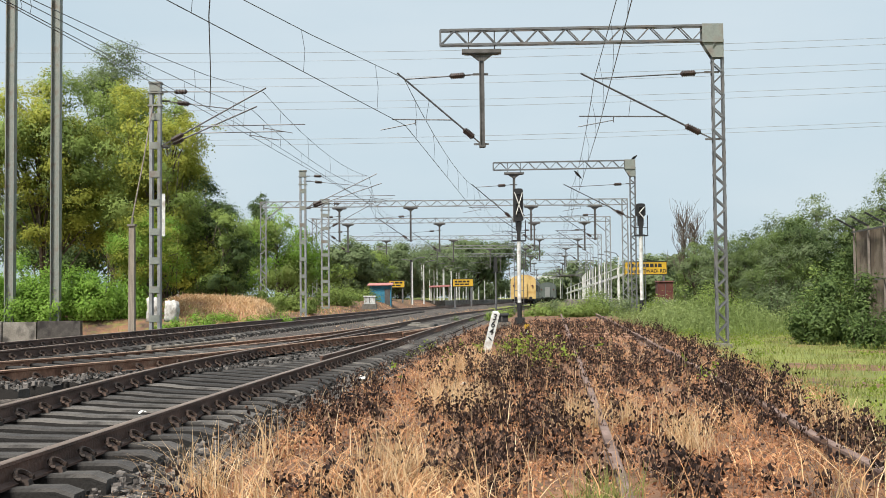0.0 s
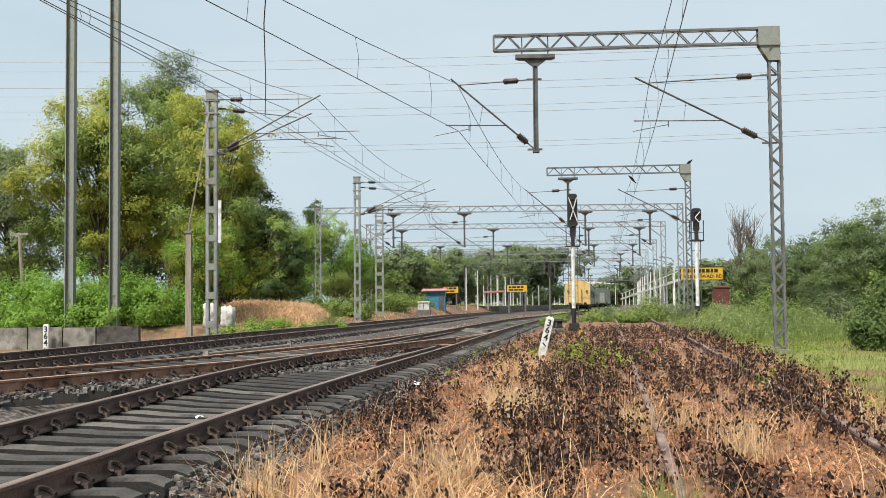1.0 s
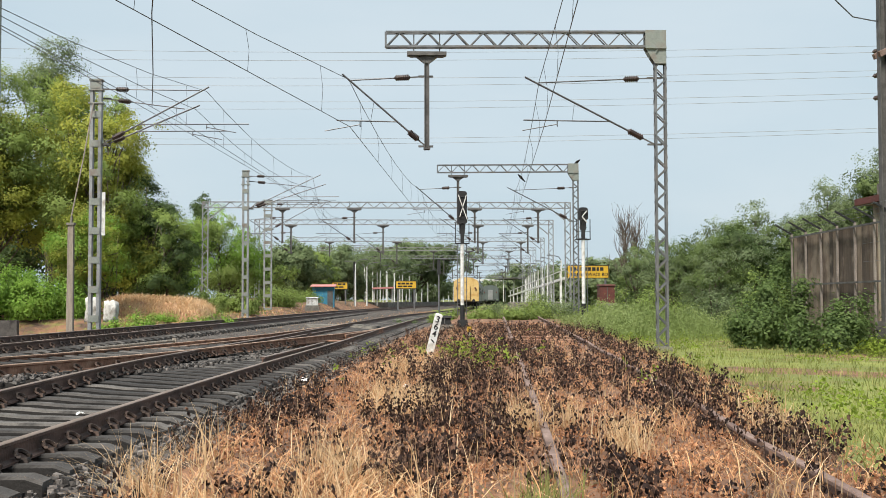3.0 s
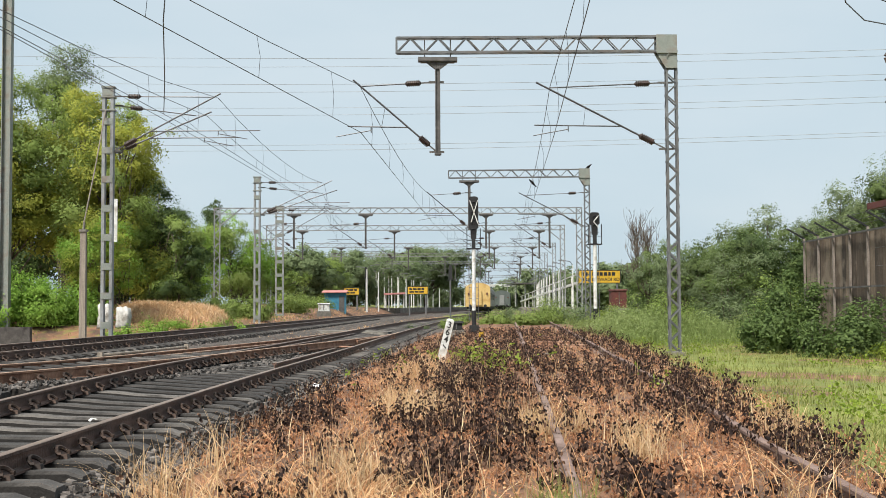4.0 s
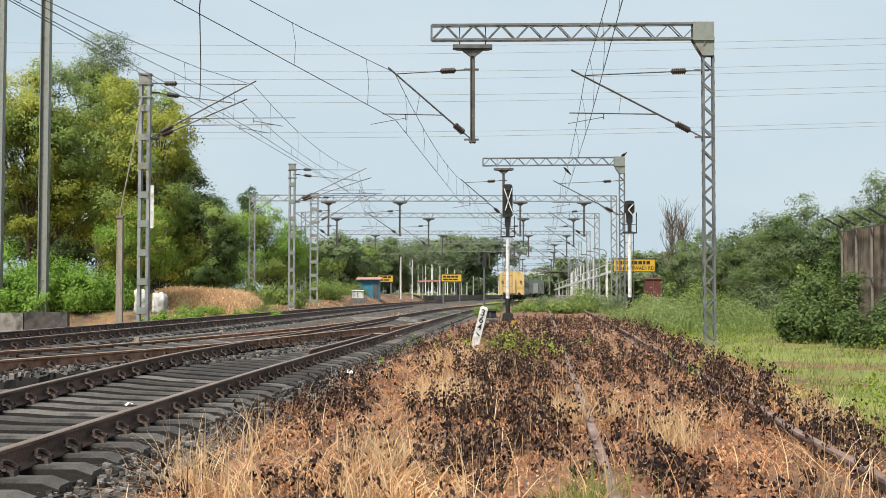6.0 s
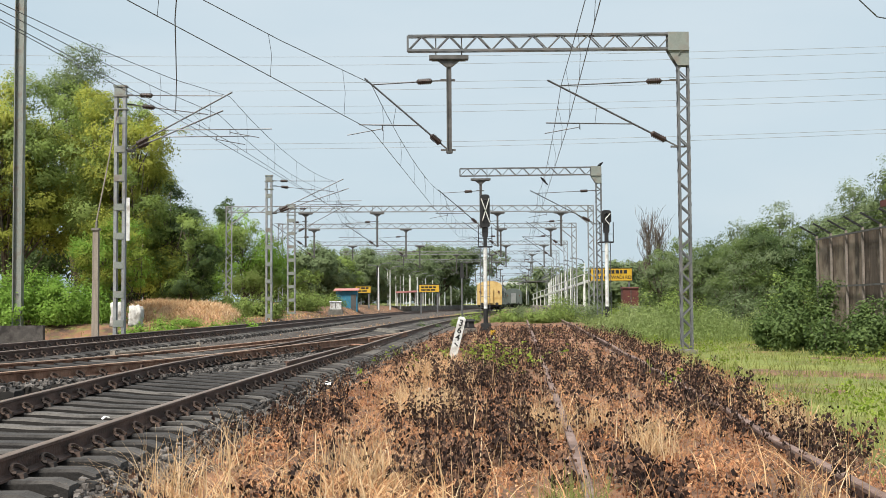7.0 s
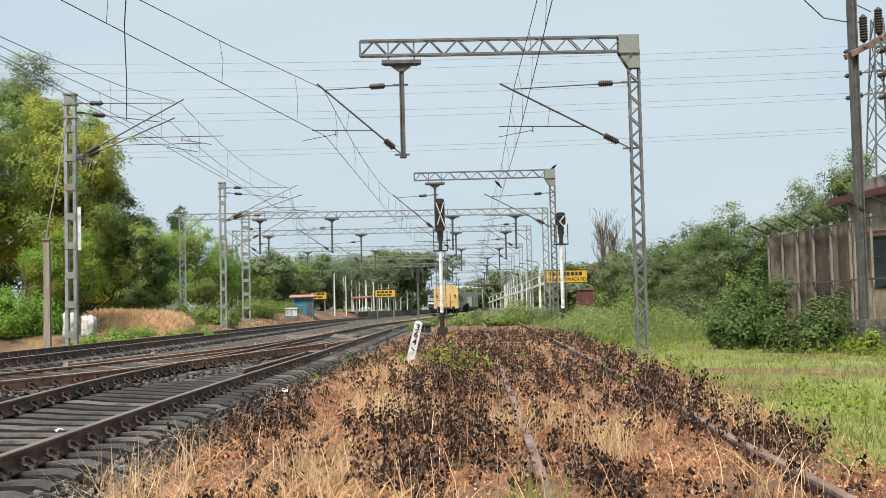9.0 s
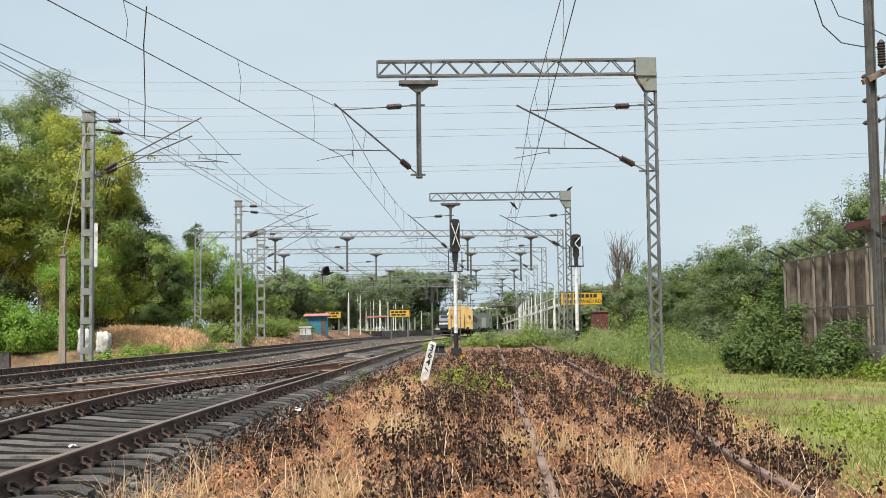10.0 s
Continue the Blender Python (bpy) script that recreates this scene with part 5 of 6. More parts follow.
def make_verge():
    """Grass and dry growth on the far side of the main line, and the dry mound."""
    xy = inside(25000, -26, 6, 28, 110, lambda x, y: (1.0 if y > 43.5 else 0.45) if -16 < x - line_main(y) < -2.6 and noise.noise((x * 0.5, y * 0.5, 11)) > -0.12 else 0.0)
    z = heights(xy)
    n = len(xy)
    stuff("verge_grass", blades_mesh("verge_grass", np.column_stack([xy, z - 0.01]), rng.uniform(0.06, 0.24, n), rng.uniform(0.1, 0.8, n), 0.025, M["grass"]), "green verge grass beyond the main line", "grass")
    g = Geo()
    nx, ny = 40, 16
    for j in range(ny + 1):
        for i in range(nx + 1):
            u, v = i / nx * 2 - 1, j / ny * 2 - 1
            e = (1 - abs(u) ** 5) * (1 - abs(v) ** 2.2)
            g.v.append((-9.95 + u * 2.4, 52.5 + v * 2.2, -0.05 + 1.3 * e ** 0.3 * (0.92 - 0.1 * u) + 0.22 * noise.noise((u * 3, v * 2, 0)) * e))
    g.f = [(j * (nx + 1) + i, j * (nx + 1) + i + 1, (j + 1) * (nx + 1) + i + 1, (j + 1) * (nx + 1) + i) for j in range(ny) for i in range(nx)]
    g.m = [0] * len(g.f)
    tagged(smooth(new("soil_mound", g.mesh("soil_mound", M["bank"]))), "low mound of reddish soil under dry grass", "mound", kind="structure")
    n = 11000
    u, v = rng.uniform(-0.99, 0.99, n), rng.uniform(-0.98, 0.6, n)
    e = (1 - np.abs(u) ** 5) * (1 - np.abs(v) ** 2.2)
    base = np.column_stack([-9.95 + u * 2.4, 52.5 + v * 2.2, -0.07 + 1.3 * e ** 0.3 * (0.92 - 0.1 * u)])
    stuff("mound_grass", blades_mesh("mound_grass", base, rng.uniform(0.06, 0.34, n) * rng.uniform(0.5, 1.2, n), rng.uniform(0.2, 1.2, n), 0.022, M["straw_pale"]), "dry tan grass covering the mound", "dry grass")
    xy = inside(22000, -12, 9, 40, 140, lambda x, y: 0.9 if -4.2 < x - line_main(y) < -2.0 or (1.6 < x - line_main(y) < 3.6 and noise.noise((x, y * 0.2, 3)) > -0.25) else 0.0)
    z = heights(xy)
    stuff("trackside_straw", blades_mesh("trackside_straw", np.column_stack([xy, z]), rng.uniform(0.05, 0.2, len(xy)), rng.uniform(0.2, 1.0, len(xy)), 0.03, M["straw"]), "short dry grass beside the main line", "dry grass")


def make_stones():
    """Loose ballast stones, uneven pebbles of eight corners."""
    spots = []
    for line, z, half, n, y0, y1 in ((line_near, -0.27, 2.35, 8000, 6, 40), (line_main, 0.03, 2.0, 3000, 15, 45), (line_cross, -0.04, 1.7, 4200, 11.5, 34)):
        y = y0 * (y1 / y0) ** rng.random(n)
        off = rng.uniform(-half, half, n)
        for a, b in zip(off, y):
            if line is line_near and abs(a) < 1.4:
                continue
            zz = z - max(0, abs(a) - half + 0.35) * 0.4 + (cant_near(b) * 1.1 if line is line_near and a < 0 else 0)
            if line is line_cross:
                zz = z_cross(b) - 0.23 + 0.08 * (1 - step(16, 20, b))
            spots.append((line(b) + a, b, zz))
    for b in 6.5 * (30 / 6.5) ** rng.random(2600):
        a = rng.uniform(1.3, 2.2)
        spots.append((line_near(b) + a, b, max(z_ground(line_near(b) + a, b), -0.24 - (a - 1.3) * 0.25)))
    c = np.array(spots)
    cube = np.array([(-1, -1, -1), (1, -1, -1), (1, 1, -1), (-1, 1, -1), (-1, -1, 1), (1, -1, 1), (1, 1, 1), (-1, 1, 1)]) * 0.5
    n = len(c)
    s = rng.uniform(0.02, 0.052, (n, 1, 1))
    v = cube[None] * s * rng.uniform(0.6, 1.3, (n, 1, 3)) + rng.normal(size=(n, 8, 3)) * s * 0.16
    a = rng.uniform(0, 6.28, n)
    rx = v[:, :, 0] * np.cos(a)[:, None] - v[:, :, 1] * np.sin(a)[:, None]
    ry = v[:, :, 0] * np.sin(a)[:, None] + v[:, :, 1] * np.cos(a)[:, None]
    v = np.stack([rx, ry, v[:, :, 2]], 2) + c[:, None, :]
    f = np.array([(3, 2, 1, 0), (4, 5, 6, 7), (0, 1, 5, 4), (1, 2, 6, 5), (2, 3, 7, 6), (3, 0, 4, 7)])
    faces = (np.arange(n)[:, None, None] * 8 + f[None]).reshape(-1, 4)
    me = bpy.data.meshes.new("ballast_stones")
    me.from_pydata(v.reshape(-1, 3).tolist(), [], faces.tolist())
    me.materials.append(M["stone"])
    stuff("ballast_stones", me, "loose grey-brown crushed stones between the sleepers", "ballast stones")


make_straw()
make_long_grass()
make_tufts()
make_litter()
make_weeds()
make_green_weeds()
make_lawn()
make_feather_grass()
make_verge()
make_stones()


# ---- signals ----
def make_signal(x, y, head, strokes, label, post_top, z0):
    t = thing("signal", label, "railway signal", (x, y, z0))
    g = Geo()
    g.tube([(0, 0, -0.2), (0, 0, 0.55)], 0.085, 12)
    g.box(-0.2, 0.2, -0.2, 0.2, -0.3, 0.0, 0.03)
    part("base", g, M["black"], t, "black-painted foot of the post")
    g = Geo()
    g.tube([(0, 0, 0.55), (0, 0, post_top)], 0.07, 12)
    part("post", g, M["white"], t, "white-painted post")
    for name, p, q, w, hh in (("platform_bar", (-0.27, -0.05, 0), (0.27, -0.05, 0), 0.07, 0.04), ("platform_bar", (-0.27, 0.25, 0), (0.27, 0.25, 0), 0.05, 0.04), ("guard_post", (0.25, -0.05, 0), (0.25, -0.05, 0.75), 0.03, 0.03),
                              ("guard_post", (-0.25, -0.05, 0), (-0.25, -0.05, 0.75), 0.03, 0.03), ("neck", (0, 0, 0), (0, 0, 0.4), 0.13, 0.13), ("guard_rail", (-0.25, -0.05, 0.3), (0.25, -0.05, 0.3), 0.02, 0.02)):
        g = Geo()
        g.bar((p[0], p[1], p[2] + post_top), (q[0], q[1], q[2] + post_top), w, hh)
        part(name, g, M["black"], t)
    h0 = post_top + 0.35
    g = Geo()
    n = 8
    ring = [(0.18 * math.copysign(abs(math.cos(a)) ** 0.5, math.cos(a)), 0.18 * math.sin(a) ** 0.6) for a in [math.pi * k / n for k in range(n + 1)]]
    outline = [(px, h0 + head - 0.18 + pz) for px, pz in ring] + [(-0.18, h0 + 0.42), (-0.11, h0 + 0.36), (-0.1, h0), (0.1, h0), (0.11, h0 + 0.36), (0.18, h0 + 0.42)]
    k = len(outline)
    g.add([(a, -0.06, b) for a, b in outline] + [(a, 0.12, b) for a, b in outline], [tuple(reversed(range(k))), tuple(range(k, 2 * k))] + [(i, (i + 1) % k, (i + 1) % k + k, i + k) for i in range(k)])
    hd = part("signal_head", g, M["black"], t, "black backboard with hooded lenses")
    for i in range(int(head / 0.36)):
        g = Geo()
        zc = h0 + 0.3 + i * 0.33
        g.tube([(0.1 * math.cos(a), -0.10, zc + 0.1 * math.sin(a)) for a in np.linspace(-0.3, math.pi + 0.3, 9)], 0.018, 4)
        g.tube([(0, -0.062, zc), (0, -0.075, zc)], 0.085, 12)
        part("lens_hood", g, M["black"], hd)
    for (a, b), (c, d) in strokes:
        g = Geo()
        g.bar((a, -0.125, h0 + b), (c, -0.125, h0 + d), 0.03, 0.012, up=(0, 1, 0))
        part("cross_slat", g, M["white"], hd, "white slat of the out-of-use cross")
    g = Geo()
    for i in range(9):
        g.bar((-0.17, 0.16, 0.6 + i * 0.4), (0.17, 0.16, 0.6 + i * 0.4), 0.02)
    for s in (-1, 1):
        g.bar((s * 0.17, 0.16, 0.2), (s * 0.17, 0.16, post_top), 0.025)
    part("ladder", g, M["galv"], t)
    return t


make_signal(2.82, 44, 1.6, [((-0.15, 1.45), (0.17, 0.55)), ((0.15, 1.45), (-0.1, 0.62))], "black colour-light signal on white post, crossed out of use", 2.85, 0.35)
make_signal(7.36, 44, 0.85, [((0.13, 0.72), (-0.06, 0.5)), ((-0.06, 0.5), (0.14, 0.25))], "short black signal on white post with a white mark", 2.95, 0.4)


def make_far_signal(x, y, h, label):
    t = thing("signal", label, "railway signal", (x, y, 0))
    g = Geo()
    g.tube([(0, 0, 0), (0, 0, h - 1.0)], 0.07, 8)
    part("post", g, M["galv"], t)
    g = Geo()
    g.box(-0.16, 0.16, -0.08, 0.1, h - 1.2, h, 0.05)
    g.bar((-0.3, 0, h - 1.25), (0.3, 0, h - 1.25), 0.06)
    part("signal_head", g, M["black"], t)
    return t


make_far_signal(4.2, 95, 4.4, "small black signal on grey post near the platforms")
make_far_signal(-3.5, 130, 5.4, "small black signal on grey post by the platform")


# ---- marker posts and small things ----
def text_mesh(body, size, depth=0.004):
    cu = bpy.data.curves.new("digits", "FONT")
    cu.body, cu.size, cu.align_x, cu.align_y, cu.extrude, cu.offset = body, size, "CENTER", "CENTER", depth, size * 0.015
    ob = bpy.data.objects.new("digits", cu)
    scene.collection.objects.link(ob)
    me = bpy.data.meshes.new_from_object(ob.evaluated_get(bpy.context.evaluated_depsgraph_get()))
    bpy.data.objects.remove(ob)
    me.materials.clear()
    me.materials.append(M["black"])
    return me


def make_km_post(x, y, z, h, w, lean, size, label):
    t = thing("kilometre_post", label, "marker post", (x, y, z))
    t.matrix_world = pose(x, y, z, 0, lean, 0)
    g = Geo()
    g.hexa([(-w / 2, -0.05, -0.3), (w / 2, -0.05, -0.3), (w / 2, 0.05, -0.3), (-w / 2, 0.05, -0.3), (-w / 2, -0.05, h), (w / 2, -0.05, h), (w / 2, 0.05, h), (-w / 2, 0.05, h)])
    g.add([(-w / 2, -0.05, h), (w / 2, -0.05, h), (w / 2, 0.05, h), (-w / 2, 0.05, h), (-w / 4, -0.02, h + 0.03), (w / 4, -0.02, h + 0.03), (w / 4, 0.02, h + 0.03), (-w / 4, 0.02, h + 0.03)],
          [(0, 1, 5, 4), (1, 2, 6, 5), (2, 3, 7, 6), (3, 0, 4, 7), (4, 5, 6, 7)])
    part("slab", g, M["white"], t)
    for i, ch in enumerate("364"):
        d = part("digit", text_mesh(ch, size), None, t, "black painted numeral")
        d.matrix_basis = pose(0, -0.055, h - size * 0.55 - i * size * 0.82, 90, 0, 0)
    g = Geo()
    zb = h - size * 0.45 - 3 * size * 0.82
    g.bar((-size * 0.2, -0.054, zb + size * 0.1), (size * 0.22, -0.054, zb - size * 0.22), size * 0.14, 0.008, up=(0, 1, 0))
    part("stroke", g, M["black"], t, "black painted stroke")


make_km_post(0.95, 25, 0.14, 0.64, 0.16, 14, 0.19, "tilted white concrete slab with black numerals in dry grass")
make_km_post(-16.45, 42.6, -0.35, 0.82, 0.2, 0, 0.3, "white upright slab with black numerals before the wall")


def make_small_post():
    t = thing("marker_post", "short white post with a yellow plate", "marker post", (2.42, 34.5, z_ground(2.42, 34.5)))
    g = Geo()
    g.box(-0.045, 0.045, -0.03, 0.03, -0.2, 0.28, 0.006)
    part("post", g, M["white"], t)
    g = Geo()
    g.box(-0.075, 0.075, -0.045, -0.031, 0.14, 0.29, 0.004)
    part("plate", g, M["yellow"], t, "yellow enamel plate")


make_small_post()


def make_box(name, label, category, x, y, z, sx, sy, sz, m, lid=None):
    t = thing(name, label, category, (x, y, z))
    g = Geo()
    g.box(-sx / 2, sx / 2, -sy / 2, sy / 2, 0, sz, 0.01)
    part("body", g, m, t)
    g = Geo()
    g.box(-sx / 2 - 0.05, sx / 2 + 0.05, -sy / 2 - 0.05, sy / 2 + 0.05, sz, sz + 0.07, 0.03)
    part("lid", g, lid or m, t)
    g = Geo()
    g.box(-sx / 2 - 0.1, sx / 2 + 0.1, -sy / 2 - 0.1, sy / 2 + 0.1, -0.4, 0.0)
    part("plinth", g, M["concrete"], t)
    g = Geo()
    g.box(-0.02, 0.02, -sy / 2 - 0.02, -sy / 2 + 0.006, sz * 0.15, sz * 0.9)
    part("door_gap", g, M["darksteel"], t)
    return t


make_box("relay_cabinet", "pale grey trackside cabinet on a dark plinth", "cabinet", -5.6, 90, 0.75, 0.85, 0.7, 0.55, M["white"])
make_box("point_machine", "dark trackside box near the signal foot", "point machine", 2.1, 43, 0.2, 0.45, 0.4, 0.25, M["black"])
make_box("relay_box", "dark red-brown steel trackside box among shrubs", "cabinet", 13.05, 70, 0.9, 0.92, 0.8, 1.05, M["redbrown"])


def make_trash(x, y, z, s, label):
    g = Geo()
    r = np.random.default_rng(int(abs(x * 100)))
    pts = []
    for i in range(7):
        for j in range(5):
            pts.append(((i / 6 - 0.5) * s, (j / 4 - 0.5) * s * 0.7, s * (0.25 * (1 - abs(i / 3 - 1)) + 0.12 * r.random())))
    g.add(pts, [(j + i * 5, j + 1 + i * 5, j + 1 + (i + 1) * 5, j + (i + 1) * 5) for i in range(6) for j in range(4)])
    ob = new("litter", g.mesh("litter", M["white"]))
    ob.matrix_world = pose(x, y, z, 8, -6, r.uniform(0, 180))
    tagged(ob, label, "litter")


make_trash(-3.32, 13.1, -0.17, 0.09, "crumpled white plastic scrap lying between the rails")
make_trash(-1.25, 18.3, -0.16, 0.14, "crumpled white plastic scrap on the ballast shoulder")
make_trash(2.45, 19.5, 0.25, 0.1, "white scrap caught in the weeds")
make_trash(0.25, 15.0, -0.02, 0.08, "small white scrap in the dead weeds")


def make_point_lever():
    t = thing("point_rod", "pale rusty point rod with cranks along the crossover", "point rod", (0, 0, 0))
    g = Geo()
    p0, p1 = (line_cross(22.5) - 0.95, 22.5, z_cross(22) + 0.02), (line_cross(27) - 1.0, 27, z_cross(27) + 0.04)
    g.tube([p0, p1], 0.028, 7)
    part("rod", g, M["wood"], t)
    for p in (p0, p1):
        g = Geo()
        g.box(p[0] - 0.06, p[0] + 0.06, p[1] - 0.06, p[1] + 0.06, p[2] - 0.2, p[2] + 0.06, 0.015)
        part("crank", g, M["wood"], t)


make_point_lever()


def make_slab(x, y, z, sx, sy, sz, rz, label, m):
    g = Geo()
    g.box(-sx / 2, sx / 2, -sy / 2, sy / 2, 0, sz, 0.02)
    ob = new("concrete_slab", g.mesh("concrete_slab", m))
    ob.matrix_world = pose(x, y, z, 0, 0, rz)
    tagged(ob, label, "slab")


make_slab(-2.3, 52, -0.12, 2.6, 1.2, 0.16, 4, "pale broken concrete slab between the tracks", M["concrete"])
make_slab(-1.0, 50.5, -0.14, 1.4, 0.9, 0.14, -12, "pale broken concrete slab between the tracks", M["concrete"])
make_slab(line_siding(33), 33, z_ground(line_siding(33), 33) - 0.02, 1.5, 1.0, 0.1, 3, "rusty plate lying across the siding", M["rust"])
make_slab(line_siding(30.2), 30.2, z_ground(line_siding(30.2), 30.2) - 0.06, 1.6, 0.3, 0.16, 2, "rusty steel beam lying across the siding", M["rust"])
make_slab(line_siding(35.8), 35.8, z_ground(line_siding(35.8), 35.8) - 0.06, 1.5, 0.3, 0.16, 2, "rusty steel beam lying across the siding", M["rust"])


# ---- left boundary ----
def h_section(g, a, b, z0, z1, w=0.03):
    """A rolled H profile standing upright: flanges at x = -a and a."""
    sec = [(-a, -b), (-a + w, -b), (-a + w, -w / 2), (a - w, -w / 2), (a - w, -b), (a, -b), (a, b), (a - w, b), (a - w, w / 2), (-a + w, w / 2), (-a + w, b), (-a, b)]
    k = len(sec)
    g.add([(p, q, z0) for p, q in sec] + [(p, q, z1) for p, q in sec], [tuple(reversed(range(k))), tuple(range(k, 2 * k))] + [(i, (i + 1) % k, (i + 1) % k + k, i + k) for i in range(k)])


def make_h_pole(x, y, top, z0, label):
    t = thing("steel_pole", label, "pole", (x, y, z0), group="tall poles")
    g = Geo()
    h_section(g, 0.17, 0.16, -0.3, top)
    part("shaft", g, M["plate"], t)
    g = Geo()
    g.box(-0.4, 0.4, -0.4, 0.4, -0.6, 0.05, 0.05)
    part("footing", g, M["concrete"], t)
    return t


make_h_pole(-16.45, 45, 15.5, 0.25, "tall grey H-section steel pole behind the wall")
make_h_pole(-14.72, 45, 15.5, 0.25, "tall grey H-section steel pole behind the wall")


def make_low_wall():
    t = thing("low_wall", "low stained concrete wall at the edge of the line", "wall", (0, 0, 0), kind="structure")
    x = -18.6
    for i, w in enumerate((1.35, 1.3, 1.25, 1.6)):
        g = Geo()
        g.box(x, x + w - 0.03, 42.9, 43.2, -0.6, 0.36 + (0.03 if i % 2 else 0), 0.015)
        part("wall_panel", g, M["sleeper"] if i == 3 else M["concrete"], t)
        x += w


make_low_wall()


def make_guy_post():
    t = thing("anchor_post", "weathered square post with a pale guy rope to the mast", "post", (-9.85, 37.5, 0))
    g = Geo()
    g.hexa([(-0.1, -0.1, -0.3), (0.1, -0.1, -0.3), (0.1, 0.1, -0.3), (-0.1, 0.1, -0.3), (-0.085, -0.085, 3.45), (0.085, -0.085, 3.45), (0.085, 0.085, 3.45), (-0.085, 0.085, 3.45)])
    part("post", g, M["wood"], t)
    g = Geo()
    g.box(-0.12, 0.12, -0.12, 0.12, 3.45, 3.52)
    g.tube([(0, 0, 3.52), (0.02, 0, 3.75)], 0.04, 6)
    part("cap", g, M["concrete"], t)
    g = Geo()
    g.tube([(0.0, 0, 3.7), (0.2, 0.6, 5.6), (0.33, 1.3, 7.5)], 0.022, 6)
    part("guy_rope", g, M["post"], t, "pale guy rope")


make_guy_post()


def make_boulder(x, y, z, sx, sy, sz, seed, label):
    bm = bmesh.new()
    bmesh.ops.create_icosphere(bm, subdivisions=3, radius=1.0)
    for v in bm.verts:
        v.co = v.co / (abs(v.co.x) ** 5 + abs(v.co.y) ** 5 + abs(v.co.z) ** 5) ** 0.2
        k = 0.8 + 0.2 * noise.noise(v.co * 1.7 + Vector((seed, 0, 0))) + 0.3 * noise.noise(v.co * 5)
        v.co = Vector((v.co.x * sx * k, v.co.y * sy * k, max(-0.6, v.co.z * k) * sz))
    me = bpy.data.meshes.new("painted_boulder")
    bm.to_mesh(me)
    bm.free()
    me.materials.append(M["limewash"])
    ob = smooth(new("painted_boulder", me))
    ob.matrix_world = pose(x, y, z)
    tagged(ob, label, "boulder")


make_boulder(-10.9, 44.6, 0.66, 0.3, 0.28, 0.62, 2, "stained whitewashed boulder beside the mast")
make_boulder(-10.2, 44.5, 0.62, 0.3, 0.28, 0.54, 7, "stained whitewashed boulder beside the mast")


def make_crooked_post():
    t = thing("old_post", "leaning weathered post with a cross-arm among shrubs", "post", (-19.9, 48.5, 0.3))
    g = Geo()
    g.tube([(0.35, 0, 0), (0.12, 0, 2.2), (0, 0, 3.9)], 0.09, 7, 0.7)
    g.bar((-0.35, 0, 3.85), (0.4, 0, 3.9), 0.1)
    part("post", g, M["wood"], t)


make_crooked_post()


# ---- right boundary: fence, hut, switch pole, pylon ----
def make_fence():
    t = thing("yard_fence", "weathered brown sheet fence with pale posts and angled dark arms", "fence", (0, 0, 0))
    x0, y0, x1, y1, h = 13.4, 38.4, 12.85, 26.5, 3.22
    n = 8
    for i in range(n + 1):
        k = i / n
        x, y = lerp(x0, x1, k), lerp(y0, y1, k)
        g = Geo()
        g.box(x - 0.09, x - 0.03, y - 0.03, y + 0.03, -0.4, h)
        p = part("post", g, M["post"], t)
        g = Geo()
        g.bar((x - 0.06, y, h), (x - 0.62, y, h + 0.32), 0.05)
        part("arm", g, M["black"], p, "dark angled barbed-wire arm")
    for i in range(n):
        for j in range(5):
            if i * 5 + j > 24:
                continue
            a, b = (i + j / 5) / n, (i + (j + 1) / 5) / n
            g = Geo()
            xa, ya, xb, yb = lerp(x0, x1, a), lerp(y0, y1, a) - 0.01, lerp(x0, x1, b), lerp(y0, y1, b) + 0.01
            top = h - 0.08 + 0.05 * noise.noise((i, j, 2))
            off = 0.015 * (j % 2)
            g.hexa([(xa + off, ya, -0.3), (xa + off, yb, -0.3), (xa + 0.03 + off, yb, -0.3), (xa + 0.03 + off, ya, -0.3), (xa + off, ya, top), (xa + off, yb, top), (xa + 0.03 + off, yb, top), (xa + 0.03 + off, ya, top)])
            part("sheet", g, M["fence"], t)
    for z in (0.35, 0.95, 2.1, 2.6):
        g = Geo()
        g.tube([(lerp(x0, x1, 0.55) - 0.06, lerp(y0, y1, 0.55), z), (x1 - 0.06, y1, z)], 0.005, 4)
        part("strand", g, M["wire"], t)
    for z in (1.55, 3.1):
        g = Geo()
        g.bar((x0 - 0.12, y0, z), (x1 - 0.12, y1, z), 0.05)
        part("rail", g, M["darksteel"], t)
    for dx, dz in ((0.2, 0.08), (0.38, 0.18), (0.56, 0.29)):
        g = Geo()
        g.tube([(x0 - 0.06 - dx, y0, h + dz), (x1 - 0.06 - dx, y1, h + dz)], 0.006, 4)
        part("barbed_wire", g, M["wire"], t)


make_fence()


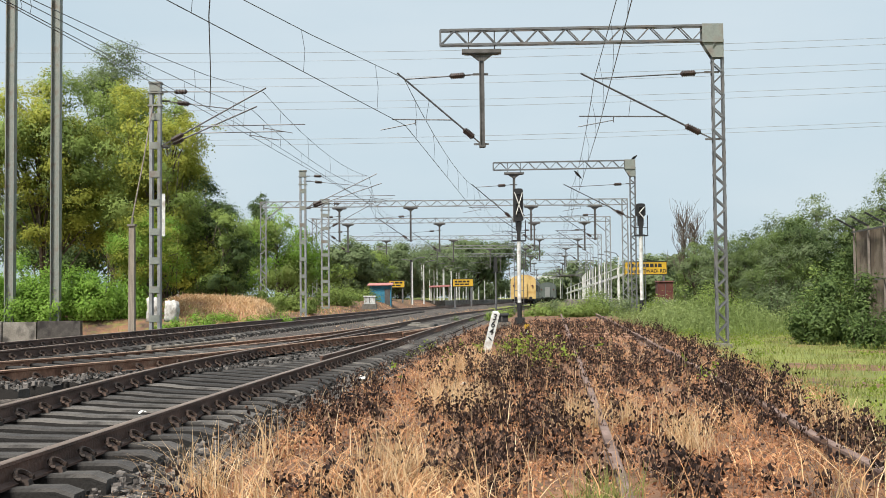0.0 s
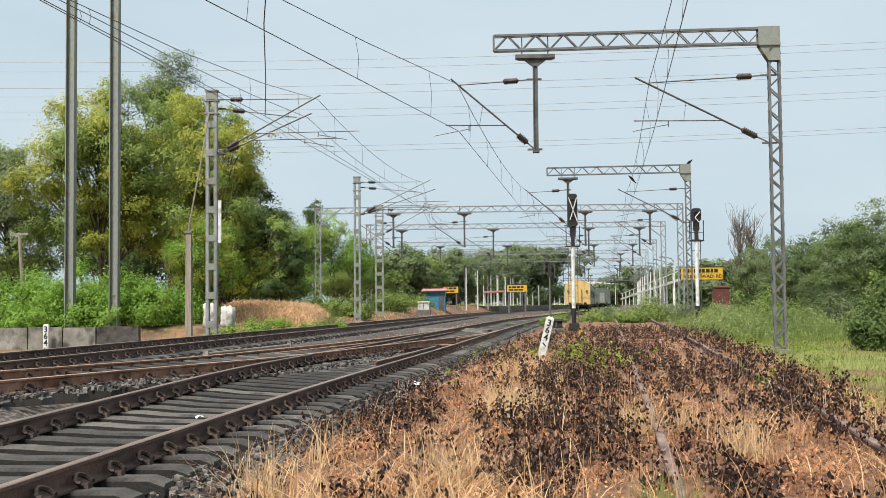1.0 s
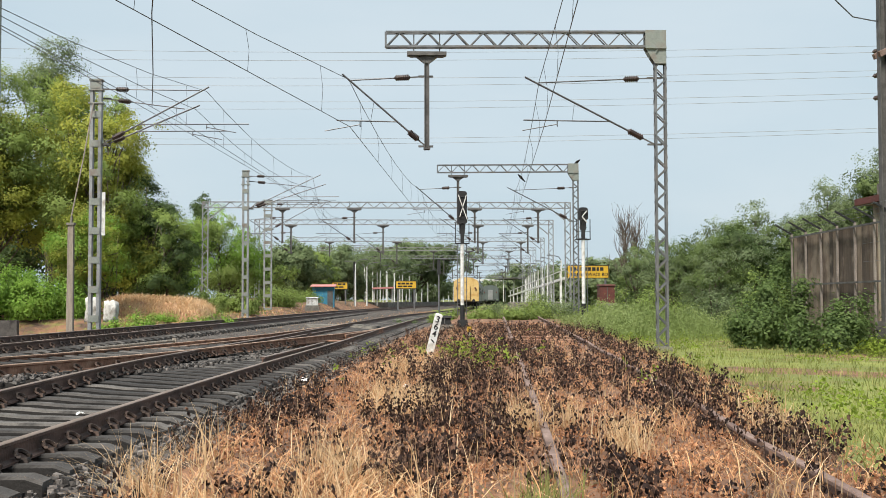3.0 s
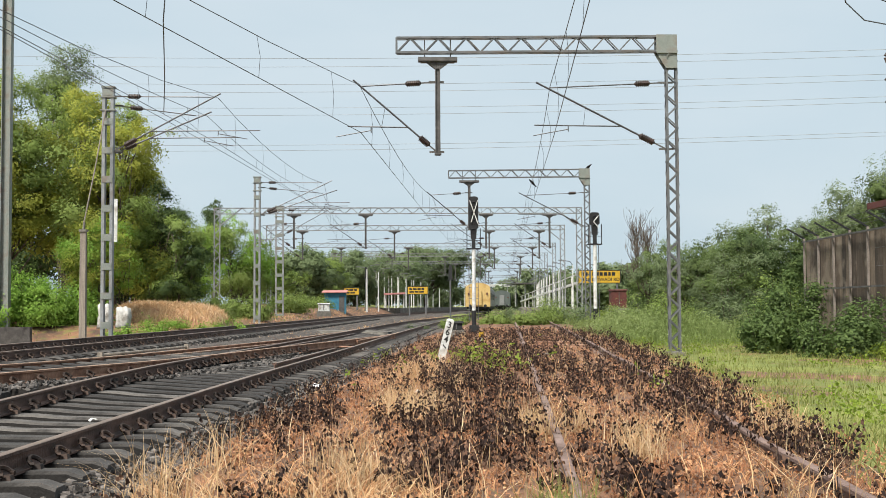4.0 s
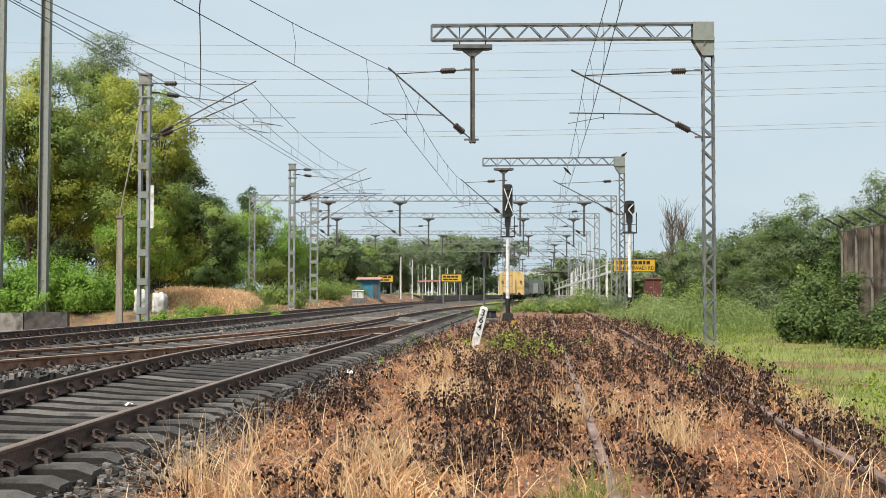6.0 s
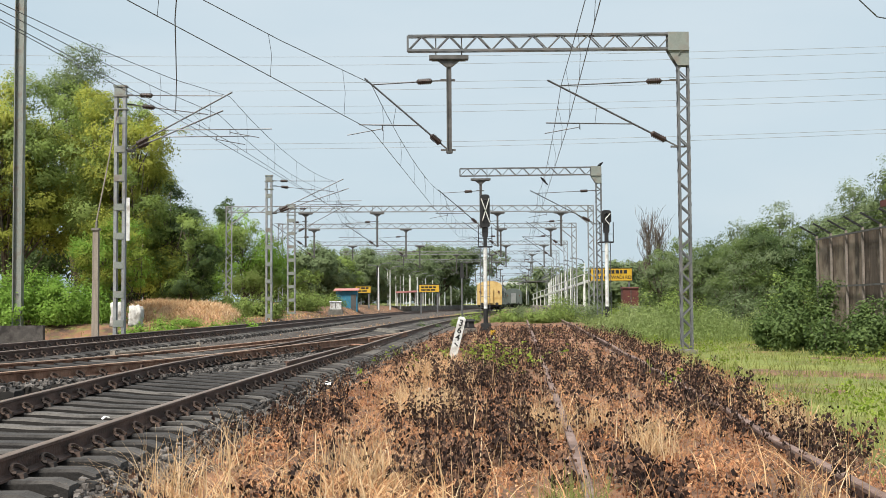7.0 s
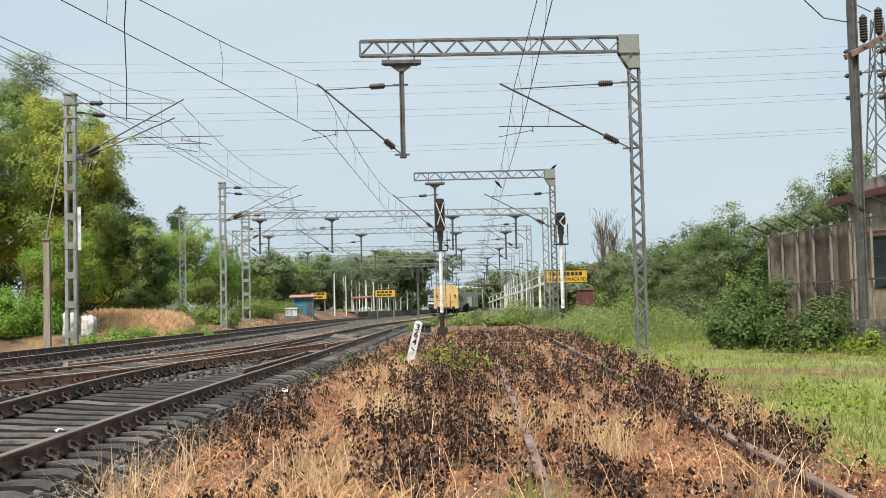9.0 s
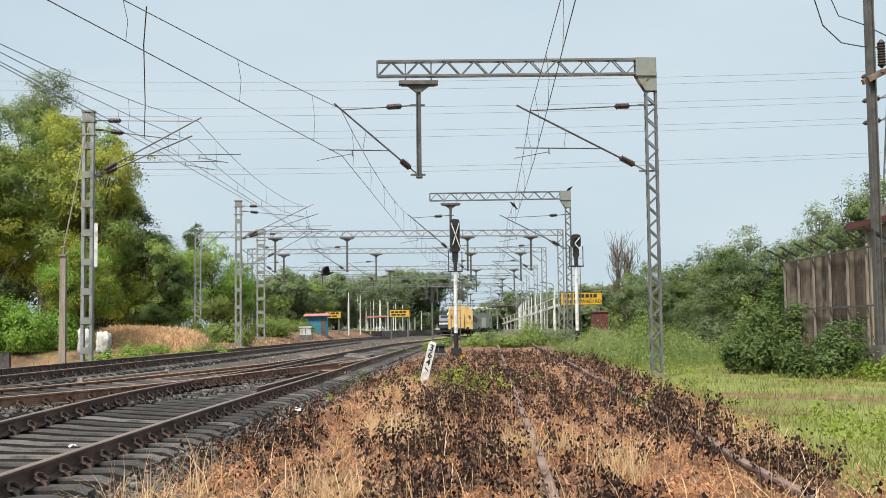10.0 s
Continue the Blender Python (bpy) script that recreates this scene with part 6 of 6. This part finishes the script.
def make_hut():
    t = thing("switch_hut", "cream plastered hut with a red-brown roof slab", "hut", (0, 0, 0))
    g = Geo()
    g.box(15.5, 20.5, 30, 37, -0.3, 4.1)
    part("wall", g, M["cream"], t)
    g = Geo()
    g.box(15.1, 21, 29.6, 37.5, 4.1, 4.3)
    part("roof_slab", g, M["redbrown"], t, "red-brown projecting roof slab")
    g = Geo()
    g.box(15.6, 20.4, 30.2, 36.9, 4.3, 4.75)
    part("parapet", g, M["concrete"], t)
    for y in (31.5, 34.2):
        w = Geo()
        w.box(15.46, 15.5, y, y + 1.1, 1.4, 2.8)
        win = part("window", w, M["glass"], t)
        s = Geo()
        s.box(15.1, 15.5, y - 0.25, y + 1.35, 2.95, 3.05)
        part("shade", s, M["redbrown"], win, "red-brown concrete sun shade")


make_hut()


def make_switch_pole():
    t = thing("switch_pole", "tall grey-brown steel pole with switchgear and insulators", "pole", (12.67, 29.5, 0.1))
    g = Geo()
    h_section(g, 0.1, 0.1, 0, 11)
    part("shaft", g, M["darksteel"], t)
    g = Geo()
    g.box(-0.15, 0.95, -0.35, 0.35, -0.5, 0.42, 0.04)
    part("plinth", g, M["sleeper"], t, "dark stained concrete plinth")
    g = Geo()
    for dy in (-0.16, 0.16):
        g.bar((-0.15, dy, 7.2), (1.9, dy + 0.6, 8.2), 0.09, 0.14)
    for k in (0.2, 0.45, 0.7, 0.95):
        g.bar((lerp(-0.15, 1.9, k), -0.25 + 0.6 * k, lerp(7.2, 8.2, k) + 0.05), (lerp(-0.15, 1.9, k), 0.3 + 0.6 * k, lerp(7.2, 8.2, k) + 0.05), 0.07)
    part("crossbeam", g, M["dullrust"], t, "dull rusty sloping crossbeam")
    for k in (0.25, 0.48, 0.72, 0.95):
        g = Geo()
        x, z = lerp(-0.15, 1.9, k), lerp(7.2, 8.2, k) + 0.12
        insulator(g, (x, 0.6 * k, z), (x, 0.6 * k, z + 0.75), 0.11, 9)
        part("post_insulator", g, M["insul"], t, "dark ribbed post insulator")
    g = Geo()
    pts = [(0.3, 0.1, 8.1), (-0.2, 0, 8.1), (-0.75, 0, 8.2), (-1.3, -0.2, 8.6), (-1.75, -0.6, 9.5)]
    g.tube(pts, 0.017, 5)
    g.tube([(0.6, 0.2, 8.4), (-0.1, 0.1, 8.7), (-0.8, 0, 8.9), (-1.2, -0.3, 9.5)], 0.014, 5)
    part("jumper_wire", g, M["wire"], t)
    g = Geo()
    g.bar((0.0, 0, 2.55), (0.95, 0.2, 2.62), 0.06)
    part("operating_rod", g, M["darksteel"], t)


make_switch_pole()


def make_pylon(x, y, h):
    t = thing("power_pylon", "slim grey lattice power pylon with insulator strings", "pylon", (x, y, 0))
    g = Geo()
    n = 14
    def wid(k):
        return lerp(1.5, 0.28, k ** 0.8)
    for i in range(n):
        a, b = i / n, (i + 1) / n
        for sx in (-1, 1):
            for sy in (-1, 1):
                g.bar((sx * wid(a), sy * wid(a), a * h), (sx * wid(b), sy * wid(b), b * h), 0.09)
            s = 1 if i % 2 else -1
            g.bar((sx * wid(a), s * wid(a), a * h), (sx * wid(b), -s * wid(b), b * h), 0.06)
            g.bar((s * wid(a), sx * wid(a), a * h), (-s * wid(b), sx * wid(b), b * h), 0.06)
    part("tower", g, M["galv"], t)
    for z in (h * 0.905, h * 0.823, h * 0.748):
        g = Geo()
        for s in (-1, 1):
            g.bar((0, -0.2, z), (s * 1.1, 0, z - 0.15), 0.08)
            g.bar((0, 0.2, z), (s * 1.1, 0, z - 0.15), 0.08)
            g.bar((0, 0, z + 0.5), (s * 1.1, 0, z - 0.15), 0.06)
        arm = part("cross_arm", g, M["galv"], t)
        for s in (-1, 1):
            g = Geo()
            p = Vector((s * 1.1, 0, z - 0.15))
            insulator(g, p, p + Vector((-1.3, -0.1, -0.25)), 0.16, 9)
            part("insulator_string", g, M["insul"], arm, "dark insulator string")
    return t


PYLON = (33.9, 75, 19.4)
make_pylon(*PYLON)


def make_power_lines():
    t = thing("power_lines", "thin pale conductors of the high-voltage line", "power line")
    px, py, ph = PYLON
    rows = []
    for z in (ph * 0.895, ph * 0.813, ph * 0.738):
        rows += [(z - 0.08, 0.5), (z + 0.06, -0.8)]
    rows += [(ph * 0.62, 0.5), (ph * 0.62 + 0.08, -0.8)]
    for z, dy in rows:
        g = Geo()
        g.tube(sagged((px - 1.5, py + dy, z), (-95, 101 + dy * 3, (z - 1.05) * 1.44 + 1.05), 1.6, 18), 0.0135, 4)
        part("conductor", g, M["farwire"], t)


make_power_lines()


# ---- station beyond ----
def make_name_board(x, y, z0, z1, w, label, legs, lines, written=None):
    t = thing("name_board", label, "name board", (x, y, 0), group="station boards")
    g = Geo()
    g.box(-w / 2, w / 2, -0.06, 0.06, z0, z1, 0.01)
    b = part("board", g, M["yellow"], t)
    g = Geo()
    for a0, a1, b0, b1 in ((-w / 2, w / 2, z1 - 0.06, z1), (-w / 2, w / 2, z0, z0 + 0.06), (-w / 2, -w / 2 + 0.06, z0 + 0.06, z1 - 0.06), (w / 2 - 0.06, w / 2, z0 + 0.06, z1 - 0.06)):
        g.box(a0, a1, -0.075, -0.06, b0, b1)
    part("border", g, M["black"], b)
    for k, (zc, hh, words) in enumerate(lines):
        x0 = -w / 2 + 0.25
        for wl_ in words:
            g = Geo()
            g.box(x0, x0 + wl_, -0.07, -0.06, zc - hh / 2, zc + hh / 2)
            part("lettering_bar", g, M["black"], b)
            x0 += wl_ + 0.09
    if written:
        d = part("lettering", text_mesh(written[0], 0.4), None, b, "black painted station lettering")
        d.matrix_basis = pose(written[1], -0.066, written[2], 90, 0, 0)
    for s in legs:
        g = Geo()
        g.box(s - 0.08, s + 0.08, -0.02, 0.14, 0, z1 - 0.1)
        part("leg", g, M["galv"], t)


make_name_board(17.1, 100, 2.95, 4.1, 3.6, "large yellow station name board with black lettering", (-1.5, 1.5), [(3.75, 0.3, (0.2, 0.24, 0.2, 0.3, 0.16, 0.26, 0.3, 0.2, 0.3)), (3.27, 0.26, (0.2, 0.2, 0.24, 0.2))], written=("TWADI RD", 0.72, 3.27))
make_name_board(2.15, 130, 2.4, 3.3, 2.3, "small yellow station board on posts by the platform", (-0.9, 0.9), [(2.98, 0.2, (0.3, 0.4, 0.35, 0.3)), (2.68, 0.16, (0.5, 0.4, 0.5))])
make_name_board(-4.9, 125, 2.3, 3.1, 1.7, "small yellow station board behind the cabin", (-0.6, 0.6), [(2.85, 0.18, (0.3, 0.4, 0.3)), (2.55, 0.14, (0.4, 0.5))])


def make_cabin():
    t = thing("trackside_cabin", "small blue sheet cabin with a faded red roof", "cabin", (-6.2, 112, 0.8))
    g = Geo()
    g.box(-0.7, 1.3, -1, 1, -0.6, 1.6)
    part("wall", g, M["blue"], t)
    g = Geo()
    g.hexa([(-0.9, -1.3, 1.58), (1.45, -1.3, 1.6), (1.45, 1.3, 1.82), (-0.9, 1.3, 1.8), (-0.9, -1.3, 1.64), (1.45, -1.3, 1.66), (1.45, 1.3, 1.88), (-0.9, 1.3, 1.86)])
    part("roof", g, M["pink"], t, "faded red sheet roof")
    g = Geo()
    g.box(0.7, 1.2, -1.03, -1.0, -0.4, 1.25)
    part("door", g, M["darksteel"], t)


make_cabin()


def make_platform(name, line, a, b, y0, y1, label):
    g = Geo()
    ys = np.arange(y0, y1 + 1, 8.0)
    for y in ys:
        for dx, z in ((a, -0.3), (a, 0.92), (b, 0.92), (b, -0.3)):
            g.v.append((line(y) + dx, float(y), z))
    for j in range(len(ys) - 1):
        for i in range(3):
            g.f.append((j * 4 + i, j * 4 + i + 1, (j + 1) * 4 + i + 1, (j + 1) * 4 + i))
            g.m.append(0)
    g.f.append((0, 1, 2, 3))
    g.m.append(0)
    tagged(new(name, g.mesh(name, M["concrete"])), label, "platform", kind="structure")


make_platform("platform_left", line_main, -8.5, -2.0, 150, 390, "grey concrete station platform")
make_platform("platform_right", line_near, 6.5, 13.0, 118, 390, "grey concrete station platform")


def make_lamp_post(h):
    t = thing("lamp_post", "slim white platform post with a curved lamp arm", "lamp post", (0, 0, -50), group="platform posts")
    g = Geo()
    g.tube([(0, 0, 0), (0, 0, h)], 0.085, 8, 0.6)
    part("post", g, M["white"], t)
    g = Geo()
    g.tube([(0, 0, h), (-0.25, 0, h + 0.35), (-0.9, 0, h + 0.5)], 0.04, 6)
    g.box(-1.35, -0.85, -0.1, 0.1, h + 0.44, h + 0.54)
    part("lamp_arm", g, M["galv"], t)
    return t


lamp = make_lamp_post(4.6)
lamp.matrix_world = pose(16.6, 112, 0.3)
for i in range(1, 15):
    y = 112 + i * 9.5
    copy_thing(lamp, pose(16.6 + 0.062 * (y - 112) + 0.00022 * (y - 112) ** 2, y, 0.4))
for i in range(16):
    y = 128 + i * 11
    copy_thing(lamp, pose(line_main(y) - 3.4, y, 0.5, 0, 0, 180))
for i in range(12):
    y = 135 + i * 14
    copy_thing(lamp, pose(line_main(y) - 8.2, y, 0.5))


def make_shelter(x, y, w, d, h, roof, label):
    t = thing("platform_shelter", label, "shelter", (x, y, 0.9), group="platform shelters")
    g = Geo()
    g.hexa([(-w / 2, -d / 2, h - 0.1), (w / 2, -d / 2, h), (w / 2, d / 2, h), (-w / 2, d / 2, h - 0.1), (-w / 2, -d / 2, h + 0.1), (w / 2, -d / 2, h + 0.2), (w / 2, d / 2, h + 0.2), (-w / 2, d / 2, h + 0.1)])
    part("roof", g, roof, t)
    for sx in (-0.42, 0, 0.42):
        for sy in (-0.4, 0.4):
            g = Geo()
            g.tube([(sx * w, sy * d, 0), (sx * w, sy * d, h)], 0.07, 6)
            part("column", g, M["white"], t)


make_shelter(-0.4, 146, 2.6, 6, 1.7, M["pink"], "low platform shelter with faded pink sheet roof")
make_shelter(25.5, 246, 4.6, 20, 4.7, M["darksteel"], "long platform shelter with dark sheet roof")
for i in range(16):
    y = 146 + i * 9
    copy_thing(lamp, pose(line_main(y) - 5.6, y, 0.9))


def make_footbridge():
    t = thing("footbridge", "pale steel footbridge with a long ramp over the tracks", "footbridge", (0, 0, 0))
    g = Geo()
    g.box(18.5, 42, 329, 331.5, 6.55, 7.15)
    part("deck", g, M["white"], t)
    g = Geo()
    for z in (7.6, 8.1):
        g.bar((18.5, 329, z), (42, 329, z), 0.08)
    for i in range(13):
        g.bar((18.5 + i * 1.95, 329, 7.15), (18.5 + i * 1.95, 329, 8.1), 0.08)
    part("railing", g, M["galv"], t)
    for x in (19, 26, 34, 41.4):
        g = Geo()
        g.box(x - 0.25, x + 0.25, 329.5, 331, 0, 6.55)
        part("pier", g, M["galv"], t)
    g = Geo()
    g.bar((23.3, 225, 1.95), (17.6, 116, 3.3), 0.2, 0.24)
    g.bar((23.3, 225, 2.9), (17.6, 116, 4.15), 0.08, 0.08)
    part("ramp", g, M["white"], t, "white sloping ramp beam")
    for i in range(10):
        k = (i + 0.5) / 10
        g = Geo()
        g.bar((lerp(23.3, 17.6, k), lerp(225, 116, k), 0), (lerp(23.3, 17.6, k), lerp(225, 116, k), lerp(2.9, 4.15, k)), 0.1)
        part("ramp_post", g, M["white"], t)


make_footbridge()


# ---- train, locomotive and birds ----
def coach_body(length, w=3.24, h0=1.05, h1=4.15):
    """A car body with an arched roof, along y."""
    g = Geo()
    sec = [(-w / 2, h0), (-w / 2, h1 - 0.75)]
    for i in range(1, 10):
        a = math.pi - math.pi * i / 10
        sec.append((math.cos(a) * w / 2, h1 - 0.75 + math.sin(a) * 0.75))
    sec += [(w / 2, h1 - 0.75), (w / 2, h0)]
    k = len(sec)
    g.add([(a, 0, b) for a, b in sec] + [(a, length, b) for a, b in sec], [tuple(range(k)), tuple(reversed(range(k, 2 * k)))] + [(i, i + k, (i + 1) % k + k, (i + 1) % k) for i in range(k)])
    return g


def make_coach(end, label):
    t = thing("railway_coach", label, "railway coach", group="coaches of the train")
    body = part("body", coach_body(22.5), M["coachside"], t)
    g = coach_body(0.1, 3.26, 1.02, 4.16)
    e = part("end_wall", g, end, t, "plain ochre-yellow end wall" if end is M["coach"] else "")
    e.matrix_basis = pose(0, -0.1, 0)
    g = Geo()
    g.box(-0.5, 0.5, -0.3, -0.1, 1.2, 3.2, 0.02)
    part("gangway", g, end, e)
    for s in (-1, 1):
        g = Geo()
        g.tube([(s * 0.98, -0.75, 1.1), (s * 0.98, -0.1, 1.1)], 0.09, 8)
        g.tube([(s * 0.98, -0.8, 1.1), (s * 0.98, -0.74, 1.1)], 0.22, 10)
        part("buffer", g, M["black"], t)
        g = Geo()
        g.box(s * 1.2 - 0.12, s * 1.2 + 0.12, -0.16, -0.1, 2.6, 2.85)
        part("tail_lamp", g, M["redbrown"], e)
    g = Geo()
    g.box(-1.45, 1.45, 0.1, 22.3, 0.75, 1.05)
    g.box(-1.2, 1.2, 7, 15, 0.35, 0.75)
    part("underframe", g, M["black"], t)
    for y in (3.8, 18.6):
        b = Geo()
        b.box(-1.25, 1.25, y - 1.7, y + 1.7, 0.45, 0.8)
        bogie = part("bogie", b, M["black"], t)
        for dy in (-1.3, 1.3):
            g = Geo()
            for s in (-0.87, 0.87):
                g.tube([(s - 0.06, y + dy, 0.46), (s + 0.06, y + dy, 0.46)], 0.46, 16)
            g.tube([(-0.87, y + dy, 0.46), (0.87, y + dy, 0.46)], 0.08, 8)
            part("wheelset", g, M["darksteel"], bogie)
    for i in range(9):
        for s in (-1, 1):
            g = Geo()
            g.box(s * 1.63 - 0.015, s * 1.63 + 0.015, 2 + i * 2.15, 3.2 + i * 2.15, 2.0, 2.9)
            part("window", g, M["glass"], body)
    return t


def make_loco():
    t = thing("locomotive", "dark blue electric locomotive with pale stripe and lit headlamp", "locomotive")
    part("body", coach_body(18, 3.15, 1.2, 3.95), M["loco"], t)
    g = Geo()
    g.hexa([(-1.5, -0.5, 1.1), (1.5, -0.5, 1.1), (1.57, 0, 1.1), (-1.57, 0, 1.1), (-1.5, -0.5, 2.3), (1.5, -0.5, 2.3), (1.57, 0, 3.3), (-1.57, 0, 3.3)])
    nose = part("nose", g, M["loco"], t)
    for s in (-1, 1):
        g = Geo()
        g.box(s * 0.72 - 0.55, s * 0.72 + 0.55, -0.05, 0.0, 2.5, 3.25)
        w = part("windscreen", g, M["glass"], nose)
        w.matrix_basis = pose(0, -0.2, 0)
    g = Geo()
    g.box(-1.52, 1.52, -0.53, -0.49, 1.75, 2.05)
    part("stripe", g, M["white"], nose, "pale painted stripe")
    g = Geo()
    g.tube([(0, -0.1, 3.55), (0, 0.05, 3.55)], 0.16, 12)
    part("headlamp", g, M["headlamp"], nose, "lit headlamp")
    g = Geo()
    g.box(-1.4, 1.4, -0.3, 18, 0.5, 1.2)
    part("underframe", g, M["black"], t)
    for y in (3.5, 14):
        g = Geo()
        g.box(-1.3, 1.3, y - 2, y + 2, 0.15, 0.7)
        part("bogie", g, M["black"], t)
    g = Geo()
    g.bar((-0.9, 5, 4.0), (0, 6.5, 5.3), 0.05)
    g.bar((0.9, 5, 4.0), (0, 6.5, 5.3), 0.05)
    g.bar((-0.8, 6.5, 5.32), (0.8, 6.5, 5.32), 0.06)
    part("pantograph", g, M["darksteel"], t)
    return t


lampm = mat("headlamp_glow", [(0.9, 0.85, 0.7), (1, 0.95, 0.8)], 1, 0.3)
lampm.node_tree.nodes["Principled BSDF"].inputs["Emission Color"].default_value = (1, 0.93, 0.75, 1)
lampm.node_tree.nodes["Principled BSDF"].inputs["Emission Strength"].default_value = 3.0
M["headlamp"] = lampm

coaches = [make_coach(M["coach"], "rear coach with plain ochre-yellow end wall and dark underframe")]
coaches.append(make_coach(M["coachside"], "grey passenger coach coupled behind the yellow-ended one"))
wagon = copy_thing(coaches[1], pose(20.9, 238, 0.1, 0, 0, -6))
tagged(wagon, "dark grey-green coach standing beside the far platform", group="stabled stock")
for piece in wagon.children:
    if piece.name.startswith(("body", "end_wall")):
        piece.data = piece.data.copy()
        piece.data.materials[0] = M["darkcoach"]
loco = make_loco()


def make_bird(label):
    t = thing("crow", label, "bird")
    g = Geo()
    g.lathe((0, -0.2, 0), (0, 0.24, 0.02), [(0, 0.012), (0.1, 0.03), (0.22, 0.045), (0.32, 0.05), (0.5, 0.075), (0.75, 0.055), (1, 0.012)], 8)
    g.add([(-0.03, 0.2, 0.02), (0.03, 0.2, 0.02), (0.06, 0.42, 0.0), (-0.06, 0.42, 0.0), (-0.03, 0.2, 0.035), (0.03, 0.2, 0.035), (0.06, 0.42, 0.012), (-0.06, 0.42, 0.012)],
          [(3, 2, 1, 0), (4, 5, 6, 7), (0, 1, 5, 4), (1, 2, 6, 5), (2, 3, 7, 6), (3, 0, 4, 7)])
    smooth(part("body", g, M["black"], t))
    return t


def add_wings(t, folded):
    wings = []
    for s in (-1, 1):
        g = Geo()
        if folded:
            g.lathe((s * 0.06, -0.06, 0.02), (s * 0.045, 0.32, 0.0), [(0, 0.02), (0.3, 0.045), (0.7, 0.03), (1, 0.008)], 6)
        else:
            pts = [(0, -0.09, 0), (s * 0.22, -0.12, 0), (s * 0.46, -0.02, 0), (s * 0.42, 0.08, 0), (s * 0.2, 0.12, 0), (0, 0.12, 0)]
            g.add(pts + [(a, b, 0.014) for a, b, _ in pts], [tuple(range(6)), tuple(reversed(range(6, 12)))] + [(i, (i + 1) % 6, (i + 1) % 6 + 6, i + 6) for i in range(6)])
        w = part("wing", g, M["black"], t)
        wings.append(w)
    return wings


perched = make_bird("black crow perched on the gantry")
add_wings(perched, True)
perched.matrix_world = pose(10.35, 63.5, 8.58, -35, 0, 50)
crow_b = copy_thing(perched, pose(7.2, 63.4, 7.75, -40, 0, -60))
tagged(crow_b, "black crow perched on the overhead wire")
flyer = make_bird("black crow flying low over the shrubs")
flap = add_wings(flyer, False)


def motions():
    # the train creeps away from the platform end
    def along(y):
        return pose(10.45 + 0.095 * (y - 155), y, 0.0, 0, 0, -math.degrees(math.atan(0.095)))
    for i, c in enumerate(coaches):
        walk(c, [(t, along(155 + d + i * 23.6)) for t, d in ((0, 0), (5, 0.1), (7, 0.5), (8.5, 1.4), (10, 2.8))])
    # the locomotive runs out from behind it
    walk(loco, [(t, pose(11.55 + 0.142 * (y - 200), y, 0.1, 0, 0, -8.1)) for t, y in ((0, 258), (2.5, 243.5), (5, 229), (7.5, 214.5), (10, 200))])
    # the crow crosses low from the scrub to the left
    way = ((0, 18.2, 44, z_ground(18.2, 44) + 0.02), (6.6, 18.0, 44, z_ground(18, 44) + 0.02), (7.4, 12.2, 43.6, 0.75), (8.2, 7.4, 40, 0.7), (8.8, 4.22, 40, 0.82), (9.0, 3.34, 40, 0.96), (9.2, 2.3, 40, 1.31), (9.5, 0.81, 40, 1.85), (9.7, -0.25, 40, 2.08), (10, -1.8, 40, 2.95))
    walk(flyer, [(t, pose(x, y, z, 8, 0, -80)) for t, x, y, z in way])
    for w, s in zip(flap, (-1, 1)):
        rows = [(0, pose(0, 0, 0, 0, s * 10, 0)), (6.6, pose(0, 0, 0, 0, s * 10, 0))]
        k, t = 0, 6.8
        while t <= 10.0:
            rows.append((round(t, 1), pose(0, 0, 0, 0, s * (38 if k % 2 else -32), 0)))
            k, t = k + 1, t + 0.1
        walk(w, rows)


motions()
